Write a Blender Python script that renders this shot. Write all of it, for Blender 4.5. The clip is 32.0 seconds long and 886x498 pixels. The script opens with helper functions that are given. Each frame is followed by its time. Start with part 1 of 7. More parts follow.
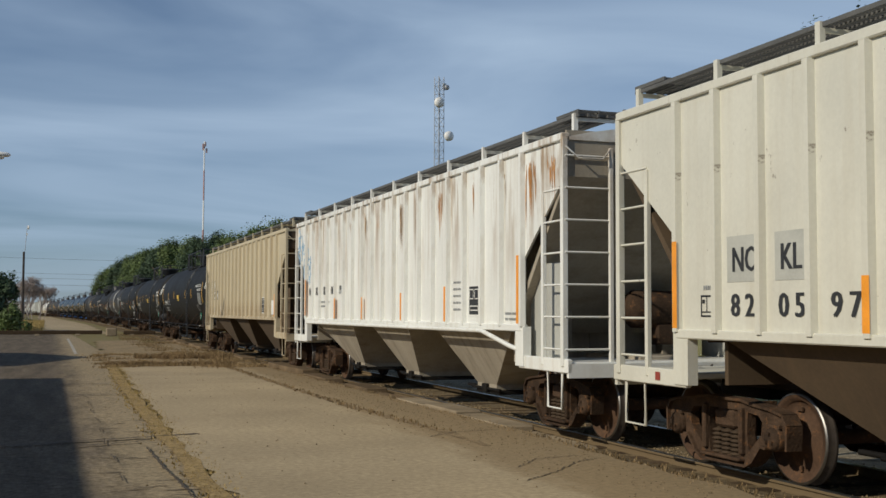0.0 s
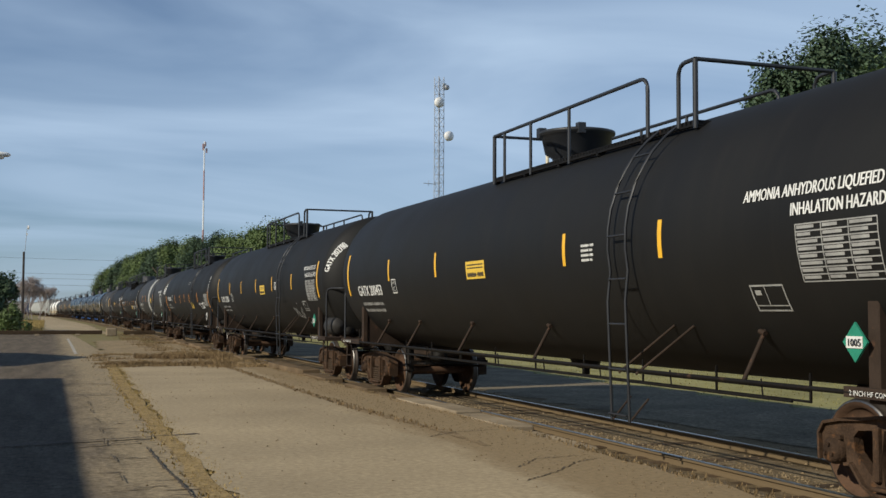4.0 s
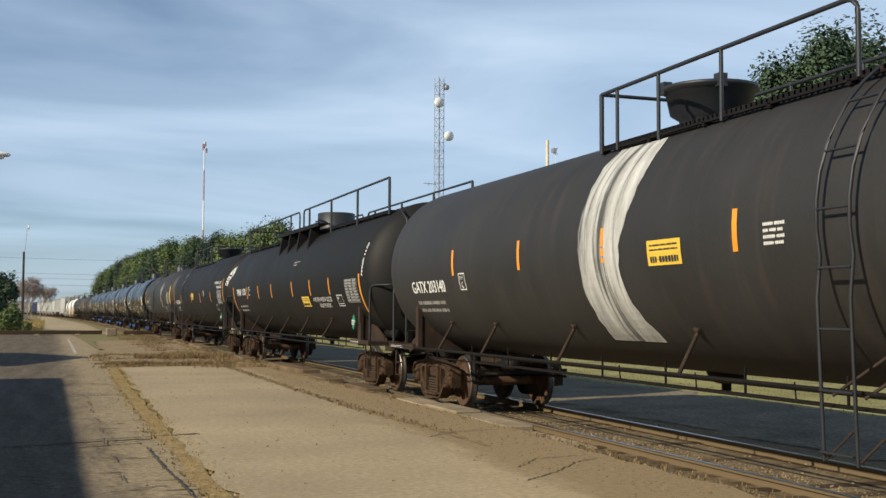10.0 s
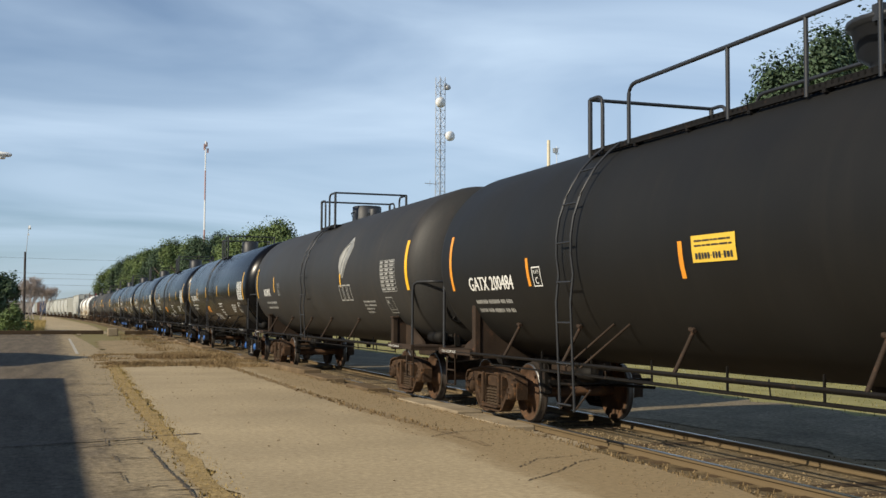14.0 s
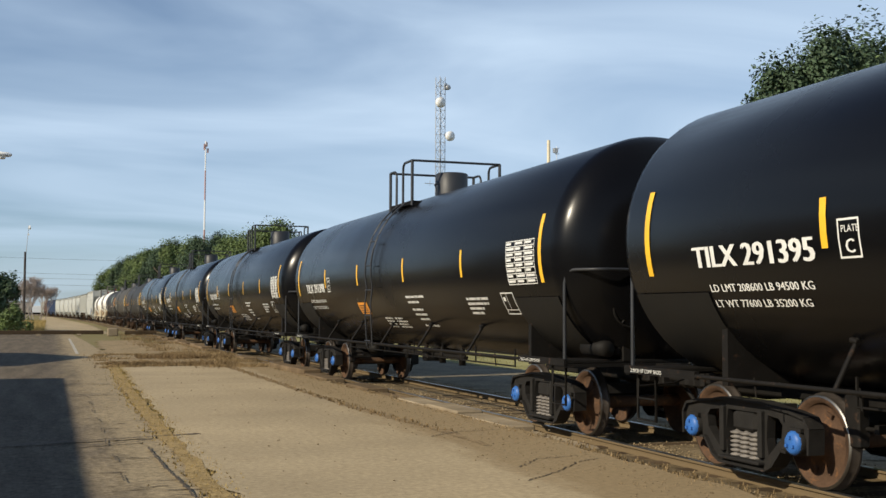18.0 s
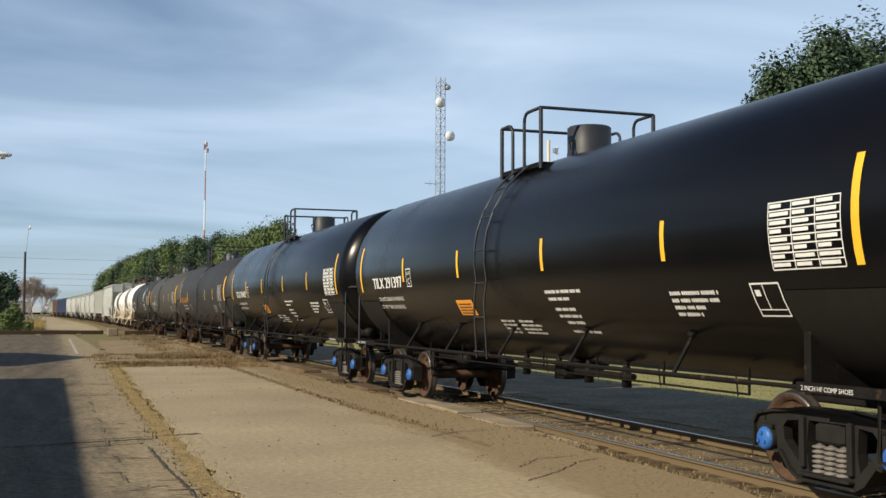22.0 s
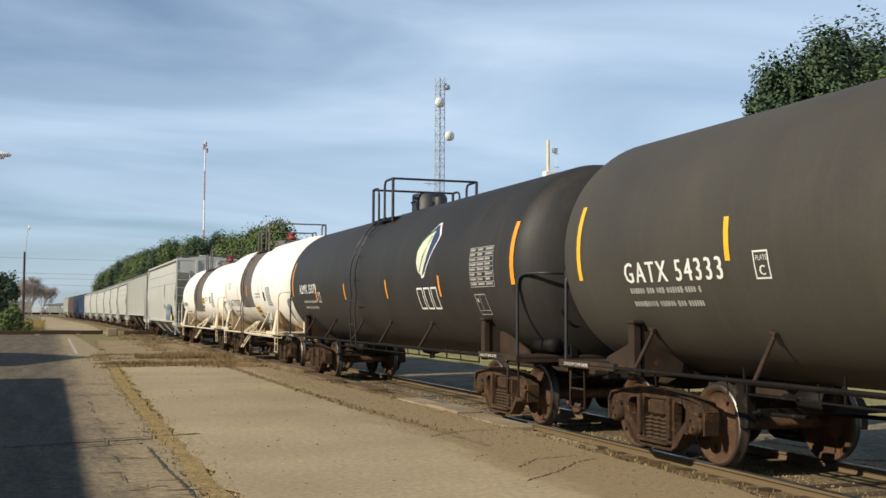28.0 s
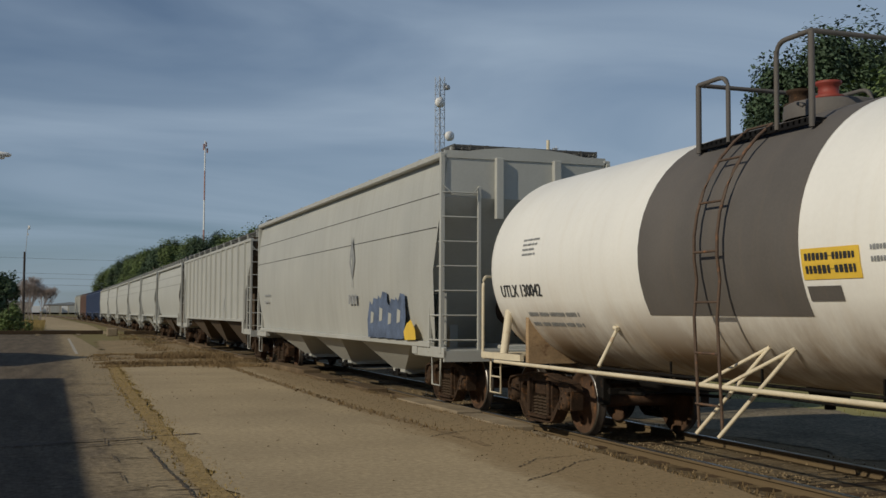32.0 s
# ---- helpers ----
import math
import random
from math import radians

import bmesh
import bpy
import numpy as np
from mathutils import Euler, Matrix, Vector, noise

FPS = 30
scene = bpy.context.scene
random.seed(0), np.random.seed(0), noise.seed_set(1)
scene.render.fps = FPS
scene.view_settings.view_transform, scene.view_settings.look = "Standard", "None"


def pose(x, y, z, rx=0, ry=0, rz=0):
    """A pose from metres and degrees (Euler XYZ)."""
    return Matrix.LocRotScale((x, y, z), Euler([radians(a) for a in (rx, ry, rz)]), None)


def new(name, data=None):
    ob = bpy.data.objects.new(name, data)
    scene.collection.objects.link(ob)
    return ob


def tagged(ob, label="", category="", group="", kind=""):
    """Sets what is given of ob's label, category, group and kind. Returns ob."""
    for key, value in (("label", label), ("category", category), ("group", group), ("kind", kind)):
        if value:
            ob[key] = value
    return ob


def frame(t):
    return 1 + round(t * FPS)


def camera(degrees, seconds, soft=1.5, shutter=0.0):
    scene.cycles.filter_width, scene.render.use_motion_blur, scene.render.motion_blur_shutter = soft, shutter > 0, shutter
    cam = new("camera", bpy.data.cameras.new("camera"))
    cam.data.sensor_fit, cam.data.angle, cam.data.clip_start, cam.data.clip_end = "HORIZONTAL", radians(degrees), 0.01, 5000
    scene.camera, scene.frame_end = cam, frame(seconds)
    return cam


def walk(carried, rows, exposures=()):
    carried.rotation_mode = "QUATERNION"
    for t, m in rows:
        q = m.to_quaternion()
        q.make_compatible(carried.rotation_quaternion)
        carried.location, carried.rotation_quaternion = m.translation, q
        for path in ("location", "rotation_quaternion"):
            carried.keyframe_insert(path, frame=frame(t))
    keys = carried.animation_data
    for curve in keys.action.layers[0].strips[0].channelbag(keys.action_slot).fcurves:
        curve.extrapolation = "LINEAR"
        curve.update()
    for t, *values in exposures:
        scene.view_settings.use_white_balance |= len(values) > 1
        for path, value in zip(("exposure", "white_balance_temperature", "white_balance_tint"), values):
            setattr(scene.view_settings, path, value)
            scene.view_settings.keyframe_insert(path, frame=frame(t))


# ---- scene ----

from mathutils.geometry import tessellate_polygon

# camera: handheld beside the track, all but still
cam = camera(43.52, 32.0, soft=1.5)
EYE = (0.0, 0.0, 1.70)


def aim(dx):
    """The camera's pose, turned by a hair (dx in thousandths of a radian to its left)."""
    return pose(*EYE, 93.241, 0, -19.552) @ pose(0, 0, 0, 0, math.degrees(dx / 1000), 0) @ pose(0, 0, 0, 0, 0, 0.246)


walk(cam, [(0.0, aim(0)), (12.3, aim(0)), (13.0, aim(1.1)), (22.6, aim(1.1)), (24.0, aim(0.6)), (32.0, aim(0.6))],
     exposures=[(0.0, -0.62, 6150, 10), (1.0, -0.90, 5950, 10), (2.0, -0.98, 5800, 10), (3.0, -0.70, 5900, 10), (6.0, -0.02, 6450, 10), (28.0, 0.0, 6480, 10), (29.0, -0.06, 6480, 10), (30.0, -0.32, 6430, 10), (31.0, -0.76, 6330, 10), (32.0, -1.0, 6330, 10)])

# ---- light ----
SUN_SLOPE = (1.60, 0.50)          # metres along x and y per metre of fall
sun_way = Vector((SUN_SLOPE[0], SUN_SLOPE[1], -1)).normalized()
sun = new("sun", bpy.data.lights.new("sun", "SUN"))
sun.data.energy, sun.data.angle, sun.data.color = 5.0, radians(0.6), (1.0, 0.885, 0.69)
sun.rotation_euler = sun_way.to_track_quat("-Z", "Y").to_euler()
world = bpy.data.worlds.new("world")
scene.world = world
world.use_nodes = True
wn, wl = world.node_tree.nodes, world.node_tree.links
wn.clear()


def wnode(kind, **values):
    n = wn.new(kind)
    for k, v in values.items():
        n.inputs[k].default_value = v
    return n


sky = wn.new("ShaderNodeTexSky")
sky.sky_type, sky.sun_disc = "NISHITA", False
sky.sun_elevation = math.asin(-sun_way.z)
sky.sun_rotation = math.atan2(-sun_way.x, -sun_way.y)
sky.dust_density, sky.ozone_density = 0.4, 4.0
wcoord = wn.new("ShaderNodeTexCoord")
# thin streaks of cirrus on a high plane
wsep = wn.new("ShaderNodeSeparateXYZ")
wl.new(wcoord.outputs["Generated"], wsep.inputs[0])
wz = wn.new("ShaderNodeMath"); wz.operation = "MAXIMUM"; wz.inputs[1].default_value = 0.0
wl.new(wsep.outputs["Z"], wz.inputs[0])
wza = wn.new("ShaderNodeMath"); wza.operation = "ADD"; wza.inputs[1].default_value = 0.24
wl.new(wz.outputs[0], wza.inputs[0])
wdiv = wn.new("ShaderNodeVectorMath"); wdiv.operation = "DIVIDE"
wcomb = wn.new("ShaderNodeCombineXYZ")
for k in range(3):
    wl.new(wza.outputs[0], wcomb.inputs[k])
wl.new(wcoord.outputs["Generated"], wdiv.inputs[0]); wl.new(wcomb.outputs[0], wdiv.inputs[1])
wmap = wnode("ShaderNodeMapping", Rotation=(0, 0, radians(-16)), Scale=(0.75, 1.75, 0.0), Location=(2.1, 0.4, 0))
wl.new(wdiv.outputs[0], wmap.inputs[0])
wnoise = wnode("ShaderNodeTexNoise", Scale=1.0, Detail=5.0, Roughness=0.48, Distortion=0.9)
wl.new(wmap.outputs[0], wnoise.inputs["Vector"])
wramp = wn.new("ShaderNodeValToRGB")
wramp.color_ramp.elements[0].position, wramp.color_ramp.elements[1].position = 0.33, 0.70
wramp.color_ramp.elements[0].color, wramp.color_ramp.elements[1].color = (0.20, 0.20, 0.20, 1), (0.78, 0.78, 0.78, 1)
wl.new(wnoise.outputs[0], wramp.inputs[0])
wmix = wn.new("ShaderNodeMix"); wmix.data_type = "RGBA"
# the veil thins towards the zenith
wfade = wn.new("ShaderNodeMapRange")
wfade.inputs["From Min"].default_value, wfade.inputs["From Max"].default_value = 0.26, 0.62
wfade.inputs["To Min"].default_value, wfade.inputs["To Max"].default_value = 1.0, 0.0
wl.new(wsep.outputs["Z"], wfade.inputs["Value"])
wmul = wn.new("ShaderNodeMath"); wmul.operation = "MULTIPLY"
wl.new(wramp.outputs[0], wmul.inputs[0]); wl.new(wfade.outputs[0], wmul.inputs[1])
wside = wn.new("ShaderNodeMapRange")
wside.inputs["From Min"].default_value, wside.inputs["From Max"].default_value, wside.inputs["To Max"].default_value = 0.1, 0.75, 0.42
wl.new(wsep.outputs["X"], wside.inputs["Value"])
wadd = wn.new("ShaderNodeMath"); wadd.use_clamp = True
wl.new(wmul.outputs[0], wadd.inputs[0]); wl.new(wside.outputs[0], wadd.inputs[1])
wl.new(wadd.outputs[0], wmix.inputs["Factor"])
wclear = wn.new("ShaderNodeVectorMath"); wclear.operation = "MULTIPLY"
wclear.inputs[1].default_value = (0.86, 1.0, 1.13)
wl.new(sky.outputs[0], wclear.inputs[0])
wl.new(wclear.outputs[0], wmix.inputs["A"])
wmix.inputs["B"].default_value = (8.75, 10.95, 13.4, 1)
wbg = wnode("ShaderNodeBackground", Strength=0.073)
wl.new(wmix.outputs["Result"], wbg.inputs["Color"])
wout = wn.new("ShaderNodeOutputWorld")
wl.new(wbg.outputs[0], wout.inputs["Surface"])


# ---- materials ----
def mat(name, color, rough=0.6, metal=0.0, vary=0.25, scale=3.0, fine=40.0, bump=0.2, dist=0.01, streak=None, streak_amount=0.5,
        rust=None, rust_amount=0.0, coat=0.0, coords="Object", island=False, per_object=0.0, stretch=(1, 1, 1), gloss=0.5, spots=None, cracks=0.0, eave=None, grain=0.0, edge=None):
    """A painted, weathered or mineral surface: broad and fine variation, optional vertical streaks and rust spots."""
    m = bpy.data.materials.new(name)
    m.use_nodes = True
    n, l = m.node_tree.nodes, m.node_tree.links
    b = n["Principled BSDF"]
    b.inputs["Metallic"].default_value, b.inputs["Specular IOR Level"].default_value = metal, gloss
    if coat:
        b.inputs["Coat Weight"].default_value, b.inputs["Coat Roughness"].default_value = coat, 0.12
    tc = n.new("ShaderNodeTexCoord")
    mp = n.new("ShaderNodeMapping"); mp.inputs["Scale"].default_value = stretch
    l.new(tc.outputs[coords], mp.inputs[0])
    big = n.new("ShaderNodeTexNoise"); big.inputs["Scale"].default_value = scale; big.inputs["Detail"].default_value = 6
    small = n.new("ShaderNodeTexNoise"); small.inputs["Scale"].default_value = fine; small.inputs["Detail"].default_value = 4
    l.new(mp.outputs[0], big.inputs["Vector"]); l.new(mp.outputs[0], small.inputs["Vector"])
    add = n.new("ShaderNodeMath"); add.operation = "MULTIPLY_ADD"; add.inputs[1].default_value = 0.45
    l.new(small.outputs[0], add.inputs[0]); l.new(big.outputs[0], add.inputs[2])
    ramp = n.new("ShaderNodeMapRange")
    ramp.inputs["From Min"].default_value, ramp.inputs["From Max"].default_value = 0.45, 1.0
    ramp.inputs["To Min"].default_value, ramp.inputs["To Max"].default_value = 1 - vary, 1 + vary
    l.new(add.outputs[0], ramp.inputs["Value"])
    value = ramp.outputs[0]
    if island or per_object:
        src = n.new("ShaderNodeNewGeometry").outputs["Random Per Island"] if island else n.new("ShaderNodeObjectInfo").outputs["Random"]
        r2 = n.new("ShaderNodeMapRange")
        a = per_object or 0.3
        r2.inputs["To Min"].default_value, r2.inputs["To Max"].default_value = 1 - a, 1 + a
        l.new(src, r2.inputs["Value"])
        mu = n.new("ShaderNodeMath"); mu.operation = "MULTIPLY"
        l.new(value, mu.inputs[0]); l.new(r2.outputs[0], mu.inputs[1])
        value = mu.outputs[0]
    col = n.new("ShaderNodeVectorMath"); col.operation = "SCALE"; col.inputs[0].default_value = color[:3]
    l.new(value, col.inputs["Scale"])
    out = col.outputs[0]

    def over(factor, tint):
        nonlocal out
        mx = n.new("ShaderNodeMix"); mx.data_type = "RGBA"
        l.new(factor, mx.inputs["Factor"]); l.new(out, mx.inputs["A"]); mx.inputs["B"].default_value = (*tint, 1)
        out = mx.outputs["Result"]

    if streak:
        ms = n.new("ShaderNodeMapping"); ms.inputs["Scale"].default_value = (1.0, 3.2, 0.22)
        oi = n.new("ShaderNodeObjectInfo")
        sh = n.new("ShaderNodeMath"); sh.operation = "MULTIPLY"; sh.inputs[1].default_value = 60.0
        l.new(oi.outputs["Random"], sh.inputs[0])
        sv = n.new("ShaderNodeVectorMath"); sv.operation = "ADD"
        l.new(tc.outputs[coords], sv.inputs[0]); l.new(sh.outputs[0], sv.inputs[1])
        l.new(sv.outputs[0], ms.inputs[0])
        ns = n.new("ShaderNodeTexNoise"); ns.inputs["Scale"].default_value = 1.6; ns.inputs["Detail"].default_value = 7
        ns.inputs["Roughness"].default_value = 0.62
        l.new(ms.outputs[0], ns.inputs["Vector"])
        rs = n.new("ShaderNodeMapRange")
        rs.inputs["From Min"].default_value, rs.inputs["From Max"].default_value, rs.inputs["To Max"].default_value = 0.5, 0.78, streak_amount
        l.new(ns.outputs[0], rs.inputs["Value"])
        over(rs.outputs[0], streak)
    if eave:
        # drips that start under the eave and thin out downwards
        sz = n.new("ShaderNodeSeparateXYZ"); l.new(tc.outputs[coords], sz.inputs[0])
        for tint, yscale, zscale, lo, hi, z0, z1, amount in eave:
            me_ = n.new("ShaderNodeMapping"); me_.inputs["Scale"].default_value = (0.3, yscale, zscale)
            l.new(tc.outputs[coords], me_.inputs[0])
            ne = n.new("ShaderNodeTexNoise"); ne.inputs["Scale"].default_value = 1.0; ne.inputs["Detail"].default_value = 8
            ne.inputs["Roughness"].default_value = 0.68
            l.new(me_.outputs[0], ne.inputs["Vector"])
            r1 = n.new("ShaderNodeMapRange"); r1.inputs["From Min"].default_value, r1.inputs["From Max"].default_value = lo, hi
            l.new(ne.outputs[0], r1.inputs["Value"])
            r3 = n.new("ShaderNodeMapRange"); r3.inputs["From Min"].default_value, r3.inputs["From Max"].default_value, r3.inputs["To Max"].default_value = z0, z1, amount
            l.new(sz.outputs["Z"], r3.inputs["Value"])
            mm = n.new("ShaderNodeMath"); mm.operation = "MULTIPLY"
            l.new(r1.outputs[0], mm.inputs[0]); l.new(r3.outputs[0], mm.inputs[1])
            over(mm.outputs[0], tint)
    if rust:
        nr = n.new("ShaderNodeTexNoise"); nr.inputs["Scale"].default_value = scale * 1.7; nr.inputs["Detail"].default_value = 9
        nr.inputs["Roughness"].default_value = 0.7
        l.new(mp.outputs[0], nr.inputs["Vector"])
        rr = n.new("ShaderNodeMapRange")
        rr.inputs["From Min"].default_value, rr.inputs["From Max"].default_value = 0.68 - 0.3 * rust_amount, 0.8 - 0.25 * rust_amount
        l.new(nr.outputs[0], rr.inputs["Value"])
        over(rr.outputs[0], rust)
    if spots:
        for sc, lo, hi in ((1.1, 0.56, 0.72), (5.0, 0.60, 0.74)):
            np_ = n.new("ShaderNodeTexNoise"); np_.inputs["Scale"].default_value = sc; np_.inputs["Detail"].default_value = 8
            np_.inputs["Roughness"].default_value = 0.65
            l.new(tc.outputs[coords], np_.inputs["Vector"])
            rp = n.new("ShaderNodeMapRange")
            rp.inputs["From Min"].default_value, rp.inputs["From Max"].default_value, rp.inputs["To Max"].default_value = lo, hi, 0.55
            l.new(np_.outputs[0], rp.inputs["Value"])
            over(rp.outputs[0], spots)
    if cracks:
        nd = n.new("ShaderNodeTexNoise"); nd.inputs["Scale"].default_value = 1.5; nd.inputs["Detail"].default_value = 4
        l.new(tc.outputs[coords], nd.inputs["Vector"])
        av = n.new("ShaderNodeVectorMath"); av.operation = "ADD"
        l.new(tc.outputs[coords], av.inputs[0]); l.new(nd.outputs["Color"], av.inputs[1])
        vo = n.new("ShaderNodeTexVoronoi"); vo.feature = "DISTANCE_TO_EDGE"; vo.inputs["Scale"].default_value = cracks
        l.new(av.outputs[0], vo.inputs["Vector"])
        rc = n.new("ShaderNodeMapRange")
        rc.inputs["From Min"].default_value, rc.inputs["From Max"].default_value = 0.008, 0.03
        rc.inputs["To Min"].default_value, rc.inputs["To Max"].default_value = 0.75, 0.0
        l.new(vo.outputs["Distance"], rc.inputs["Value"])
        over(rc.outputs[0], (0.05, 0.042, 0.033))
    if edge:
        # tint beyond a ragged line: the apron's brown dirt, the road's sunlit tone
        tint, slope, x0, x1, cover = edge
        se = n.new("ShaderNodeSeparateXYZ"); l.new(tc.outputs[coords], se.inputs[0])
        ed = n.new("ShaderNodeTexNoise"); ed.inputs["Scale"].default_value = 0.9; ed.inputs["Detail"].default_value = 8; ed.inputs["Roughness"].default_value = 0.68
        me2 = n.new("ShaderNodeMapping"); me2.inputs["Scale"].default_value = (2.2, 0.5, 1)
        l.new(tc.outputs[coords], me2.inputs[0]); l.new(me2.outputs[0], ed.inputs["Vector"])
        e1 = n.new("ShaderNodeMath"); e1.operation = "MULTIPLY_ADD"; e1.inputs[1].default_value = -slope
        l.new(se.outputs["Y"], e1.inputs[0]); l.new(se.outputs["X"], e1.inputs[2])
        e2 = n.new("ShaderNodeMath"); e2.operation = "MULTIPLY_ADD"; e2.inputs[1].default_value = 1.6
        l.new(ed.outputs[0], e2.inputs[0]); l.new(e1.outputs[0], e2.inputs[2])
        e3 = n.new("ShaderNodeMapRange"); e3.interpolation_type = "SMOOTHSTEP"
        e3.inputs["From Min"].default_value, e3.inputs["From Max"].default_value, e3.inputs["To Max"].default_value = x0 + 0.8, x1 + 0.8, cover
        l.new(e2.outputs[0], e3.inputs["Value"])
        over(e3.outputs[0], tint)
    if grain:
        gn = n.new("ShaderNodeTexNoise"); gn.inputs["Scale"].default_value = 13.0; gn.inputs["Detail"].default_value = 6; gn.inputs["Roughness"].default_value = 0.8
        l.new(tc.outputs[coords], gn.inputs["Vector"])
        gr = n.new("ShaderNodeMapRange")
        gr.inputs["From Min"].default_value, gr.inputs["From Max"].default_value = 0.36, 0.64
        gr.inputs["To Min"].default_value, gr.inputs["To Max"].default_value = 1 - grain, 1 + grain
        l.new(gn.outputs[0], gr.inputs["Value"])
        gs = n.new("ShaderNodeVectorMath"); gs.operation = "SCALE"
        l.new(out, gs.inputs[0]); l.new(gr.outputs[0], gs.inputs["Scale"])
        out = gs.outputs[0]
    l.new(out, b.inputs["Base Color"])
    rg = n.new("ShaderNodeMapRange")
    rg.inputs["To Min"].default_value, rg.inputs["To Max"].default_value = max(rough - 0.1, 0.05), min(rough + 0.12, 1)
    l.new(big.outputs[0], rg.inputs["Value"]); l.new(rg.outputs[0], b.inputs["Roughness"])
    if bump:
        bp = n.new("ShaderNodeBump"); bp.inputs["Strength"].default_value, bp.inputs["Distance"].default_value = bump, dist
        l.new(add.outputs[0], bp.inputs["Height"]); l.new(bp.outputs[0], b.inputs["Normal"])
    return m


RUST = (0.13, 0.055, 0.025)
m_black = mat("matt_black_paint", (0.0095, 0.0093, 0.0085), 0.62, gloss=0.30, vary=0.2, scale=0.8, fine=30, bump=0.05, streak=(0.019, 0.017, 0.014), streak_amount=0.4)
m_grime = mat("worn_black_paint", (0.027, 0.0262, 0.0245), 0.6, gloss=0.4, vary=0.28, scale=0.7, fine=24, bump=0.06, streak=(0.058, 0.047, 0.037), streak_amount=0.55)
m_gloss = mat("glossy_black_paint", (0.0045, 0.0045, 0.005), 0.24, vary=0.15, scale=0.6, fine=25, bump=0.008, coat=0.0, gloss=0.2)
m_dark = mat("dark_steel", (0.0095, 0.0085, 0.0075), 0.65, gloss=0.18, vary=0.35, scale=4, fine=50, bump=0.2, rust=(0.07, 0.04, 0.025), rust_amount=0.3)
m_rail_paint = mat("black_handrail_paint", (0.022, 0.024, 0.028), 0.5, vary=0.2, scale=5, fine=60, bump=0.1)
m_rusty = mat("rusty_cast_steel", (0.055, 0.034, 0.021), 0.85, gloss=0.2, vary=0.5, scale=5, fine=40, bump=0.8, dist=0.02, rust=(0.17, 0.082, 0.034), rust_amount=0.42, per_object=0.25)
m_newcast = mat("dark_cast_steel", (0.016, 0.0148, 0.0135), 0.75, gloss=0.25, vary=0.35, scale=6, fine=60, bump=0.4, rust=(0.1, 0.06, 0.04), rust_amount=0.2)
m_wheel = mat("rusty_wheel_plate", (0.085, 0.050, 0.031), 0.85, gloss=0.2, vary=0.4, scale=4, fine=40, bump=0.3, rust=(0.21, 0.10, 0.042), rust_amount=0.42)
m_tread = mat("polished_wheel_tread", (0.24, 0.23, 0.215), 0.42, metal=1.0, vary=0.15, scale=8, fine=70, bump=0.05)
# Polished tread coloured dark to stand for the dark surroundings it reflects.
m_tread_dark = mat("reflection_darkened_tread", (0.075, 0.062, 0.052), 0.55, metal=0.6, vary=0.25, scale=8, fine=70, bump=0.1)
m_railhead = mat("polished_rail_head", (0.42, 0.41, 0.40), 0.35, metal=1.0, vary=0.2, scale=1, fine=30, bump=0.05)
m_railside = mat("rusty_rail_web", (0.16, 0.118, 0.068), 0.9, vary=0.35, scale=2, fine=40, bump=0.4, coords="Generated", gloss=0.08)
m_blue = mat("blue_bearing_cap", (0.03, 0.13, 0.42), 0.5, vary=0.2, scale=9, fine=60, bump=0.1)
m_spring = mat("coil_spring_steel", (0.06, 0.041, 0.026), 0.8, gloss=0.2, vary=0.3, scale=9, fine=60, bump=0.2)
m_spring_new = mat("grey_coil_spring_steel", (0.17, 0.155, 0.14), 0.6, gloss=0.3, vary=0.3, scale=9, fine=60, bump=0.2)
m_white_tank = mat("stained_white_paint", (0.88, 0.87, 0.81), 0.45, vary=0.05, scale=0.7, fine=20, bump=0.03, streak=(0.60, 0.52, 0.38), streak_amount=0.16, eave=(((0.24, 0.15, 0.075), 1.1, 0.5, 0.28, 0.55, 1.85, 1.20, 0.95), ((0.50, 0.36, 0.20), 2.6, 0.3, 0.48, 0.72, 2.2, 1.3, 0.4)))
m_cream = mat("rust_stained_cream_paint", (0.70, 0.62, 0.45), 0.6, vary=0.15, scale=2, fine=30, bump=0.1, rust=(0.35, 0.17, 0.07), rust_amount=0.28)
m_saddle = mat("brown_stained_saddle", (0.38, 0.265, 0.15), 0.85, vary=0.35, scale=2.5, fine=30, bump=0.2, rust=(0.16, 0.08, 0.04), rust_amount=0.4)
m_band = mat("grey_brown_band", (0.115, 0.105, 0.095), 0.75, vary=0.15, scale=1.5, fine=30, bump=0.1, streak=(0.16, 0.13, 0.10), streak_amount=0.4)
m_hop_grey = mat("weathered_cream_paint", (0.62, 0.61, 0.525), 0.6, vary=0.10, scale=0.9, fine=25, bump=0.06, streak=(0.42, 0.36, 0.25), streak_amount=0.28, eave=(((0.26, 0.19, 0.11), 6.0, 0.25, 0.60, 0.70, 1.6, 3.7, 0.5), ((0.12, 0.08, 0.05), 9.0, 5.0, 0.66, 0.70, 1.2, 1.6, 0.7)))
m_hop_white = mat("rust_streaked_white_paint", (0.76, 0.77, 0.73), 0.6, vary=0.08, scale=0.9, fine=25, bump=0.06, streak=(0.45, 0.36, 0.24), streak_amount=0.45, eave=(((0.30, 0.19, 0.09), 3.4, 0.35, 0.49, 0.62, 2.0, 3.7, 0.85), ((0.16, 0.10, 0.06), 7.0, 0.25, 0.60, 0.70, 1.6, 3.4, 0.75), ((0.50, 0.23, 0.06), 2.3, 0.6, 0.62, 0.70, 2.6, 3.5, 0.9)))
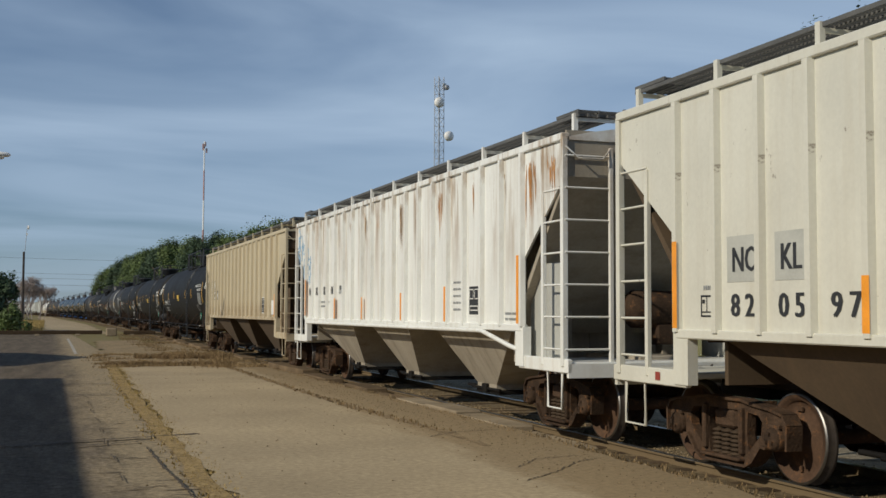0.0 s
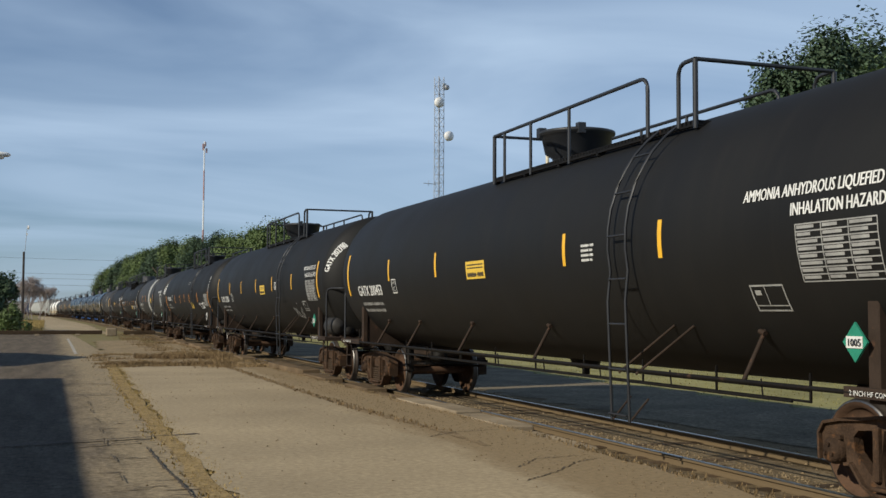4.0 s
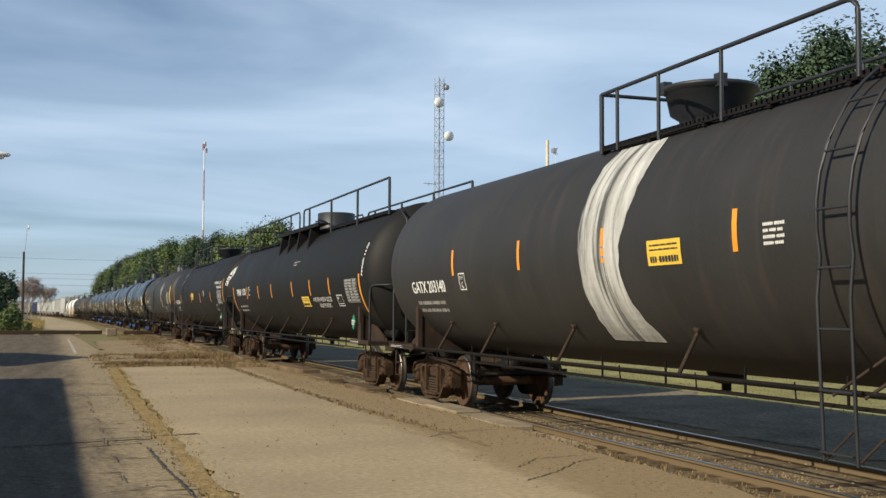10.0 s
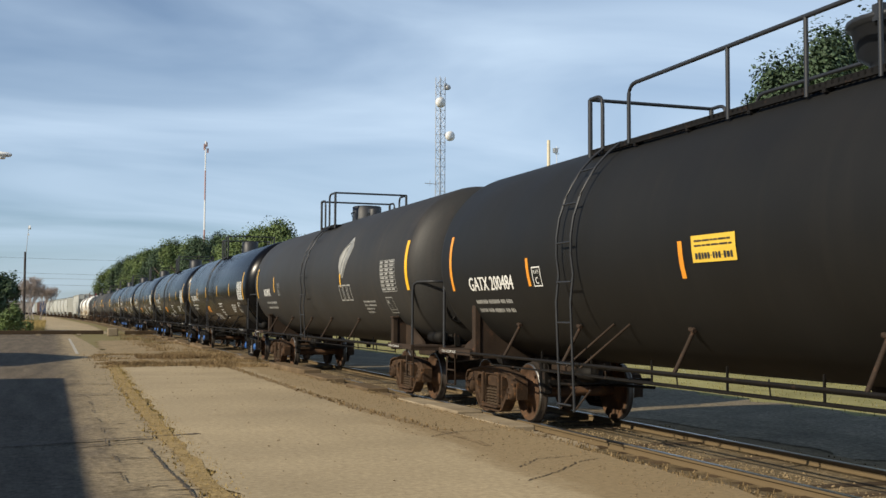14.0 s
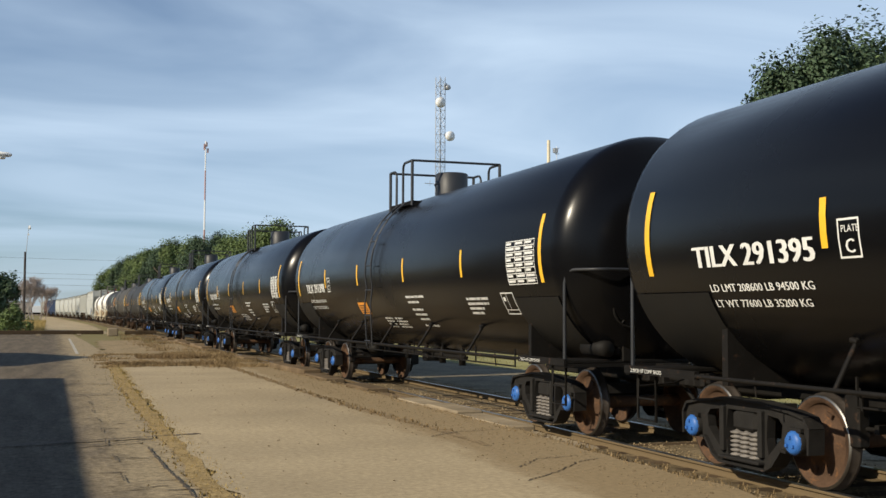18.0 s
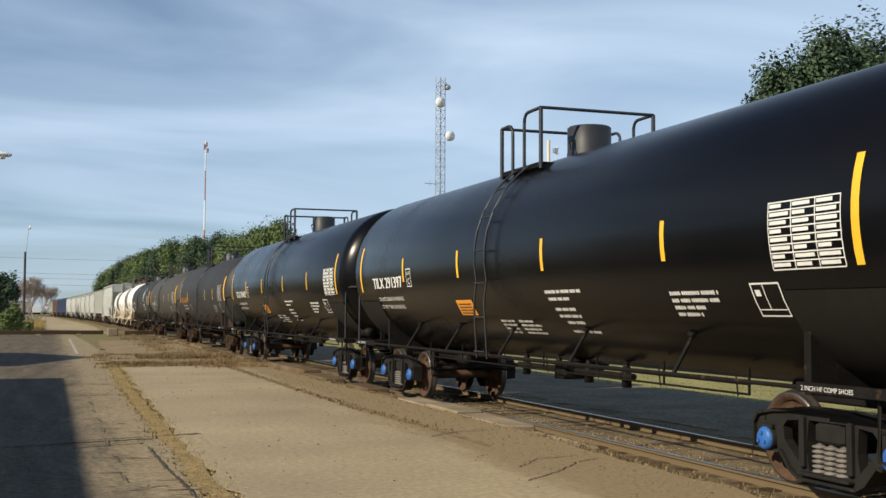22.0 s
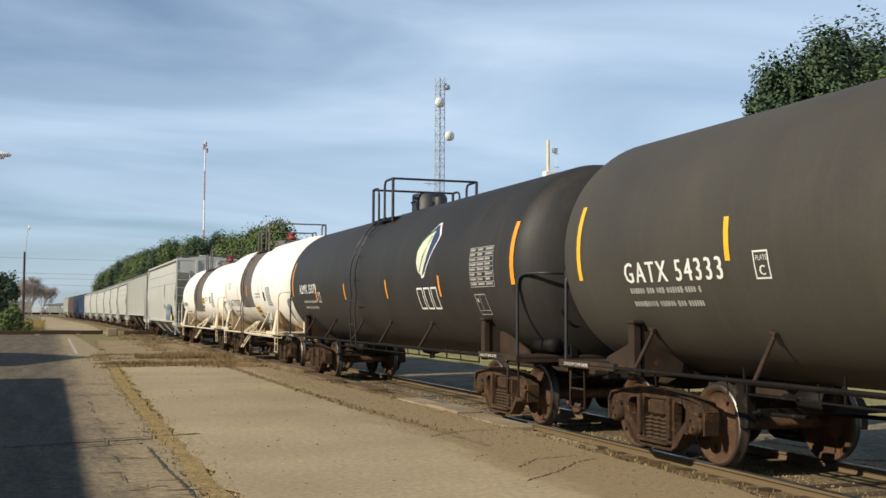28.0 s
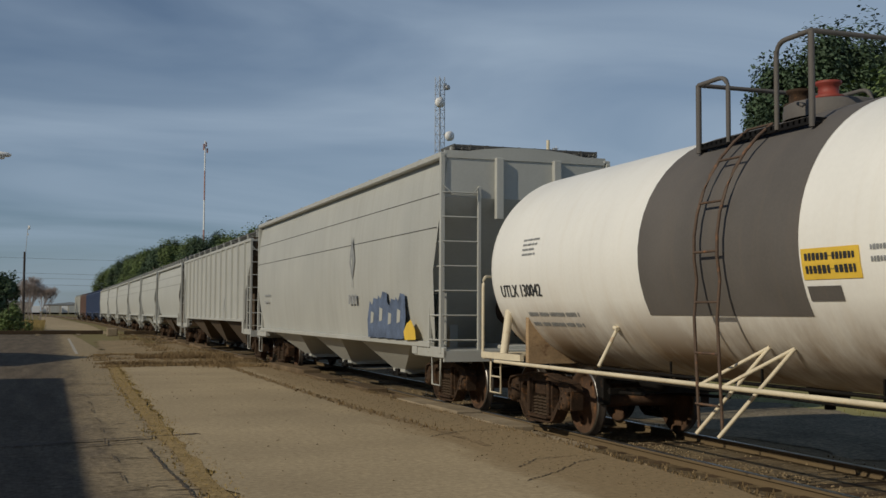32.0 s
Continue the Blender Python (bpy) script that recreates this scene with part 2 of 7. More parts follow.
m_hop_tan = mat("dusty_tan_paint", (0.50, 0.437, 0.302), 0.65, vary=0.12, scale=0.9, fine=25, bump=0.06, streak=(0.36, 0.25, 0.13), streak_amount=0.45, eave=(((0.26, 0.15, 0.06), 4.2, 0.12, 0.56, 0.70, 1.2, 3.9, 0.7), ((0.24, 0.14, 0.06), 2.5, 1.2, 0.42, 0.66, 2.1, 1.5, 0.75)))
m_hop_light = mat("light_grey_hopper_paint", (0.43, 0.435, 0.40), 0.6, vary=0.09, scale=0.8, fine=25, bump=0.05, streak=(0.33, 0.31, 0.26), streak_amount=0.4)
m_hop_blue = mat("dark_blue_hopper_paint", (0.045, 0.07, 0.14), 0.6, vary=0.2, scale=0.8, fine=25, bump=0.05, streak=(0.09, 0.09, 0.10), streak_amount=0.5)
m_hop_brown = mat("brown_hopper_paint", (0.16, 0.10, 0.08), 0.7, vary=0.2, scale=0.8, fine=25, bump=0.05)
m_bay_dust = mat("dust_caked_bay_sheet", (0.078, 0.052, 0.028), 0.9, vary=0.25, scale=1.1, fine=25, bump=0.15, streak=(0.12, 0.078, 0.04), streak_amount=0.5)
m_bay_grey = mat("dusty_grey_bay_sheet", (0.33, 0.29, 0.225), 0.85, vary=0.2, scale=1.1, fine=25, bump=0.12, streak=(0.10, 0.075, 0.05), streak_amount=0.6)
m_grate = mat("grey_walkway_grating", (0.10, 0.10, 0.095), 0.7, vary=0.25, scale=4, fine=50, bump=0.2)
m_rusty_pipe = mat("rust_browned_pipe", (0.10, 0.066, 0.045), 0.75, vary=0.3, scale=5, fine=40, bump=0.2, rust=(0.28, 0.13, 0.06), rust_amount=0.45)
# Browns for rust and for the shade painted beside hopper ribs.
m_rib_rust_shade = mat("rust_brown_rib_shade", (0.34, 0.225, 0.11), 0.8, vary=0.3, scale=4, fine=30, bump=0.0)
m_rib_grey_shade = mat("grey_brown_rib_shade", (0.44, 0.38, 0.28), 0.8, vary=0.3, scale=4, fine=30, bump=0.0)
m_letter_patch = mat("pale_grey_paint_patch", (0.44, 0.445, 0.40), 0.65, vary=0.12, scale=4, fine=40, bump=0.0)
m_stencil = mat("white_stencil_paint", (0.74, 0.74, 0.70), 0.6, vary=0.12, scale=5, fine=60, bump=0.0)
m_stencil_black = mat("black_stencil_paint", (0.03, 0.032, 0.035), 0.6, vary=0.2, scale=5, fine=60, bump=0.0)
m_stencil_dim = mat("faded_white_stencil", (0.33, 0.33, 0.31), 0.7, vary=0.3, scale=6, fine=60, bump=0.0)
m_stencil_grey = mat("faded_grey_stencil", (0.26, 0.27, 0.27), 0.7, vary=0.3, scale=6, fine=60, bump=0.0)
m_orange = mat("orange_reflective_strip", (0.85, 0.33, 0.03), 0.4, vary=0.15, scale=4, fine=50, bump=0.0)
m_yellow_strip = mat("yellow_reflective_strip", (0.90, 0.50, 0.03), 0.4, vary=0.12, scale=4, fine=50, bump=0.0)
m_panel = mat("yellow_notice_panel", (0.78, 0.52, 0.06), 0.5, vary=0.12, scale=4, fine=50, bump=0.0)
m_patch = mat("chalky_white_smear", (0.46, 0.46, 0.43), 0.85, vary=0.35, scale=2.2, fine=14, bump=0.0, stretch=(1, 3, 0.6), eave=(((0.04, 0.039, 0.037), 5.0, 0.3, 0.50, 0.60, 0.0, 0.1, 0.9),))
m_red = mat("dull_red_paint", (0.26, 0.045, 0.03), 0.6, vary=0.2, scale=6, fine=50, bump=0.1)
m_green = mat("green_placard", (0.03, 0.25, 0.16), 0.5, vary=0.15, scale=6, fine=50, bump=0.0)
m_ink = mat("faded_blue_scrawl", (0.25, 0.40, 0.55), 0.7, vary=0.2, scale=4, fine=40, bump=0.0)
m_logo_blue = mat("navy_logo_paint", (0.03, 0.05, 0.14), 0.5, vary=0.15, scale=4, fine=40, bump=0.0)
mat_rust_patch = mat("orange_rust_patch", (0.45, 0.21, 0.06), 0.85, vary=0.35, scale=6, fine=40, bump=0.1)
m_rust_brown = mat("dark_brown_rust", (0.31, 0.195, 0.095), 0.85, vary=0.3, scale=6, fine=40, bump=0.1)
m_frame_brown = mat("rusty_black_underframe", (0.042, 0.029, 0.021), 0.8, gloss=0.2, vary=0.35, scale=3, fine=40, bump=0.25, rust=(0.12, 0.06, 0.035), rust_amount=0.3)
m_spray = mat("blue_spray_paint", (0.10, 0.135, 0.21), 0.7, vary=0.5, scale=3, fine=30, bump=0.0)
m_logo_green = mat("pale_cream_logo_paint", (0.66, 0.67, 0.50), 0.5, vary=0.15, scale=4, fine=40, bump=0.0)

m_ground = mat("dry_ground_with_grass", (0.21, 0.18, 0.085), 0.95, vary=0.35, scale=0.35, fine=9, bump=0.6, dist=0.05, coords="Generated", gloss=0.08)
m_gravel = mat("pale_ballast_gravel", (0.165, 0.125, 0.073), 0.95, vary=0.35, scale=1.2, fine=16, bump=0.7, dist=0.05, grain=0.5, gloss=0.08)
m_pave = mat("worn_pale_asphalt", (0.395, 0.318, 0.202), 0.9, vary=0.20, scale=0.35, fine=14, bump=0.22, dist=0.012, spots=(0.32, 0.25, 0.155), grain=0.20, edge=((0.285, 0.214, 0.122), 0.03, 4.25, 4.75, 0.9), gloss=0.08)
# Dark base tone deepens the building shadow; pale tint brightens the sunlit strip.
m_road = mat("old_shade_toned_asphalt", (0.135, 0.11, 0.08), 0.9, vary=0.38, scale=0.8, fine=10, bump=0.3, dist=0.012, stretch=(3.2, 0.3, 1), spots=(0.10, 0.078, 0.05), grain=0.4, edge=((0.37, 0.295, 0.18), 0.0, 0.15, 1.1, 0.75), gloss=0.08)
m_tar = mat("black_tar_seal", (0.105, 0.084, 0.06), 0.7, vary=0.3, scale=4, fine=40, bump=0.2, gloss=0.08)
m_kerb = mat("weathered_concrete", (0.29, 0.235, 0.16), 0.9, vary=0.3, scale=1.5, fine=30, bump=0.5, dist=0.02, per_object=0.18, gloss=0.08)
m_kerb_dirty = mat("dirt_covered_concrete", (0.155, 0.112, 0.068), 0.95, vary=0.35, scale=2.0, fine=24, bump=0.6, dist=0.025, per_object=0.22, gloss=0.08)
m_gravel_far = mat("pale_grey_gravel", (0.20, 0.168, 0.115), 0.95, vary=0.35, scale=0.9, fine=18, bump=0.7, dist=0.04, grain=0.5, spots=(0.13, 0.105, 0.066), gloss=0.08)
m_dirt = mat("brown_dirt_line", (0.25, 0.185, 0.107), 0.95, vary=0.35, scale=3.0, fine=24, bump=0.5, dist=0.02, spots=(0.18, 0.13, 0.075), grain=0.4, gloss=0.08)
m_tie = mat("old_timber_tie", (0.085, 0.06, 0.037), 0.95, vary=0.35, scale=3, fine=30, bump=0.5, stretch=(0.3, 2, 2), per_object=0.3, gloss=0.08)
m_stone = mat("loose_ballast_stone", (0.22, 0.168, 0.10), 0.95, vary=0.25, scale=6, fine=30, bump=0.3, island=True, gloss=0.08)
m_dry = mat("dry_yellow_weeds", (0.36, 0.27, 0.11), 0.95, vary=0.3, scale=2, fine=20, bump=0.0, island=True, gloss=0.08)
m_weed_dark = mat("dark_brown_weeds", (0.20, 0.14, 0.075), 0.95, vary=0.3, scale=2, fine=20, bump=0.0, island=True, gloss=0.08)
m_dead = mat("dead_brown_weeds", (0.25, 0.18, 0.095), 0.95, vary=0.3, scale=2, fine=20, bump=0.0, island=True, gloss=0.08)
m_grass = mat("sunlit_yellow_grass", (0.27, 0.25, 0.105), 0.95, vary=0.3, scale=0.6, fine=9, bump=0.5, dist=0.04, spots=(0.36, 0.31, 0.18), island=False, gloss=0.08)
m_dusty = mat("dust_browned_black_paint", (0.058, 0.053, 0.043), 0.65, gloss=0.4, vary=0.2, scale=0.7, fine=24, bump=0.05, streak=(0.085, 0.07, 0.05), streak_amount=0.5)
m_rough = mat("rough_brown_asphalt", (0.29, 0.222, 0.13), 0.95, vary=0.3, scale=0.8, fine=12, bump=0.6, dist=0.02, spots=(0.17, 0.12, 0.066), grain=0.4, gloss=0.08)
m_sand = mat("sandy_dirt", (0.31, 0.225, 0.105), 0.95, vary=0.3, scale=2.5, fine=20, bump=0.4, dist=0.02, spots=(0.22, 0.165, 0.08), grain=0.4, gloss=0.08)
m_line = mat("worn_white_road_paint", (0.42, 0.39, 0.33), 0.85, vary=0.3, scale=2, fine=20, bump=0.1, gloss=0.08)
m_leaf = mat("green_leaves", (0.105, 0.15, 0.045), 0.7, vary=0.3, scale=0.5, fine=5, bump=0.0, island=True)
m_leaf_dark = mat("dark_green_leaves", (0.05, 0.084, 0.04), 0.7, vary=0.3, scale=0.5, fine=5, bump=0.0, island=True)
m_bark = mat("grey_brown_bark", (0.11, 0.085, 0.06), 0.95, vary=0.3, scale=3, fine=25, bump=0.5)
m_twig = mat("pinkish_bare_twigs", (0.31, 0.265, 0.245), 0.9, vary=0.2, scale=2, fine=20, bump=0.0)
m_galv = mat("galvanised_steel", (0.42, 0.43, 0.44), 0.5, metal=0.5, vary=0.15, scale=2, fine=30, bump=0.05)
m_white = mat("white_enamel", (0.78, 0.78, 0.76), 0.5, vary=0.08, scale=2, fine=30, bump=0.0)
m_mast_red = mat("red_mast_paint", (0.42, 0.25, 0.23), 0.6, vary=0.15, scale=2, fine=30, bump=0.0)
m_pole = mat("dark_creosoted_pole", (0.05, 0.04, 0.035), 0.9, vary=0.3, scale=3, fine=30, bump=0.3)
m_brick = mat("painted_block_wall", (0.40, 0.36, 0.30), 0.9, vary=0.15, scale=1, fine=20, bump=0.3)


# ---- mesh building ----
class Geo:
    """Vertices and faces of one part, each face with the slot of its material."""

    def __init__(self):
        self.v, self.f, self.m, self.smooth, self.slot = [], [], [], [], 0

    def add(self, verts, faces, smooth=False):
        k = len(self.v)
        self.v += [tuple(p) for p in verts]
        for f in faces:
            self.f.append(tuple(i + k for i in f)); self.m.append(self.slot); self.smooth.append(smooth)
        return self

    def box(self, x0, x1, y0, y1, z0, z1, bevel=0.0):
        if not bevel:
            self.add([(x, y, z) for x in (x0, x1) for y in (y0, y1) for z in (z0, z1)],
                     [(0, 1, 3, 2), (4, 6, 7, 5), (0, 4, 5, 1), (2, 3, 7, 6), (0, 2, 6, 4), (1, 5, 7, 3)])
            return self
        b = bevel
        rings = []
        for z, i in ((z0, b), (z0 + b, 0), (z1 - b, 0), (z1, b)):
            rings.append([(x0 + i + b, y0 + i, z), (x1 - i - b, y0 + i, z), (x1 - i, y0 + i + b, z), (x1 - i, y1 - i - b, z),
                          (x1 - i - b, y1 - i, z), (x0 + i + b, y1 - i, z), (x0 + i, y1 - i - b, z), (x0 + i, y0 + i + b, z)])
        return self.loft(rings, caps=True)

    def loft(self, rings, caps=False, closed=True, smooth=False):
        n = len(rings[0])
        faces = []
        for r in range(len(rings) - 1):
            for i in range(n if closed else n - 1):
                j = (i + 1) % n
                faces.append((r * n + i, r * n + j, r * n + n + j, r * n + n + i))
        k = len(rings) * n
        self.add([p for r in rings for p in r], faces, smooth)
        if caps:
            self.add(rings[0], [tuple(reversed(range(n)))]); self.add(rings[-1], [tuple(range(n))])
        return self

    def tube(self, pts, r, n=6, caps=True):
        pts = [Vector(p) for p in pts]
        rings = []
        for i, p in enumerate(pts):
            d = (pts[min(i + 1, len(pts) - 1)] - pts[max(i - 1, 0)]).normalized()
            a = d.cross(Vector((0, 0, 1)) if abs(d.z) < 0.9 else Vector((1, 0, 0))).normalized()
            b = d.cross(a)
            rings.append([p + (a * math.cos(t) + b * math.sin(t)) * r for t in [2 * math.pi * k / n for k in range(n)]])
        return self.loft(rings, caps=caps, smooth=n > 4)

    def lathe(self, profile, axis="y", centre=(0, 0, 0), n=32, smooth=True, caps=False):
        """profile: (distance along the axis, radius)."""
        rings = []
        for d, r in profile:
            ring = []
            for k in range(n):
                c, s_ = r * math.cos(2 * math.pi * k / n), r * math.sin(2 * math.pi * k / n)
                p = {"x": (d, c, s_), "y": (s_, d, c), "z": (c, s_, d)}[axis]
                ring.append(tuple(a + b for a, b in zip(p, centre)))
            rings.append(ring)
        return self.loft(rings, caps=caps, smooth=smooth)

    def plate(self, outline, holes, x0, x1):
        """A thick plate in the yz plane with holes, from x0 to x1."""
        loops = [[Vector((y, z, 0)) for y, z in lp] for lp in (outline, *holes)]
        flat = [p for lp in loops for p in lp]
        tris = tessellate_polygon(loops)
        for x in (x0, x1):
            self.add([(x, p.x, p.y) for p in flat], [tuple(t) for t in tris])
        for lp in loops:
            n = len(lp)
            self.add([(x, p.x, p.y) for x in (x0, x1) for p in lp], [(i, (i + 1) % n, n + (i + 1) % n, n + i) for i in range(n)])
        return self

    def mesh(self, name, *mats):
        me = bpy.data.meshes.new(name)
        me.from_pydata(self.v, [], self.f)
        me.polygons.foreach_set("material_index", self.m)
        me.polygons.foreach_set("use_smooth", self.smooth)
        for m in mats:
            me.materials.append(m)
        bm = bmesh.new(); bm.from_mesh(me)
        bmesh.ops.recalc_face_normals(bm, faces=bm.faces); bm.to_mesh(me); bm.free()
        return me


def part(name, geo, mats, parent=None, label="", at=None):
    """Links a Geo or a mesh as one object, under a thing or a part."""
    mats = mats if isinstance(mats, tuple) else (mats,)
    me = geo.mesh(name, *mats) if isinstance(geo, Geo) else geo
    ob = new(name, me)
    ob.parent = parent
    if at is not None:
        ob.matrix_basis = at
    if label:
        ob["label"] = label
    return ob


MADE = {}


def once(key, build, *mats):
    """The shared mesh of alike parts: built at first need."""
    if key not in MADE:
        g = Geo(); build(g)
        MADE[key] = g.mesh(key if isinstance(key, str) else key[0], *mats)
    return MADE[key]


def arc(cx, cy, r, a0, a1, n=6):
    return [(cx + r * math.cos(radians(a0 + (a1 - a0) * k / n)), cy + r * math.sin(radians(a0 + (a1 - a0) * k / n))) for k in range(n + 1)]


# ---- the track's line ----
TRACK_X = 7.86


def drift(y):
    """How far the line has swung towards -x at y."""
    if y < 110:
        return 0.0
    if y < 300:
        return (y - 110) ** 2 / 7000
    return 190 ** 2 / 7000 + (y - 300) * 190 / 3500


def heading(y):
    return math.degrees(math.atan(0.0 if y < 110 else min(y - 110, 190) / 3500))


SPEED = [(0, 10.52), (4, 10.68), (8, 10.70), (18, 10.78), (24, 10.6), (29, 10.42), (32, 10.40)]


def gone(t):
    """Metres that the train has gone since the start."""
    total = 0.0
    for (a, va), (b, vb) in zip(SPEED, SPEED[1:]):
        if t <= a:
            break
        e = min(t, b)
        ve = va + (vb - va) * (e - a) / (b - a)
        total += (va + ve) / 2 * (e - a)
    return total


def car_pose(u, t):
    y = u - gone(t)
    return pose(TRACK_X - drift(y), y, 0, 0, 0, heading(y))


# ---- ground, road, track ----
GROUND_Z = -0.30


def strip(g, sections, ys, follow=True):
    """A sheet: (x, z) sections carried along y, following the track's swing where asked."""
    rings = [[(x - (drift(y) if follow else 0), y, z) for x, z in sections] for y in ys]
    return g.loft(rings, closed=False)


YS = [-400, -200, -100, -50, -20, 0, 20, 40, 60, 80, 100] + list(range(110, 320, 10)) + [350, 400, 500, 700, 1000, 1500, 2500]
g = strip(Geo(), [(-2500, -0.05), (-300, -0.05), (-20, -0.05), (5.9, -0.05), (6.3, -0.07), (6.6, -0.17), (9.3, -0.19), (10.0, -0.30), (14, -0.32), (300, -0.3), (2500, -0.3)], YS)
ground = tagged(part("ground", g, m_ground), "dry grassy ground reaching the horizon", "ground", kind="structure")

g = strip(Geo(), [(5.7, -0.035), (6.25, -0.022), (6.62, -0.075), (7.0, -0.12), (7.2, -0.108), (8.7, -0.108), (9.4, -0.15), (10.3, -0.26), (13.2, -0.285), (15.2, -0.30)], [y for y in YS if -150 <= y <= 700])
tagged(part("ballast_bed", g, m_gravel), "pale gravel ballast bed under the rails", "ballast", kind="structure")

RAIL = [(-0.07, -0.16), (-0.07, -0.145), (-0.012, -0.125), (-0.012, -0.045), (-0.036, -0.034), (-0.036, -0.008), (-0.026, 0.0),
        (0.026, 0.0), (0.036, -0.008), (0.036, -0.034), (0.012, -0.045), (0.012, -0.125), (0.07, -0.145), (0.07, -0.16)]
for k, side in enumerate((-0.755, 0.755)):
    g = Geo()
    ys = [y for y in YS if y <= 700]
    rings = [[(TRACK_X + side - drift(y) + x, y, z) for x, z in RAIL] for y in ys]
    n = len(RAIL)
    for r in range(len(rings) - 1):
        for i in range(n):
            j = (i + 1) % n
            g.slot = 1 if 4 < i < 8 else 0
            g.add([rings[r][i], rings[r][j], rings[r + 1][j], rings[r + 1][i]], [(0, 1, 2, 3)])
    tagged(part("rail", g, (m_railside, m_railhead)), "rusty steel rail with a polished head", "rail", "rails of the track", kind="structure")

# ties, each a piece of the track bed
tie_mesh = once("tie", lambda q: q.box(-1.3, 1.3, -0.115, 0.115, -0.175, -0.106, 0.012), m_tie)
track_bed = bpy.data.objects["ballast_bed"]
rng = random.Random(4)
for k in range(150):
    y = -20 + 0.54 * k
    part("tie", tie_mesh, m_tie, track_bed, at=pose(TRACK_X + rng.uniform(-0.04, 0.04), y + rng.uniform(-0.03, 0.03), rng.uniform(-0.012, 0.008), 0, 0, rng.uniform(-1.5, 1.5)))

# road, pale pavement and their wear
def sheet(name, pts, z, m, label, category, cells=1):
    g = Geo()
    g.add([(x, y, z) for x, y in pts], [tuple(range(len(pts)))])
    return tagged(part(name, g, m), label, category, kind="structure")


def lane(name, left, right, z, m, label, category, seed, wobble=0.06):
    """A sheet between two edges given as (y, x), with slightly ragged margins."""
    r = random.Random(seed)
    g = Geo()
    y0, y1 = left[0][0], left[-1][0]
    n = int((y1 - y0) / 0.5)
    rings = []
    for i in range(n + 1):
        y = y0 + (y1 - y0) * i / n
        xl = np.interp(y, [p[0] for p in left], [p[1] for p in left])
        xr = np.interp(y, [p[0] for p in right], [p[1] for p in right])
        rings.append([(xl + r.uniform(-wobble, wobble), y, z), ((xl + xr) / 2, y, z), (xr + r.uniform(-wobble, wobble), y, z)])
    g.loft(rings, closed=False)
    return tagged(part(name, g, m), label, category, kind="structure")


road = lane("road", [(-40, -9.0), (84, -9.0)], [(-40, 1.95), (10, 1.92), (24, 2.1), (36, 2.35), (60, 2.0), (84, 1.6)], -0.022, m_road, "old cracked dark asphalt road", "road", 1, 0.04)
pave = lane("pavement", [(-40, 1.7), (10, 1.62), (24, 1.8), (35, 2.05)], [(-40, 6.26), (12.5, 6.30), (13.5, 6.42), (35, 6.42)], 0.0, m_pave, "worn pale asphalt apron beside the track", "pavement", 2, 0.10)
lane("pavement_2", [(36.5, 1.9), (44, 2.0), (66, 2.6)], [(36.5, 5.4), (44, 5.1), (66, 4.9)], -0.010, m_rough, "broken pale asphalt with dry weeds", "pavement", 5, 0.25)
lane("pavement_3", [(86, -0.2), (140, -0.3), (300, -2.5)], [(86, 4.3), (140, 4.6), (300, 0.6)], -0.035, m_pave, "dusty gravel track beside the rails", "pavement", 6, 0.2)
lane("trim", [(34.5, 4.5), (60, 5.0)], [(34.5, 6.42), (60, 6.42)], -0.008, m_rough, "strip of rough brown asphalt along the kerb", "asphalt", 7, 0.06)
lane("trim_3", [(-10, 1.46), (10, 1.40), (24, 1.50), (36, 1.75)], [(-10, 1.66), (10, 1.62), (24, 1.74), (36, 2.0)], 0.004, m_sand, "sandy joint between the road and the apron", "dirt", 17, 0.045)
lane("trim_2", [(46, 1.02), (71, 1.10)], [(46, 1.14), (71, 1.24)], -0.014, m_line, "worn white line on the road", "road line", 8, 0.01)

# tar seams
def seam(pts, w, seed):
    r = random.Random(seed)
    g = Geo()
    rings = []
    for (xa, ya), (xb, yb) in zip(pts, pts[1:]):
        for k in range(20):
            t = k / 20
            x, y = xa + (xb - xa) * t + r.uniform(-0.012, 0.012), ya + (yb - ya) * t + r.uniform(-0.03, 0.03)
            d = Vector((xb - xa, yb - ya)).normalized()
            ww = w * r.uniform(0.35, 1.0)
            rings.append([(x - d.y * ww, y + d.x * ww, 0.006), (x + d.y * ww, y - d.x * ww, 0.006)])
    g.loft(rings, closed=False)
    return tagged(part("trim", g, m_tar), "dark tar-sealed crack in the asphalt", "crack", kind="structure")


seam([(-0.6, 15.05), (0.44, 15.3), (1.2, 15.5), (2.05, 15.75)], 0.062, 1)
seam([(0.35, 14.75), (0.8, 14.9), (1.25, 15.05)], 0.04, 9)
seam([(1.30, 10.0), (1.27, 11.4), (1.22, 12.6), (1.2, 14.0), (1.2, 14.4)], 0.02, 2)
for k in range(9):
    y = 10.0 + 1.6 * k
    seam([(0.72 + 0.02 * (k % 3), y), (0.74, y + 0.5 + 0.08 * (k % 4))], 0.012, 40 + k)
seam([(4.6, 10.4), (5.2, 10.9), (5.7, 11.5), (6.1, 11.7)], 0.014, 4)
seam([(4.9, 14.4), (5.5, 14.9), (6.2, 15.0)], 0.016, 8)
seam([(4.9, 11.3), (5.4, 11.9), (6.0, 12.0)], 0.012, 5)
seam([(0.3, 23.5), (0.9, 23.7), (1.4, 23.6)], 0.05, 6)
seam([(0.2, 27.0), (0.8, 27.2), (1.4, 27.0)], 0.05, 7)

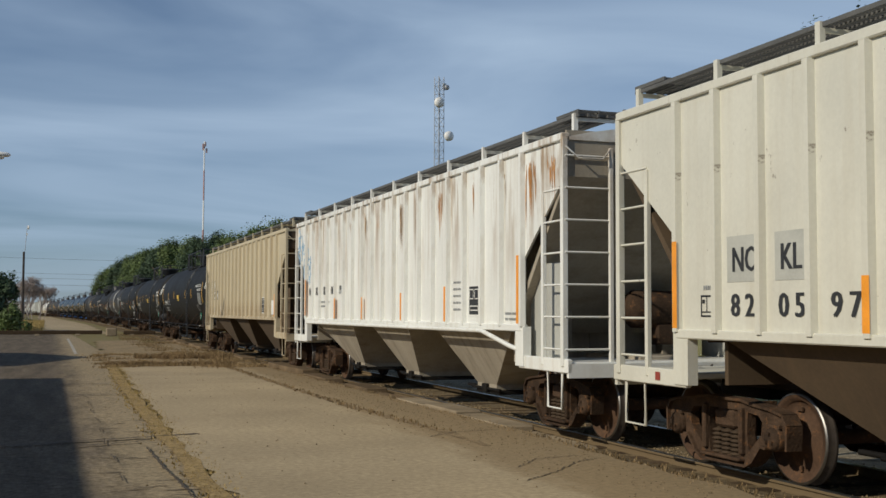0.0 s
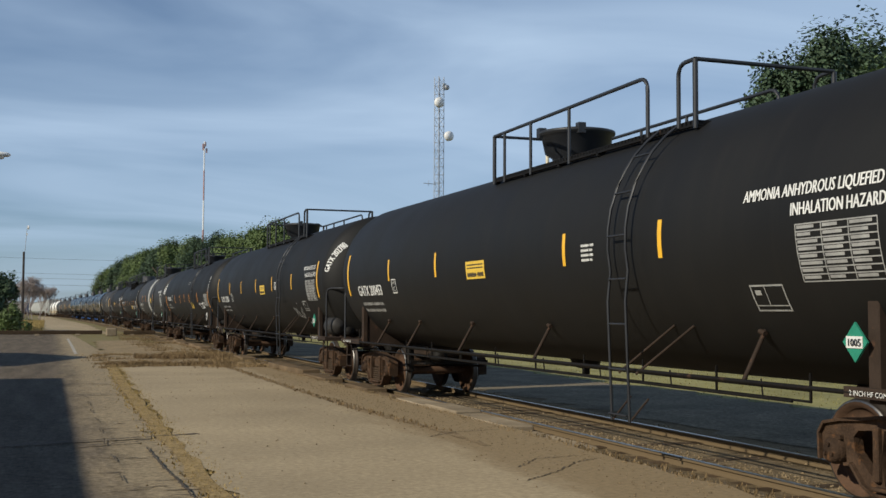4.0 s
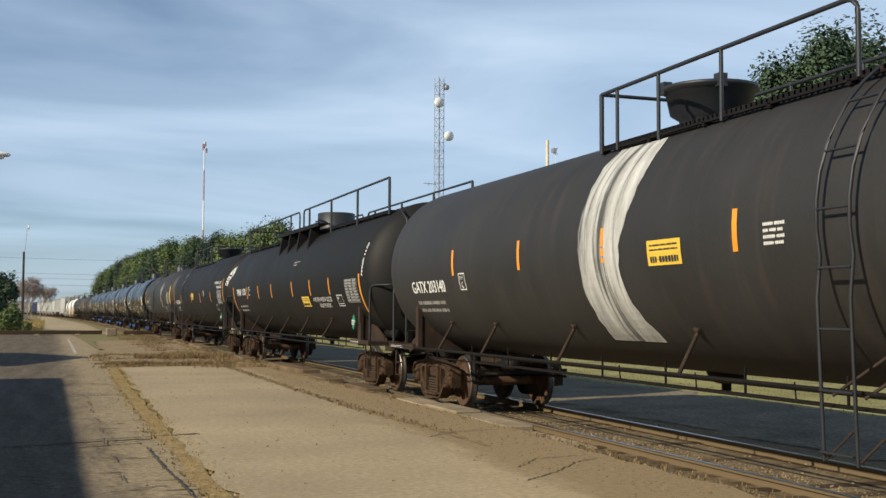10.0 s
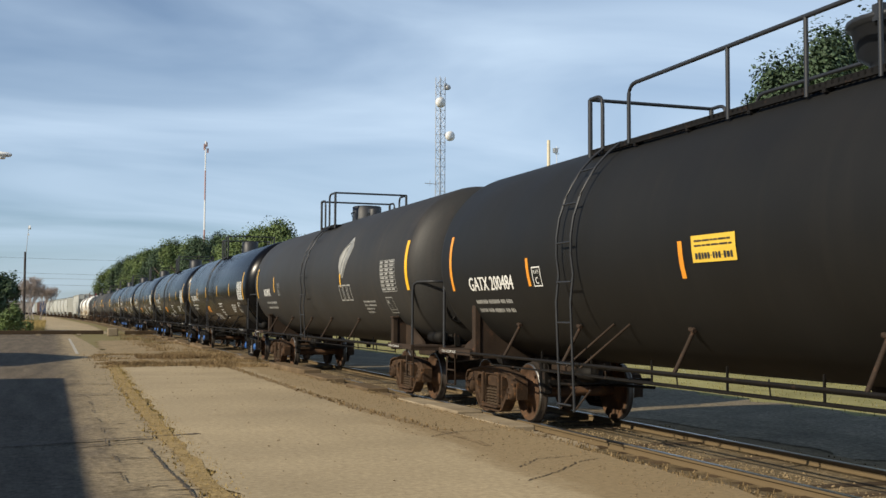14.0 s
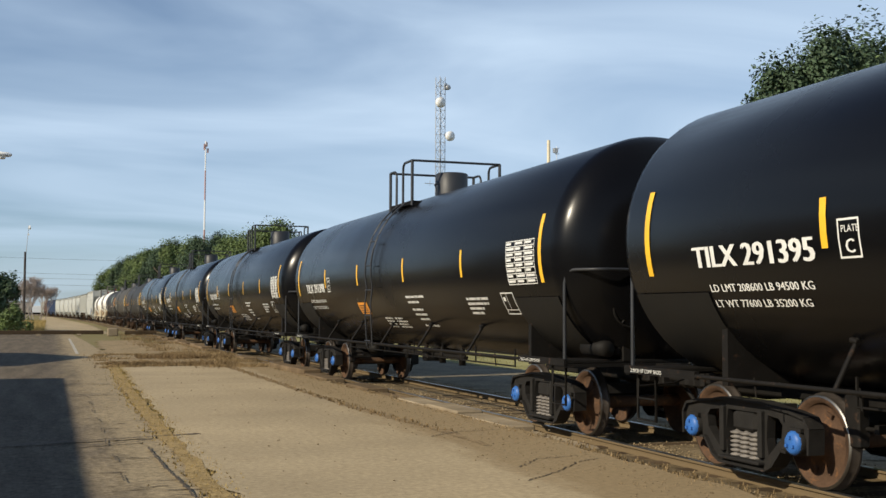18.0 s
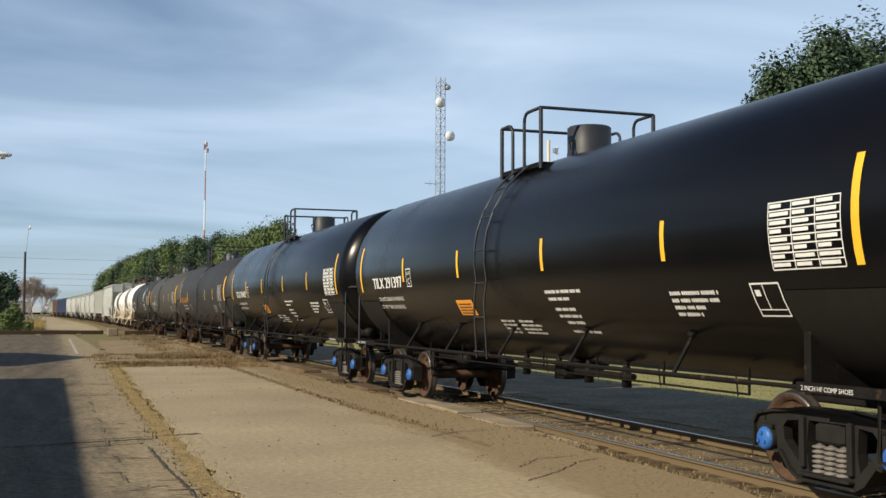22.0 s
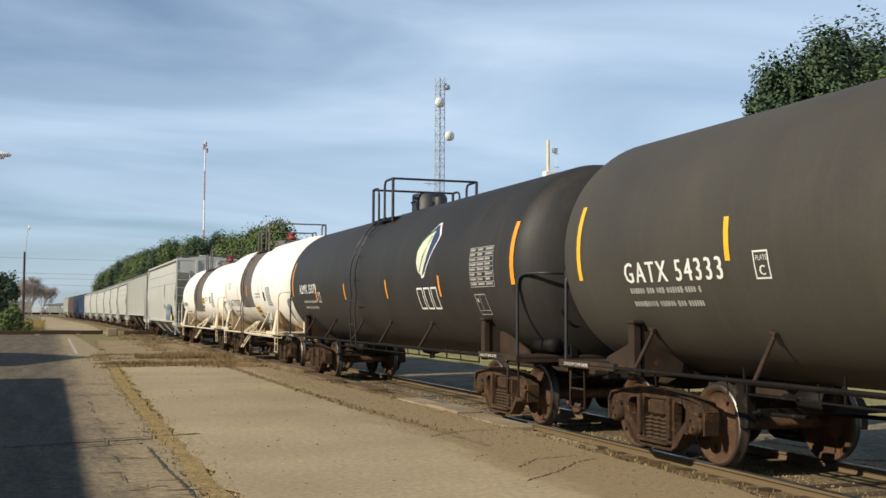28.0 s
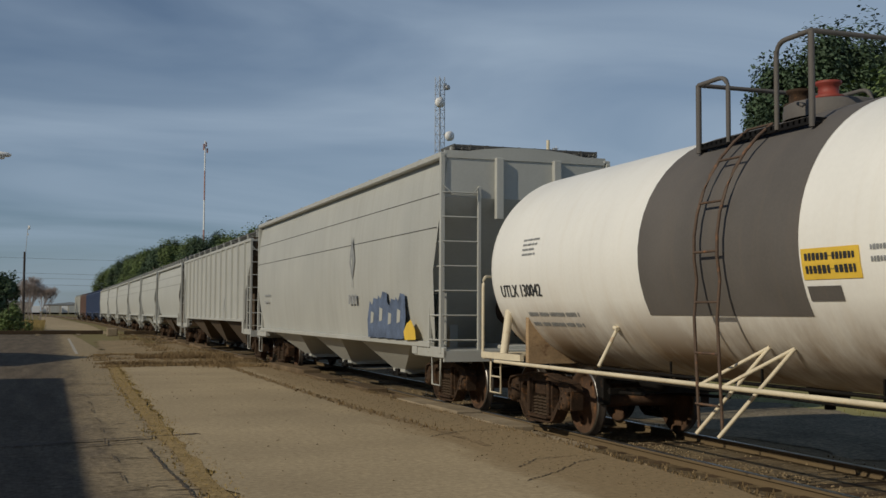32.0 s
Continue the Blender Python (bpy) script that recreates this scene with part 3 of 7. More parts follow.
# short ragged cracks across the sunlit edge of the road
rng = random.Random(62)
g = Geo()
for _ in range(150):
    x, y = rng.uniform(-0.6, 1.4), 9.0 + 26 * rng.random() ** 1.3
    ln, w, lean = rng.uniform(0.12, 0.55), rng.uniform(0.008, 0.024), rng.uniform(-0.15, 0.15)
    rows_ = []
    for i in range(6):
        ww = w * rng.uniform(0.2, 1.0)
        px, py = x + ln * i / 5, y + lean * ln * i / 5 + rng.uniform(-0.02, 0.02)
        rows_.append([(px, py - ww, -0.015), (px, py + ww, -0.015)])
    g.loft(rows_, closed=False)
tagged(part("road_cracks", g, m_tar), "short ragged cracks across the old asphalt", "crack", kind="stuff")
lane("trim_4", [(13.2, 5.30), (15, 5.28), (19, 5.06), (24, 5.03), (35, 5.08)], [(13.2, 5.36), (15, 5.45), (19, 5.22), (24, 5.20), (35, 5.34)], 0.004, m_dirt, "dirt-filled joint along the asphalt apron", "dirt", 31, 0.05)
lane("gravel_shoulder", [(-40, 10.35), (80, 10.35)], [(-40, 14.9), (80, 14.9)], -0.252, m_gravel_far, "pale gravel beyond the rails", "gravel", 32, 0.4)

# concrete kerb along the track, in lengths
kerb = tagged(new("kerb"), "weathered concrete kerb beside the rails, broken and half buried", "kerb", kind="structure")
rng = random.Random(9)
y = 13.3
k = 0
while y < 70:
    ln = rng.uniform(1.6, 2.6)
    g = Geo().box(6.44, 6.92, 0, ln - 0.03, -0.20, 0.05, 0.022)
    part("kerb_stone", g, m_kerb if y < 20.5 else m_kerb_dirty, kerb, at=pose(rng.uniform(-0.01, 0.01), y, rng.uniform(-0.02, 0.01), 0, rng.uniform(-1.0, 1.2), rng.uniform(-0.3, 0.3)))
    y += ln

# loose stones and litter
def scatter(name, m, label, seed, count, place, size):
    r = random.Random(seed)
    g = Geo()
    for _ in range(count):
        x, y, z = place(r)
        s_ = r.uniform(*size)
        pts = [Vector((r.uniform(0.6, 1) * dx, r.uniform(0.6, 1) * dy, r.uniform(0.5, 0.9) * dz)) * s_ for dx, dy, dz in
               ((1, 0, 0), (-1, 0, 0), (0, 1, 0), (0, -1, 0), (0, 0, 1), (0, 0, -0.6))]
        g.add([(x + p.x, y + p.y, z + p.z) for p in pts], [(0, 2, 4), (2, 1, 4), (1, 3, 4), (3, 0, 4), (2, 0, 5), (1, 2, 5), (3, 1, 5), (0, 3, 5)])
    return tagged(part(name, g, m), label, "gravel", kind="stuff")


scatter("ballast_stones", m_stone, "loose pale ballast stones between the rails", 11, 5200, lambda r: (r.uniform(7.2, 7.9) if r.random() < 0.75 else r.uniform(7.9, 9.4), r.uniform(5, 34), -0.115 + r.uniform(-0.01, 0.015)), (0.014, 0.034))
scatter("gravel_litter", m_stone, "scattered gravel along the pavement edge", 12, 1500, lambda r: (lambda x, y: (x, y, np.interp(x, (6.25, 6.62, 7.0), (-0.012, -0.07, -0.115)) if y < 13.2 else -0.004))(6.42 + r.gauss(0, 0.13), r.uniform(7, 40)), (0.008, 0.03))
scatter("gravel_far", m_stone, "loose gravel beyond the rails", 13, 1500, lambda r: (r.uniform(9.5, 15), r.uniform(8, 50), -0.28), (0.012, 0.035))
scatter("grit", m_stone, "pale grit and litter on the rough asphalt", 15, 1300, lambda r: (5.9 - abs(r.gauss(0, 0.55)) + 0.4 * r.random(), r.uniform(7.5, 30), 0.003), (0.006, 0.017))
scatter("pebbles", m_stone, "few pebbles on the asphalt", 14, 160, lambda r: (r.uniform(0.6, 5.4), r.uniform(8, 34), 0.004), (0.008, 0.022))


def weeds(name, m, label, seed, count, place, height):
    r = random.Random(seed)
    g = Geo()
    for _ in range(count):
        x, y, z = place(r)
        for _ in range(3):
            a = r.uniform(0, math.tau)
            h, w, lean = r.uniform(*height), r.uniform(0.006, 0.016), r.uniform(0.0, 0.6)
            dx, dy = math.cos(a), math.sin(a)
            tip = (x + dx * h * lean, y + dy * h * lean, z + h)
            g.add([(x - dy * w, y + dx * w, z), (x + dy * w, y - dx * w, z), tip], [(0, 1, 2)])
    return tagged(part(name, g, m), label, "weeds", kind="stuff")


def clump_place(seed, count, xs, ys, spread):
    """Places gathered in random clumps over a stretch of ground."""
    q = random.Random(seed)
    at = [(q.uniform(*xs), ys[0] + (ys[1] - ys[0]) * q.random() ** 2) for _ in range(count)]

    def place(r):
        x, y = r.choice(at)
        return (x + r.gauss(0, spread), y + r.gauss(0, spread), -0.03)
    return place


def seam_edge(r):
    y = r.uniform(8.5, 36) if r.random() < 0.7 else r.uniform(15, 36)
    return (np.interp(y, (10, 24, 35), (1.55, 1.66, 1.95)) + r.gauss(0.02, 0.13), y, -0.02)


weeds("weeds", m_dry, "low dry yellow weeds along the asphalt joint", 21, 3800, seam_edge, (0.012, 0.045))
weeds("weeds_by_kerb", m_dead, "dead brown weeds beside the kerb", 22, 2600, lambda r: (6.38 + r.gauss(0, 0.09), r.uniform(8, 60), -0.03), (0.015, 0.07))
weeds("weeds_across", m_dead, "row of dead weeds across the asphalt", 23, 4200, clump_place(5, 60, (1.7, 5.9), (34.8, 46.0), 0.22), (0.015, 0.10))
weeds("weeds_by_rails", m_dead, "brown weeds beside the far kerb", 24, 4500, clump_place(6, 110, (4.4, 6.6), (34, 88), 0.3), (0.02, 0.15))
weeds("weeds_in_joint", m_dead, "dead weeds along the dirt joint", 28, 500, lambda r: (lambda y: (np.interp(y, (15, 19, 24, 35), (5.38, 5.14, 5.12, 5.2)) + r.gauss(0, 0.07), y, 0.0))(r.uniform(15, 35)), (0.015, 0.06))
weeds("weeds_row", m_weed_dark, "thick row of dark dead weeds across the apron's end", 29, 1500, lambda r: (lambda x: (x, 36.9 - 0.3 * (x - 1.8) + 0.15 * math.sin(3 * x) + r.gauss(0, 0.24), -0.01))(r.uniform(1.7, 5.7)), (0.02, 0.13))
weeds("weeds_row_far", m_weed_dark, "row of dark dead weeds across the broken asphalt", 30, 1400, lambda r: (lambda x: (x, 42.0 - 0.3 * (x - 1.8) + r.gauss(0, 0.4), -0.01))(r.uniform(3.0, 6.3)), (0.03, 0.2))
weeds("grass_verge", m_dry, "dry grass on the verge", 25, 7000, lambda r: (r.uniform(-9, -0.4), r.uniform(88, 190), -0.05), (0.1, 0.4))
lane("verge", [(-60, 14.6), (90, 14.6)], [(-60, 60.0), (90, 60.0)], -0.27, m_grass, "sunlit yellow-green grass beyond the rails", "grass", 27, 0.3)
weeds("grass_beyond", m_grass, "short green-yellow grass beyond the rails", 26, 9000, lambda r: (r.uniform(14.6, 30), r.uniform(14, 70), -0.28), (0.03, 0.09))

# low timber barrier across the road's end
def barrier(x0, x1, y, label):
    ob = tagged(new("barrier"), label, "barrier", "barriers across the road")
    ob.matrix_basis = pose(0, y, -0.04)
    part("beam", Geo().box(x0, x1, -0.14, 0.14, 0.1, 0.36, 0.03), m_tie, ob, "dark weathered timber beam")
    x = x0 + 0.4
    while x < x1:
        part("block", Geo().box(x, x + 0.3, -0.17, 0.17, 0.0, 0.13, 0.02), m_kerb, ob)
        x += 2.6
    return ob


barrier(-9.0, 3.55, 80.0, "long dark timber beam lying across the road end")
barrier(4.9, 7.0, 79.0, "short dark timber beam beside the rails")
box = tagged(new("bollard"), "squat concrete block at the end of a timber beam", "bollard")
part("block", Geo().box(3.75, 4.45, 78.6, 79.3, -0.06, 0.50, 0.06), m_kerb, box)

# ---- buildings off to the side, whose shadows reach the road ----
def shed(x0, x1, y0, y1, h, rise, label):
    ob = tagged(new("building"), label, "building")
    ob.matrix_basis = pose(0, 0, -0.05)
    g = Geo()
    g.box(x0, x1, y0, y1, 0, h)
    part("wall", g, m_brick, ob)
    ym = (y0 + y1) / 2
    r = Geo()
    o = 0.25
    if rise:
        r.loft([[(x, y0 - o, h), (x, ym, h + rise), (x, y1 + o, h), (x, ym, h + 0.02)] for x in (x0 - o, x1 + o)], caps=True)
    else:
        r.box(x0 - o, x1 + o, y0 - o, y1 + o, h + 0.002, h + 0.25)
    part("roof", r, m_galv, ob)
    return ob


shed(-16.0, -6.57, -18.0, 27.6, 3.98, 0, "low flat-roofed block building beside the road")
shed(-19.0, -8.6, 34.5, 45.5, 4.7, 1.5, "gabled block building beside the road")

# ---- train ----
STEEL = {"old": (m_rusty, m_rusty), "new": (m_newcast, m_blue)}
WHEELSETS = {-1: [], 1: []}


def build_frame(q, x):
    """Cast side frame: top chord, V-shaped bottom chord, pedestal jaws open downwards round the bearings."""
    top = [(-1.09, 0.36), (-1.10, 0.60), (-1.03, 0.70), (-0.80, 0.745), (-0.52, 0.77), (-0.34, 0.80), (0.34, 0.80), (0.52, 0.77), (0.80, 0.745), (1.03, 0.70), (1.10, 0.60), (1.09, 0.36)]
    jaw = [(1.025, 0.35), (1.02, 0.50), (0.97, 0.585), (0.81, 0.585), (0.76, 0.50), (0.755, 0.35)]
    low = [(0.67, 0.36), (0.52, 0.19), (0.40, 0.13), (-0.40, 0.13), (-0.52, 0.19), (-0.67, 0.36)]
    outline = top + jaw + low + [(-y, z) for y, z in reversed(jaw)]
    holes = [[(-0.27, 0.215), (0.27, 0.215), (0.31, 0.42), (0.27, 0.69), (-0.27, 0.69), (-0.31, 0.42)],
             [(0.43, 0.28), (0.64, 0.47), (0.66, 0.60), (0.60, 0.66), (0.42, 0.68), (0.40, 0.45)], [(-0.43, 0.28), (-0.40, 0.45), (-0.42, 0.68), (-0.60, 0.66), (-0.66, 0.60), (-0.64, 0.47)]]
    w = 0.05
    q.plate(outline, holes, x - w, x + w)
    # flanged edges of the chords
    for chain in (top, [(0.755, 0.35)] + low + [(-0.755, 0.35)]):
        for a, b in zip(chain, chain[1:]):
            d = Vector((b[0] - a[0], b[1] - a[1])).normalized() * 0.02
            q.add([(x + s_ * 0.092, p[0] + nx * -d.y, p[1] + nx * d.x) for p in (a, b) for s_ in (-1, 1) for nx in (0.7, -0.7)],
                  [(0, 1, 3, 2), (4, 6, 7, 5), (0, 2, 6, 4), (1, 5, 7, 3), (0, 4, 5, 1), (2, 3, 7, 6)])
    for s_ in (-1, 1):
        # bearing in its jaw, under the adapter block
        q.lathe([(x - 0.10, 0.0), (x - 0.10, 0.115), (x - 0.08, 0.125), (x + 0.08, 0.125), (x + 0.10, 0.115), (x + 0.10, 0.0)], "x", (0, s_ * 0.889, 0.457), 18)
        q.box(x - 0.09, x + 0.09, s_ * 0.889 - 0.10, s_ * 0.889 + 0.10, 0.565, 0.60)
        # column guides
        q.box(x - 0.10, x + 0.10, s_ * 0.335 - 0.035, s_ * 0.335 + 0.035, 0.24, 0.72, 0.012)
    q.box(x - 0.13, x + 0.13, -0.36, 0.36, 0.17, 0.205, 0.01)


def build_spring(q):
    prof = [(0.20, 0.0)]
    for k in range(6):
        z = 0.205 + k * 0.046
        prof += [(z, 0.045), (z + 0.009, 0.078), (z + 0.024, 0.078), (z + 0.033, 0.045)]
    q.lathe(prof + [(0.49, 0.0)], "z", (0, 0, 0), 10)


def build_wheelset(q):
    for s_ in (-1, 1):
        q.slot = 0
        # plate, hub and rim faces; the polished tread and flange carry a painted dark reflection
        q.lathe([(s_ * 0.86, 0.0), (s_ * 0.86, 0.13), (s_ * 0.80, 0.15), (s_ * 0.755, 0.21), (s_ * 0.735, 0.30), (s_ * 0.75, 0.375), (s_ * 0.80, 0.39), (s_ * 0.805, 0.438)], "x", n=36)
        q.slot = 1
        q.lathe([(s_ * 0.806, 0.432), (s_ * 0.805, 0.446), (s_ * 0.79, 0.456)], "x", n=36)
        q.slot = 2
        q.lathe([(s_ * 0.79, 0.456), (s_ * 0.735, 0.457), (s_ * 0.715, 0.478), (s_ * 0.69, 0.482), (s_ * 0.675, 0.46)], "x", n=36)
        q.slot = 0
        q.lathe([(s_ * 0.675, 0.46), (s_ * 0.675, 0.39), (s_ * 0.705, 0.375), (s_ * 0.70, 0.2), (s_ * 0.66, 0.14), (s_ * 0.64, 0.09)], "x", n=36)
    q.lathe([(-0.65, 0.085), (0, 0.075), (0.65, 0.085)], "x", n=12)
    q.lathe([(-0.98, 0.0), (-0.98, 0.08), (-0.85, 0.08)], "x", n=12)
    q.lathe([(0.98, 0.0), (0.98, 0.08), (0.85, 0.08)], "x", n=12)
    # casting marks and one balance pocket on the plate, so that the turning shows
    for s_ in (-1, 1):
        q.box(s_ * 0.752, s_ * 0.775, -0.05, 0.05, 0.27, 0.31)
        q.box(s_ * 0.752, s_ * 0.77, -0.02, 0.02, -0.33, -0.27)


def build_bolster(q):
    q.box(-1.05, 1.05, -0.20, 0.20, 0.485, 0.685, 0.03)
    q.lathe([(0.70, 0.2), (0.78, 0.2), (0.80, 0.0)], "z", n=14)
    for s_ in (-1, 1):
        q.box(-0.62, 0.62, s_ * 0.36 - 0.04, s_ * 0.36 + 0.04, 0.34, 0.44)
        q.box(-0.80, -0.66, s_ * 0.40 - 0.05, s_ * 0.40 + 0.05, 0.30, 0.58)
        q.box(0.66, 0.80, s_ * 0.40 - 0.05, s_ * 0.40 + 0.05, 0.30, 0.58)
        q.box(-0.75, -0.55, s_ * 0.2 - 0.03, s_ * 0.2 + 0.03, 0.70, 0.77)
        q.box(0.55, 0.75, s_ * 0.2 - 0.03, s_ * 0.2 + 0.03, 0.70, 0.77)


def build_caps(q, r=0.118):
    q.lathe([(-0.03, 0.0), (-0.03, r * 0.75), (0.0, r), (0.06, r)], "x", n=14)
    for a in (90, 210, 330):
        q.box(-0.05, -0.02, 0.055 * math.cos(radians(a)) - 0.014, 0.055 * math.cos(radians(a)) + 0.014, 0.055 * math.sin(radians(a)) - 0.014, 0.055 * math.sin(radians(a)) + 0.014)


def truck(car, y, age):
    m_f, m_c = STEEL[age]
    t = part("truck", once(("truck", age), build_bolster, m_f), m_f, car, at=pose(0, y, 0))
    for s_ in (-1, 1):
        part("side_frame", once(("side_frame", age, s_), lambda q: build_frame(q, s_ * 1.0), m_f), m_f, t)
        for yy in (-0.165, 0.0, 0.165):
            part("spring", once(("spring", age), build_spring, m_spring if age == "old" else m_spring_new), m_spring, t, at=pose(s_ * 1.0, yy, 0))
        for e in (-1, 1):
            part("bearing_cap", once(("bearing_cap", age, s_), lambda q: build_caps(q) if s_ < 0 else q.lathe([(0.03, 0.0), (0.03, 0.09), (0.0, 0.118), (-0.06, 0.118)], "x", n=14), m_c),
                 m_c, t, "blue bearing cap" if age == "new" else "", at=pose(s_ * 1.105, e * 0.889, 0.457))
    for e in (-1, 1):
        w = part("wheelset", once("wheelset", build_wheelset, m_wheel, m_tread, m_tread_dark), m_wheel, t, at=pose(0, e * 0.889, 0.457))
        WHEELSETS[e].append(w)
    return t


def build_coupler(q):
    """Draft sill end and knuckle, pointing to +y from 0."""
    q.box(-0.16, 0.16, -0.9, 0.10, 0.72, 1.02, 0.02)
    q.box(-0.07, 0.07, 0.10, 0.52, 0.80, 0.96, 0.02)
    q.box(-0.13, 0.15, 0.46, 0.66, 0.74, 1.02, 0.04)
    q.box(-0.15, -0.05, 0.60, 0.76, 0.75, 1.0, 0.03)
    q.tube([(-0.2, 0.0, 0.75), (-0.28, 0.3, 0.45), (-0.22, 0.65, 0.4)], 0.03, 6)
    q.tube([(-1.2, 0.18, 0.82), (-0.7, 0.2, 0.85), (-0.2, 0.3, 0.98), (0, 0.5, 1.05)], 0.014, 5)


def ends(car, sill_y, m, step_mat):
    for s_ in (-1, 1):
        part("coupler", once(("coupler", m.name), build_coupler, m), m, car, at=pose(0, s_ * sill_y, 0, 0, 0, 0 if s_ > 0 else 180))


# lettering, laid on a tank's side or on a flat side
def glyphs(text, size, spacing=1.0):
    cu = bpy.data.curves.new("lettering", "FONT")
    cu.body, cu.size, cu.space_character = text, size, spacing
    cu.resolution_u = 2
    ob = bpy.data.objects.new("lettering", cu)
    me = ob.to_mesh()
    v = [tuple(p.co) for p in me.vertices]
    f = [tuple(p.vertices) for p in me.polygons]
    ob.to_mesh_clear()
    bpy.data.objects.remove(ob); bpy.data.curves.remove(cu)
    return v, f


class Skin:
    """The near side of a car body as a flat map: a to the right as one reads (towards -y), b upwards from height 0 of the map."""

    def __init__(self, radius=None, zc=0.0, x=0.0, half=99.0, head=0.66, shift=0.0):
        self.radius, self.zc, self.x, self.half, self.head, self.shift = radius, zc, x, half, head, shift

    def at(self, a, b, lift=0.006):
        a += self.shift
        if self.radius:
            t = (b - self.zc) / self.radius
            over = min(max(abs(a) - self.half, 0) / self.head, 0.95)
            r = self.radius * math.sqrt(1 - over * over) + lift * (1 + over)
            return (-r * math.cos(t), -a, self.zc + r * math.sin(t))
        return (self.x - lift, -a, b)


def letters(car, skin, text, a, b, size, m, stretch=1.0, turn=0.0, spacing=1.0, name="lettering", bold=0.0, label="", width=0.0):
    v, f = glyphs(text, size, spacing)
    if width:
        stretch = width / max(p[0] for p in v)
    c, s_ = math.cos(radians(turn)), math.sin(radians(turn))
    g = Geo()
    shifts = [(0, 0)] if not bold else [(-bold, 0), (bold, 0)]
    for k, (dx, dy) in enumerate(shifts):
        pts = [((x + dx) * stretch, y) for x, y, _ in v]
        g.add([skin.at(a + x * c - y * s_, b + x * s_ + y * c, 0.006 + 0.002 * k) for x, y in pts], f)
    return part(name, g, m, car, label)


def bar(g, skin, a0, a1, b0, b1, lift=0.006, cells=None):
    n = cells or (max(1, int((b1 - b0) / 0.12)) if skin.radius else 1)
    rows_ = [[skin.at(a0, b0 + (b1 - b0) * k / n, lift), skin.at(a1, b0 + (b1 - b0) * k / n, lift)] for k in range(n + 1)]
    g.loft(rows_, closed=False)
    return g


def strip_mark(car, skin, a, b0, b1, w, m, name="reflective_strip"):
    part(name, bar(Geo(), skin, a - w / 2, a + w / 2, b0, b1), m, car)


def word_row(g, skin, a, w, b0, b1, r, lift=0.006):
    """One line of unreadable writing: letter-wide bars on a hairline, with gaps between words."""
    h = b1 - b0
    x, left = a, r.randint(2, 8)
    edge = []
    while x < a + w - 0.3 * h:
        e = min(x + h * r.uniform(0.42, 0.62), a + w)
        edge += [(x, r.uniform(0.8, 1)), (e, r.uniform(0.75, 1)), (e + 0.001, 0.05)]
        left -= 1
        gap = h * 0.22
        if left < 0:
            gap, left = h * 0.8, r.randint(2, 8)
        edge.append((e + gap - 0.001, 0.05))
        x = e + gap
    mid = (b0 + b1) / 2
    g.loft([[skin.at(x, mid - (mid - b0) * k, lift), skin.at(x, mid + (b1 - mid) * k, lift)] for x, k in edge[:-2]], closed=False)
    return g


def line_block(car, skin, a, b, widths, h, gap, m, seed=1, name="stencil_line"):
    r = random.Random(seed)
    for k, w in enumerate(widths):
        part(name, word_row(Geo(), skin, a, w, b - k * gap - h, b - k * gap, r), m, car)


def table_block(car, skin, a, b, w, h, m, rows_=8, cols=3, name="data_table"):
    g = Geo()
    for k in range(rows_ + 1):
        bar(g, skin, a, a + w, b - h * k / rows_ - 0.012, b - h * k / rows_)
    for k in range(cols + 1):
        bar(g, skin, a + w * k / cols - 0.006, a + w * k / cols + 0.006, b - h, b)
    r = random.Random(int(a * 100))
    for k in range(rows_):
        for j in range(cols):
            x = a + w * j / cols + 0.02
            bar(g, skin, x, x + w / cols * r.uniform(0.5, 0.85), b - h * (k + 0.72) / rows_, b - h * (k + 0.28) / rows_)
    part(name, g, m, car)


def frame_mark(car, skin, a, b, w, h, m, text=""):
    g = Geo()
    t = 0.018
    for a0, a1, b0, b1 in ((a, a + w, b, b + t), (a, a + w, b + h - t, b + h), (a, a + t, b, b + h), (a + w - t, a + w, b, b + h)):
        bar(g, skin, a0, a1, b0, b1)
    if not text:
        bar(g, skin, a + w * 0.42, a + w * 0.42 + 0.012, b + h * 0.2, b + h)
        bar(g, skin, a, a + w, b + h * 0.2, b + h * 0.2 + 0.012)
        bar(g, skin, a + w * 0.12, a + w * 0.3, b + h * 0.62, b + h * 0.80)
    sign = part("plate_mark", g, m, car)
    if text:
        letters(car, skin, text, a + w * 0.3, b + h * 0.14, h * 0.5, m, name="plate_letter", bold=0.006)
        letters(car, skin, "PLATE", a + w * 0.16, b + h * 0.66, h * 0.25, m, name="plate_word", stretch=0.95)
    return sign


def build_tank(q, half, R, zc, head):
    prof = []
    for k in range(9):
        t = math.pi / 2 * k / 8
        prof.append((-half - head * math.cos(t), R * math.sin(t) if k else 0.02))
    prof += [(-half / 3, R), (half / 3, R)]
    for k in range(8, -1, -1):
        t = math.pi / 2 * k / 8
        prof.append((half + head * math.cos(t), R * math.sin(t) if k else 0.02))
    q.lathe(prof, "y", (0, 0, zc), 72, caps=True)


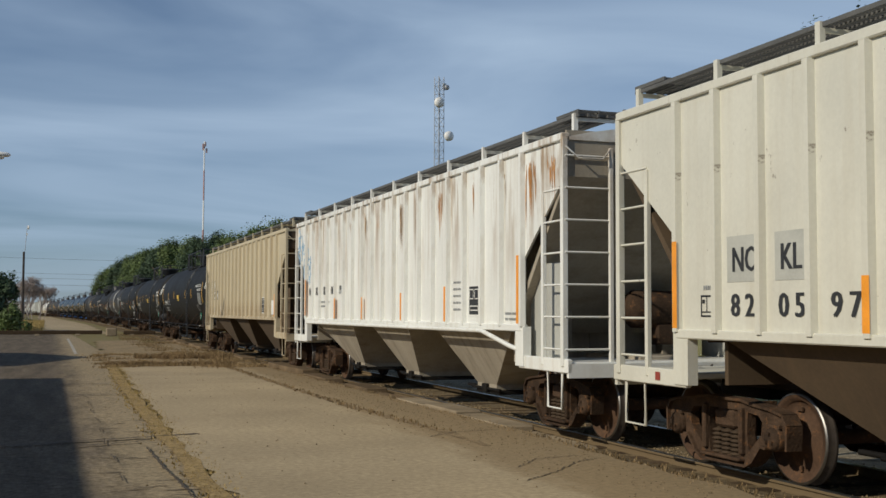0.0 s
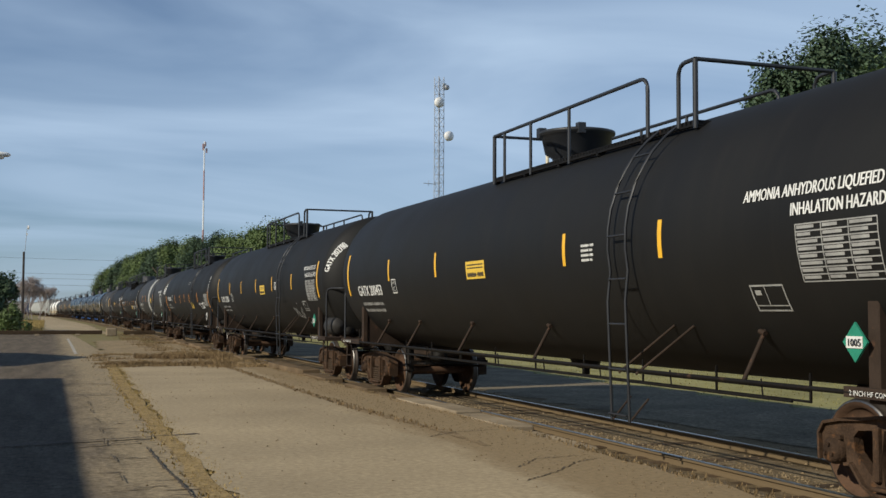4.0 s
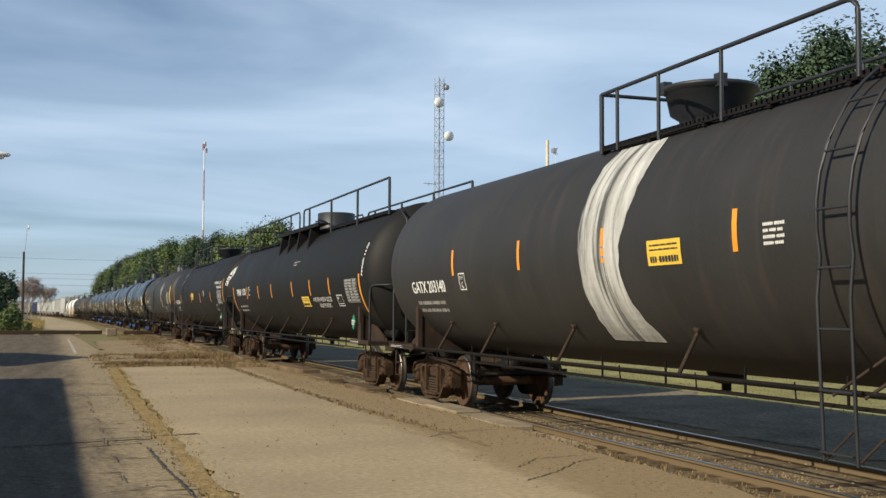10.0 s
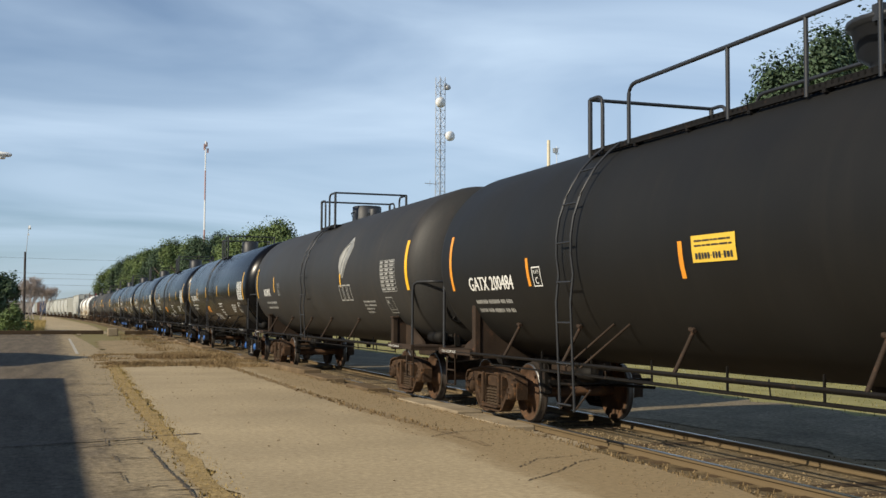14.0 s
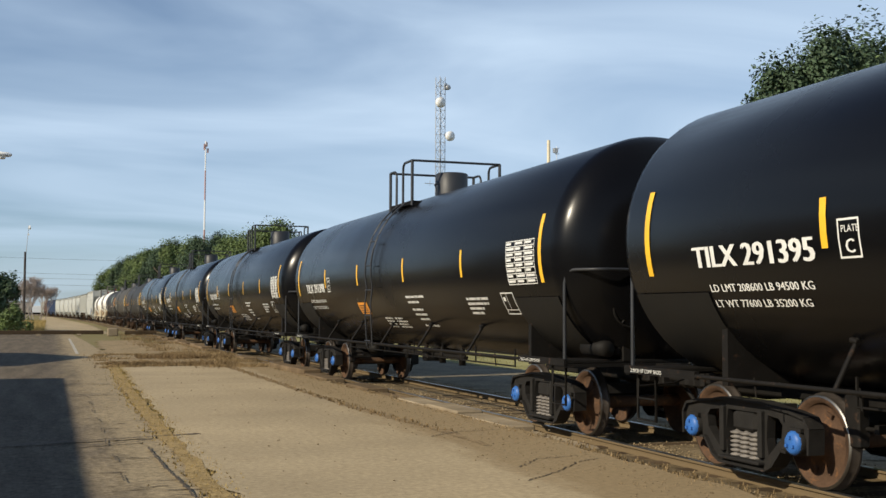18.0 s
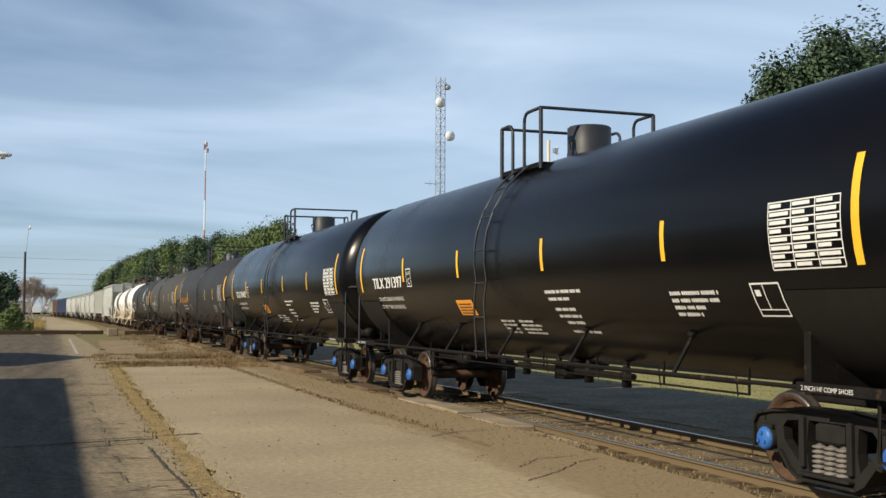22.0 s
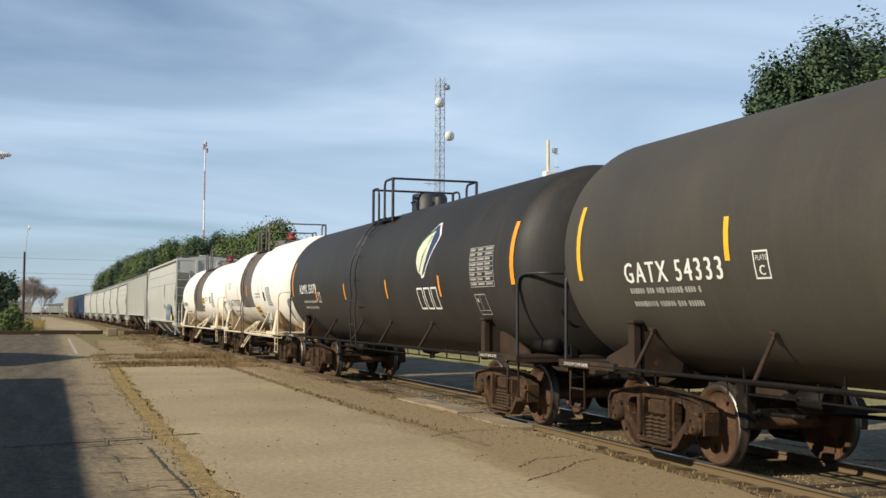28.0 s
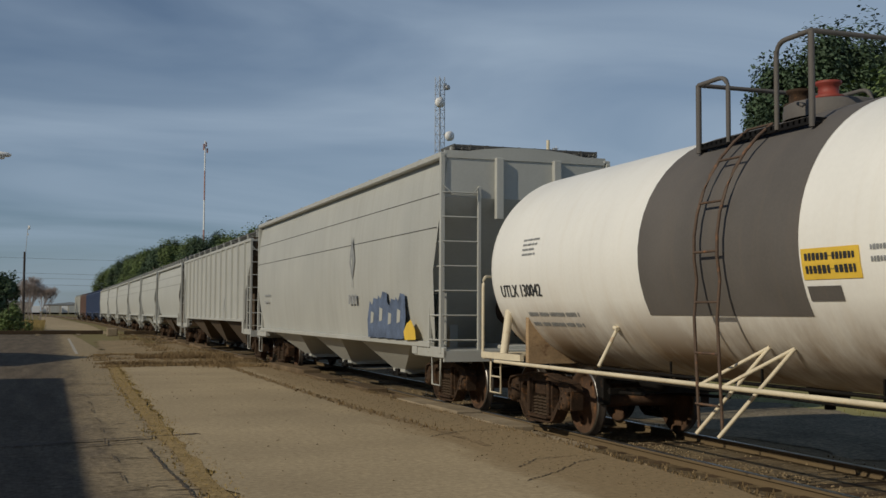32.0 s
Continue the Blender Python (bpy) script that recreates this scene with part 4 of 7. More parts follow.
def build_saddle(q, yt, R, zc, y_end, gusset=True, low=False):
    """Bolster web, side posts and gussets under one end of a tank, truck centre yt > 0."""
    def under(x):
        return zc - math.sqrt(max(R * R - x * x, 0.02))
    for s_ in (-1, 1):
        q.add([(s_ * x, yt + dy, z) for dy in (-0.05, 0.05) for x, z in ((0.18, 0.95), (1.26, 0.95), (1.26, under(1.26) + 0.1), (0.7, under(0.7) + 0.06), (0.18, zc - R + 0.05))],
              [(0, 1, 2, 3, 4), (5, 9, 8, 7, 6), (0, 5, 6, 1), (1, 6, 7, 2), (2, 7, 8, 3), (3, 8, 9, 4), (4, 9, 5, 0)])
        x = s_ * 1.33
        if gusset:
            q.box(x - 0.05, x + 0.05, yt - 0.07, yt + 0.07, 0.95, 1.58 if low else under(1.33) + 0.14, 0.01)
        if low:
            q.box(x - 0.07, x + 0.07, yt - 0.10, yt + 0.10, 1.57, 1.61, 0.008)
        # gusset falling outwards to the end deck
        if not gusset:
            continue
        q.add([(s_ * xx, y, z) for xx in (1.06, 1.10) for y, z in ((yt, 1.02), (yt + 1.25, 1.02), (yt + 1.1, 1.14), (yt + 0.45, under(1.06) - 0.02), (yt, under(1.06) + 0.08))],
              [(0, 1, 2, 3, 4), (5, 9, 8, 7, 6), (0, 5, 6, 1), (1, 6, 7, 2), (2, 7, 8, 3), (3, 8, 9, 4), (4, 9, 5, 0)])
    q.box(-0.32, 0.32, yt - 1.5, y_end, 0.78, zc - R + 0.04, 0.02)


def bend(p0, corner, p1, r=0.14, n=5):
    """Points of a pipe that turns at a corner."""
    p0, c, p1 = Vector(p0), Vector(corner), Vector(p1)
    a, b = c + (p0 - c).normalized() * r, c + (p1 - c).normalized() * r
    return [a * (1 - t) ** 2 + c * 2 * t * (1 - t) + b * t * t for t in [k / n for k in range(n + 1)]]


def pipe_u(q, a, c1, c2, b, r=0.024, rad=0.16):
    q.tube([a] + bend(a, c1, c2, rad) + bend(c1, c2, b, rad) + [b], r, 6)
    return q


def ladder_on_tank(q, y, w, R, zc, z_low, phi_top=56, rung=0.52):
    for dy in (-w / 2, w / 2):
        pts = []
        for k in range(9):
            t = radians(phi_top - (phi_top + 12) * k / 8)
            pts.append((-(R + 0.10) * math.cos(t), y + dy, zc + (R + 0.10) * math.sin(t)))
        pts += [(-(R + 0.10), y + dy, zc - 0.7), (-(R + 0.05), y + dy, z_low)]
        q.tube(pts, 0.018, 5)
    for k in range(16):
        d = k * rung
        t = radians(phi_top) - d / (R + 0.1)
        if t > -0.1:
            p = (-(R + 0.10) * math.cos(t), zc + (R + 0.10) * math.sin(t))
        else:
            z = zc - (d - (radians(phi_top) + 0.1) * (R + 0.1)) - 0.15
            if z < z_low:
                break
            p = (-(R + 0.09), z)
        q.tube([(p[0], y - w / 2, p[1]), (p[0], y + w / 2, p[1])], 0.014, 5)


def build_end_rail(q, y0, y1):
    """Posts at both corners of the end deck, joined by a pipe that bows out round the head."""
    pts = []
    for s_ in (-1, 1):
        leg = [Vector((s_ * 1.46, y0, 1.0))] + bend((s_ * 1.46, y0, 1.0), (s_ * 1.46, y0, 2.26), (s_ * 1.20, y1, 2.26), 0.18) + bend((s_ * 1.46, y0, 2.26), (s_ * 1.20, y1, 2.26), (0, y1, 2.26), 0.15)
        pts += leg if s_ < 0 else leg[::-1]
    q.tube(pts, 0.024, 6)


STRUTS = {"white": (-2.7, 2.4), "gas": (-5.0, -2.3, 0.3, 2.8, 5.1), "gloss": (-4.75, -2.2, 0.2, 2.55, 4.7), "oil": (-3.6, -1.0, 1.2, 3.7, 6.0)}


def tank_car(u, kind, label, m_tank, m_frame, half, R, zc, head, trucks, pitch, age="old", struts=()):
    car = tagged(new("tank_car"), label, "tank car", "cars of the freight train")
    key = (kind, round(half, 2))
    part("tank", once(("tank", m_tank.name) + key, lambda q: build_tank(q, half, R, zc, head), m_tank), m_tank, car)
    ends(car, pitch / 2 - 0.70, m_dark, m_frame)
    m_hand = m_cream if kind == "white" else m_rail_paint
    for s_ in (-1, 1):
        m_sad = m_saddle if kind == "white" else m_frame
        part("saddle", once(("saddle", m_sad.name) + key + (round(pitch, 2),), lambda q: build_saddle(q, trucks, R, zc, pitch / 2 - 0.7, kind != "white" and m_tank is not m_gloss, kind == "oil" and m_tank is not m_gloss), m_sad), m_sad, car, at=pose(0, 0, 0, 0, 0, 0 if s_ > 0 else 180))
        truck(car, s_ * trucks, age)
        # end deck with its cross rail, steps and brake gear
        ye = pitch / 2 - 0.78
        part("end_deck", once(("end_deck", m_frame.name, round(ye, 2)), lambda q: (q.box(-1.5, 1.5, ye - 0.62, ye, 1.03, 1.08, 0.01), q.box(-1.52, -1.46, ye - 1.5, ye, 1.0, 1.09), q.box(1.46, 1.52, ye - 1.5, ye, 1.0, 1.09),
             q.box(-1.5, 1.5, ye - 0.08, ye, 0.98, 1.03)), m_frame), m_frame, car, at=pose(0, 0, 0, 0, 0, 0 if s_ > 0 else 180))
        part("end_handrail", once(("end_handrail", m_hand.name, round(ye, 2)),
             lambda q: build_end_rail(q, ye + (0.08 if kind == "white" else -0.1), ye + 0.36),
             m_hand), m_hand, car, at=pose(0, 0, 0, 0, 0, 0 if s_ > 0 else 180))
        for x in (-1.42, 1.42):
            part("step", once(("step", m_frame.name), lambda q: (q.tube([(0, -0.2, 1.0), (0, -0.2, 0.48), (0, 0.2, 0.48), (0, 0.2, 1.0)], 0.02, 5), q.tube([(0, -0.2, 0.72), (0, 0.2, 0.72)], 0.014, 5)), m_frame),
                 m_frame, car, at=pose(x, s_ * (ye - 0.35), 0))
    # side rails at sill height
    m_side = m_cream if kind == "white" else m_dark
    for x in (-1.5, 1.5):
        yr = pitch / 2 - 1.3
        part("side_rail", once(("side_rail", m_side.name, round(yr, 2), kind), lambda q: build_side_rail(q, yr, R, zc, kind), m_side), m_side, car, at=pose(0, 0, 0, 0, 0, 0 if x < 0 else 180))
    for x in (-1, 1):
        for y in struts or STRUTS[kind if kind != "oil" or m_tank is not m_gloss else "gloss"]:
            part("strut", once(("strut", m_side.name, m_tank is m_gloss, round(R, 2), round(zc, 2)), lambda q: build_strut(q, R, zc), m_cream if kind == "white" else m_dark if m_tank is m_gloss else m_frame_brown), m_side, car, at=pose(0, y if x < 0 else -y, 0, 0, 0, 0 if x < 0 else 180))
    m_pipe = m_cream if kind == "white" and pitch < 13 else m_dark
    part("brake_pipe", once(("brake_pipe", m_pipe.name, round(trucks, 2)), lambda q: build_pipes(q, -trucks + 1.5, trucks - 1.5), m_pipe), m_pipe, car)
    if m_tank is m_gloss:
        for s_ in (-1, 1):
            part("saddle_skirt", once(("saddle_skirt", round(half, 2)), lambda q: build_skirt(q, trucks - 0.05, half + 0.02, R, zc), m_black), m_black, car, "matt black saddle band", at=pose(0, 0, 0, 0, 0, 0 if s_ > 0 else 180))
        part("heater_manifold", once(("heater_manifold",), lambda q: (q.tube([(-0.55, -2.2, 0.85), (-0.55, 1.6, 0.85)], 0.045, 7), [q.lathe([(0.70, 0.0), (0.70, 0.07), (0.90, 0.07), (1.02, 0.04)], "z", (-0.55, y, 0), 8) for y in (-2.0, -0.9, 0.1, 1.3)],
             q.box(-0.75, -0.35, -0.5, -0.2, 0.72, 0.98, 0.03)), m_dark), m_dark, car)
    m_gear = m_cream if kind == "white" else m_dark
    if kind != "white":
        part("brake_valve", once(("brake_valve", m_gear.name), lambda q: (q.box(-0.55, -0.15, -0.25, 0.25, 1.1, 1.5, 0.05), q.lathe([(-0.3, 0.0), (-0.3, 0.11), (0.3, 0.11), (0.3, 0.0)], "y", (-0.7, 0, 1.22), 14),
             q.tube([(-0.5, 0, 1.3), (-0.2, 0.3, 1.2), (0.2, 0.3, 1.0)], 0.03, 6)), m_gear), m_gear, car, at=pose(-0.2, -(pitch / 2 - 1.05), 0))
    if kind != "white":
        part("brake_wheel", once(("brake_wheel", m_gear.name), lambda q: (q.tube([(0.28 * math.cos(a), 0, 0.28 * math.sin(a)) for a in [math.tau * k / 18 for k in range(19)]], 0.018, 5),
             [q.tube([(0, 0, 0), (0.28 * math.cos(a), 0, 0.28 * math.sin(a))], 0.012, 4) for a in (0.3, 1.56, 2.8, 4.1, 5.3)]), m_gear), m_gear, car, at=pose(-0.6, -(pitch / 2 - 0.62), 1.78))
    if kind != "white" or pitch < 13:
        part("brake_stand", once(("brake_stand", m_gear.name), lambda q: (q.box(-0.06, 0.06, -0.05, 0.05, 1.05, 1.9, 0.01), q.box(-0.14, 0.14, -0.1, 0.02, 1.55, 1.95, 0.03)), m_gear), m_gear, car, at=pose(-0.6, -(pitch / 2 - 0.82), 0, 0, 0, 180))
    # piping below the tank
    part("bottom_outlet", once(("bottom_outlet", round(R, 2), round(zc, 2)), lambda q: (q.lathe([(zc - R - 0.13, 0.0), (zc - R - 0.13, 0.10), (zc - R - 0.10, 0.20), (zc - R + 0.05, 0.26)], "z", n=16), q.lathe([(zc - R - 0.22, 0.0), (zc - R - 0.22, 0.06), (zc - R - 0.1, 0.06)], "z", n=10)), m_dark), m_dark, car)
    # brake cylinder and levers behind the rear truck
    part("brake_cylinder", once(("brake_cylinder",), lambda q: q.lathe([(-0.28, 0.0), (-0.28, 0.12), (0.1, 0.13), (0.2, 0.09), (0.28, 0.04), (0.5, 0.03)], "y", (0, 0, 0), 14), m_dark), m_dark, car, at=pose(-0.35, trucks - 2.0, 0.80))
    part("brake_rigging", once(("brake_rigging",), lambda q: (q.box(-0.85, 0.85, -0.03, 0.03, 0.62, 0.70), q.tube([(-0.7, -0.6, 0.66), (-0.7, 1.4, 0.60)], 0.025, 5), q.tube([(0.4, -0.9, 0.62), (0.4, 1.4, 0.55)], 0.025, 5),
         q.box(-0.80, -0.66, 0.3, 0.5, 0.45, 0.95, 0.02)), m_dark), m_dark, car, at=pose(0, trucks - 1.75, 0))
    return car


def build_side_rail(q, yr, R, zc, kind):
    x = -1.5
    zr = 0.96 if kind == "white" else 1.04
    q.tube([(x, -yr, zr), (x, yr, zr)], 0.024 if kind != "white" else 0.028, 6)
    if kind == "gas":
        q.tube([(x + 0.04, -yr * 0.8, 0.90), (x + 0.04, yr * 0.8, 0.90)], 0.014, 5)
    if kind != "white":
        n = 9
        for k in range(n):
            y = -yr * 0.75 + 1.5 * yr * k / (n - 1)
            q.tube([(x + 0.02, y, 1.08), (x + 0.04, y, 0.89)], 0.010, 4)


def build_strut(q, R, zc):
    """Short bracket from the side rail up to the shell."""
    xt = -1.19 if R > 1.44 else -1.06
    zt = zc - math.sqrt(R * R - xt * xt)
    q.tube([(-1.5, 0.0, 1.04), (xt, 0.07, zt + 0.01)], 0.025, 5)
    q.tube([(xt - 0.03, 0.03, zt - 0.02), (xt - 0.03, 0.12, zt + 0.0)], 0.03, 5)


def build_skirt(q, y0, y1, R, zc):
    """Matt saddle band under one end of a glossy tank."""
    rings = []
    for k in range(25):
        t = radians(-157 + 134 * k / 24)
        rings.append([((R + 0.014) * math.cos(t), y, zc + (R + 0.014) * math.sin(t)) for y in (y0, y1)])
    q.loft(rings, closed=False, smooth=True)


def build_pipes(q, y0, y1):
    """Brake pipe and rod hung below the tank, with hangers."""
    for z, r in ((0.955, 0.022), (0.84, 0.014)):
        q.tube([(-0.85, y0, z), (-0.85, y1, z)], r, 5)
    n = int((y1 - y0) / 1.5)
    for k in range(n + 1):
        y = y0 + (y1 - y0) * k / n
        q.box(-0.86, -0.84, y - 0.012, y + 0.012, 0.83, 1.12)


def side_ladder(car, skin, y, kind, m, z_low=0.45):
    R, zc = skin.radius, skin.zc
    part("ladder", once(("ladder", m.name, kind, round(y, 2), round(R, 2), round(zc, 2)), lambda q: ladder_on_tank(q, y, 0.42, R, zc, z_low), m), m, car)


def top_gear(car, y0, y1, gap, R, zc, m_r, housing, bars_at, wide=0.96, height=0.72, rise=0.0, posts=4, flip=False, post_at=None, cross=True):
    """Walkway, railing and manway housing on top of a tank. The railing runs from y1 back to y0; gap: where the ladder comes up."""
    turn = pose(0, 0, 0, 0, 0, 180 if flip else 0)
    zt = zc + R
    zp = zc + math.sqrt(R * R - wide * wide) + 0.14
    zr = zp + height
    deck = Geo()
    for x in (-wide, wide - 0.42):
        for k in range(int((y0 - y1) / 0.09)):
            yy = y1 + 0.09 * k
            deck.box(x, x + 0.42, yy, yy + 0.03, zp - 0.04, zp)
        deck.box(x, x + 0.04, y1, y0, zp - 0.065, zp + 0.005); deck.box(x + 0.38, x + 0.42, y1, y0, zp - 0.065, zp + 0.005)
    n = max(2, int((y0 - y1) / 1.2))
    for k in range(n + 1):
        yy = y1 + (y0 - y1) * k / n
        deck.tube([(-wide, yy, zp - 0.06), (-wide * 0.9, yy, zc + math.sqrt(R * R - (wide * 0.9) ** 2))], 0.03, 4)
        deck.tube([(wide, yy, zp - 0.06), (wide * 0.9, yy, zc + math.sqrt(R * R - (wide * 0.9) ** 2))], 0.03, 4)
        deck.box(-wide, wide, yy - 0.025, yy + 0.025, zp - 0.10, zp - 0.05)
    part("walkway", deck, m_dark if m_r is not m_cream else m_band, car, "grating walkway", at=turn)
    for s_ in (-1, 1):
        x = s_ * wide
        g = Geo()
        if y0 - gap > 0.3:
            g.tube([(x, y0, zr)] + bend((x, y0, zr), (x, gap, zr), (x, gap, zp), 0.18) + [(x, gap, zp - 0.05)], 0.026, 6)
            for yy in post_at or [y0 + (gap - y0) * k / posts for k in range(posts)]:
                g.tube([(x, yy, zp - 0.1), (x, yy, zr)], 0.024, 6)
            part("side_railing", g, m_r, car, at=turn)
    g = Geo()
    g.tube([(-wide, y0, zr), (wide, y0, zr)], 0.026, 6)
    for x in (-wide, wide):
        g.tube([(x, y0, zp - 0.1), (x, y0, zr)], 0.032, 6)
    part("end_railing", g, m_r, car, at=turn)
    g = Geo()
    z2 = zr + rise
    if cross:
        g.tube([(-wide, y1, z2), (wide, y1, z2)], 0.026, 6)
    for s_ in (-1, 1):
        x = s_ * wide
        g.tube([(x, y1, zp - 0.1), (x, y1, z2)], 0.032, 6)
        g.tube([(x, y1, z2)] + bend((x, y1, z2), (x, y1 + bars_at, z2), (x, y1 + bars_at, zp), 0.16) + [(x, y1 + bars_at, zp - 0.05)], 0.026, 6)
    part("end_railing", g, m_r, car, at=turn)
    for kind, y, r, h in housing:
        g = Geo()
        if kind == "bowl":
            g.lathe([(zt - 0.06, r * 0.66), (zt + 0.05, r * 0.7), (zt + 0.12, r * 0.9), (zt + h * 0.85, r), (zt + h * 0.9, r + 0.05), (zt + h, r + 0.05), (zt + h + 0.03, r * 0.8), (zt + h + 0.04, 0.0)], "z", (0, y, 0), 28)
            for a in (20, 160, 250):
                g.box(r * math.cos(radians(a)) - 0.06, r * math.cos(radians(a)) + 0.06, y + r * math.sin(radians(a)) - 0.06, y + r * math.sin(radians(a)) + 0.06, zt + h * 0.8, zt + h + 0.07)
        elif kind == "drum":
            g.lathe([(zt - 0.06, r * 1.02), (zt + 0.03, r * 1.02), (zt + 0.05, r), (zt + h, r), (zt + h + 0.02, r * 0.92), (zt + h + 0.04, 0.0)], "z", (0, y, 0), 24)
            g.tube([(-r * 1.0, y - r * 0.4, zt + h * 0.5), (-r * 1.25, y - r * 0.5, zt + h * 0.4), (-r * 1.2, y - r * 0.6, zt + h * 0.1)], 0.02, 5)
        part("manway_housing", g, m_r if m_r is not m_cream else m_dark, car, at=turn)
    return zp, zr


def letters_head(car, text, x, z, half, size=0.24, R=1.56, zc=2.53, head=0.66, m=None):
    """Stencil on a front head, which bulges towards -y."""
    v, f = glyphs(text, size)
    g = Geo()

    def at(px, pz, lift=0.012):
        rr = min(((px / R) ** 2 + ((pz - zc) / R) ** 2), 0.98)
        return (px, -half - head * math.sqrt(1 - rr) - lift, pz)
    g.add([at(x + px * 0.85, z + py) for px, py, _ in v], f)
    part("head_lettering", g, m or m_stencil, car)
    g = Geo()
    for k, w in enumerate((0.34, 0.5, 0.42, 0.55, 0.5)):
        for j in range(2):
            x0 = x + 0.05 + j * (w * 0.55)
            g.add([at(x0, z - 0.12 - 0.11 * k), at(x0 + w * 0.45, z - 0.12 - 0.11 * k), at(x0 + w * 0.45, z - 0.07 - 0.11 * k), at(x0, z - 0.07 - 0.11 * k)], [(0, 1, 2, 3)])
    part("head_stencil_lines", g, m_stencil_dim if m is None else m_stencil_grey, car)


# gas tank cars: long matt black cars with a walkway from amidships to the ladder
def gas_car(u, mark, m_tank, strips, seed, panel=(0.5, 1.3), orange_strips=True, long_walk=False, plate=True, label="", ammonia=True, limits=(), flip=False, rear=1.4, bowl=0.54, panel_z=(2.22, 2.50)):
    half, R, zc = 9.0, 1.56, 2.53
    car = tank_car(u, "gas", label or "matt black pressure tank car with white stencils and orange strips", m_tank, m_frame_brown, half, R, zc, 0.66, 7.97, 20.08, struts=(-6.3, -1.35, 1.65, 4.4, 6.4) if mark.startswith("GATX") else ())
    skin = Skin(R, zc, half=half, shift=0.05)
    if long_walk:
        top_gear(car, 8.75, -8.88, 0.20, R, zc, m_rail_paint, [("drum", -0.35, 0.54, 0.44)], 8.53, 0.96, 0.70, 0.0, post_at=(8.5, 6.7, 4.05, 1.46), cross=False)
        zs = zc + math.sqrt(R * R - 0.96 ** 2)
        for y in (-1.08, -3.65, -6.25):
            for x in (-0.96, 0.96):
                part("rail_post", Geo().tube([(x, y, zs - 0.02), (x, y, zs + 0.84)], 0.03, 6), m_rail_paint, car)
        g = Geo()
        for x in (-0.80, -0.38):
            g.tube([(x, -9.62, 1.06), (x, -9.62, 3.62), (x, -9.2, 3.9)], 0.02, 5)
        for k in range(7):
            g.tube([(-0.80, -9.62, 1.3 + 0.37 * k), (-0.38, -9.62, 1.3 + 0.37 * k)], 0.014, 5)
        part("end_ladder", g, m_rail_paint, car)
        zd = 4.02
        part("side_platform", Geo().box(-1.22, -0.97, -3.4, 2.0, zd - 0.05, zd, 0.01), m_dark, car, "dark plate beside the walkway")
        part("platform_lip", Geo().box(-1.25, -1.22, -3.4, 2.0, zd - 0.09, zd + 0.01), m_dark, car)
        for y in (1.48, 0.28, -1.0, -2.4):
            # triangular bracket from the plate's edge down to the shell
            pts = [(-1.22, zd - 0.05), (-0.97, zd - 0.05), (-1.05, zc + 1.06), (-1.30, zc + 0.74), (-1.345, zc + 0.68)]
            g = Geo().add([(x, y + d, z) for d in (-0.07, 0.07) for x, z in pts], [(0, 1, 2, 3, 4), (9, 8, 7, 6, 5)] + [(a, (a + 1) % 5, 5 + (a + 1) % 5, 5 + a) for a in range(5)])
            part("platform_bracket", g, m_dark, car)
    else:
        top_gear(car, rear, -4.65, -3.58, R, zc, m_rail_paint, [("bowl", 0.3, bowl, 0.46 if rear > 1 else 0.36)], 0.36, 0.96, 0.70, 0.0, flip=flip, post_at=(rear, rear - 0.43, rear - 1.46, rear - 2.79))
    yl = 4.05 if flip else -4.05
    if not long_walk:
        side_ladder(car, skin, yl, "gas", m_rail_paint)
        for dy in (-0.2, 0.2):
            part("ladder_brace", once(("ladder_brace", "gas", dy), lambda q: (q.tube([(-1.52, dy, 1.0), (-1.22, dy - 0.75, 1.56)], 0.016, 5), q.tube([(-1.6, dy, 0.46), (-1.52, dy - 0.28, 0.74)], 0.012, 5)), m_frame_brown), m_frame_brown, car, at=pose(0, yl, 0))
    m_o = m_orange if orange_strips else m_yellow_strip
    if m_tank is not m_grime:
        tall = (1.64, 2.52) if mark.startswith("PPNX") else (2.04, 2.95)
        strip_mark(car, skin, -8.62, *tall, 0.10, m_o)
        strip_mark(car, skin, 8.55 if mark.startswith("PPNX") else 8.46 if mark.endswith("2780") else 8.68, *tall, 0.10, m_o)
    sz = (2.10, 2.50) if mark.startswith("PPNX") else (2.06, 2.46) if mark.endswith("0484") else (2.30, 2.72)
    for a in strips:
        strip_mark(car, skin, a, *sz, 0.085, m_o)
    ppnx = mark.startswith("PPNX")
    letters(car, skin, mark, -7.87, 2.24 if ppnx else 2.03, 0.31, m_stencil, 1.22 if ppnx else 0.96, bold=0.012)
    ppnx = mark.startswith("PPNX")
    letters(car, skin, mark, 8.86 if ppnx else 9.20, 2.46 if ppnx else 2.66, 0.155, m_stencil, 0.98, turn=80, bold=0.008)
    if plate:
        frame_mark(car, skin, -5.50 if ppnx else -5.36, 2.22 if ppnx else 2.05, 0.28, 0.28, m_stencil, "C")
    for k, text in enumerate(limits):
        letters(car, skin, text, -7.78, 1.98 - 0.16 * k, 0.11, m_stencil_dim, 0.9, bold=0.004)
    if not limits:
        line_block(car, skin, -7.78, 1.88, (1.5, 1.45), 0.075, 0.15, m_stencil_dim, seed)
    table_block(car, skin, 7.28 if ppnx else 7.15, 2.42 if ppnx else 2.50, 1.05, 0.52, m_stencil_dim)
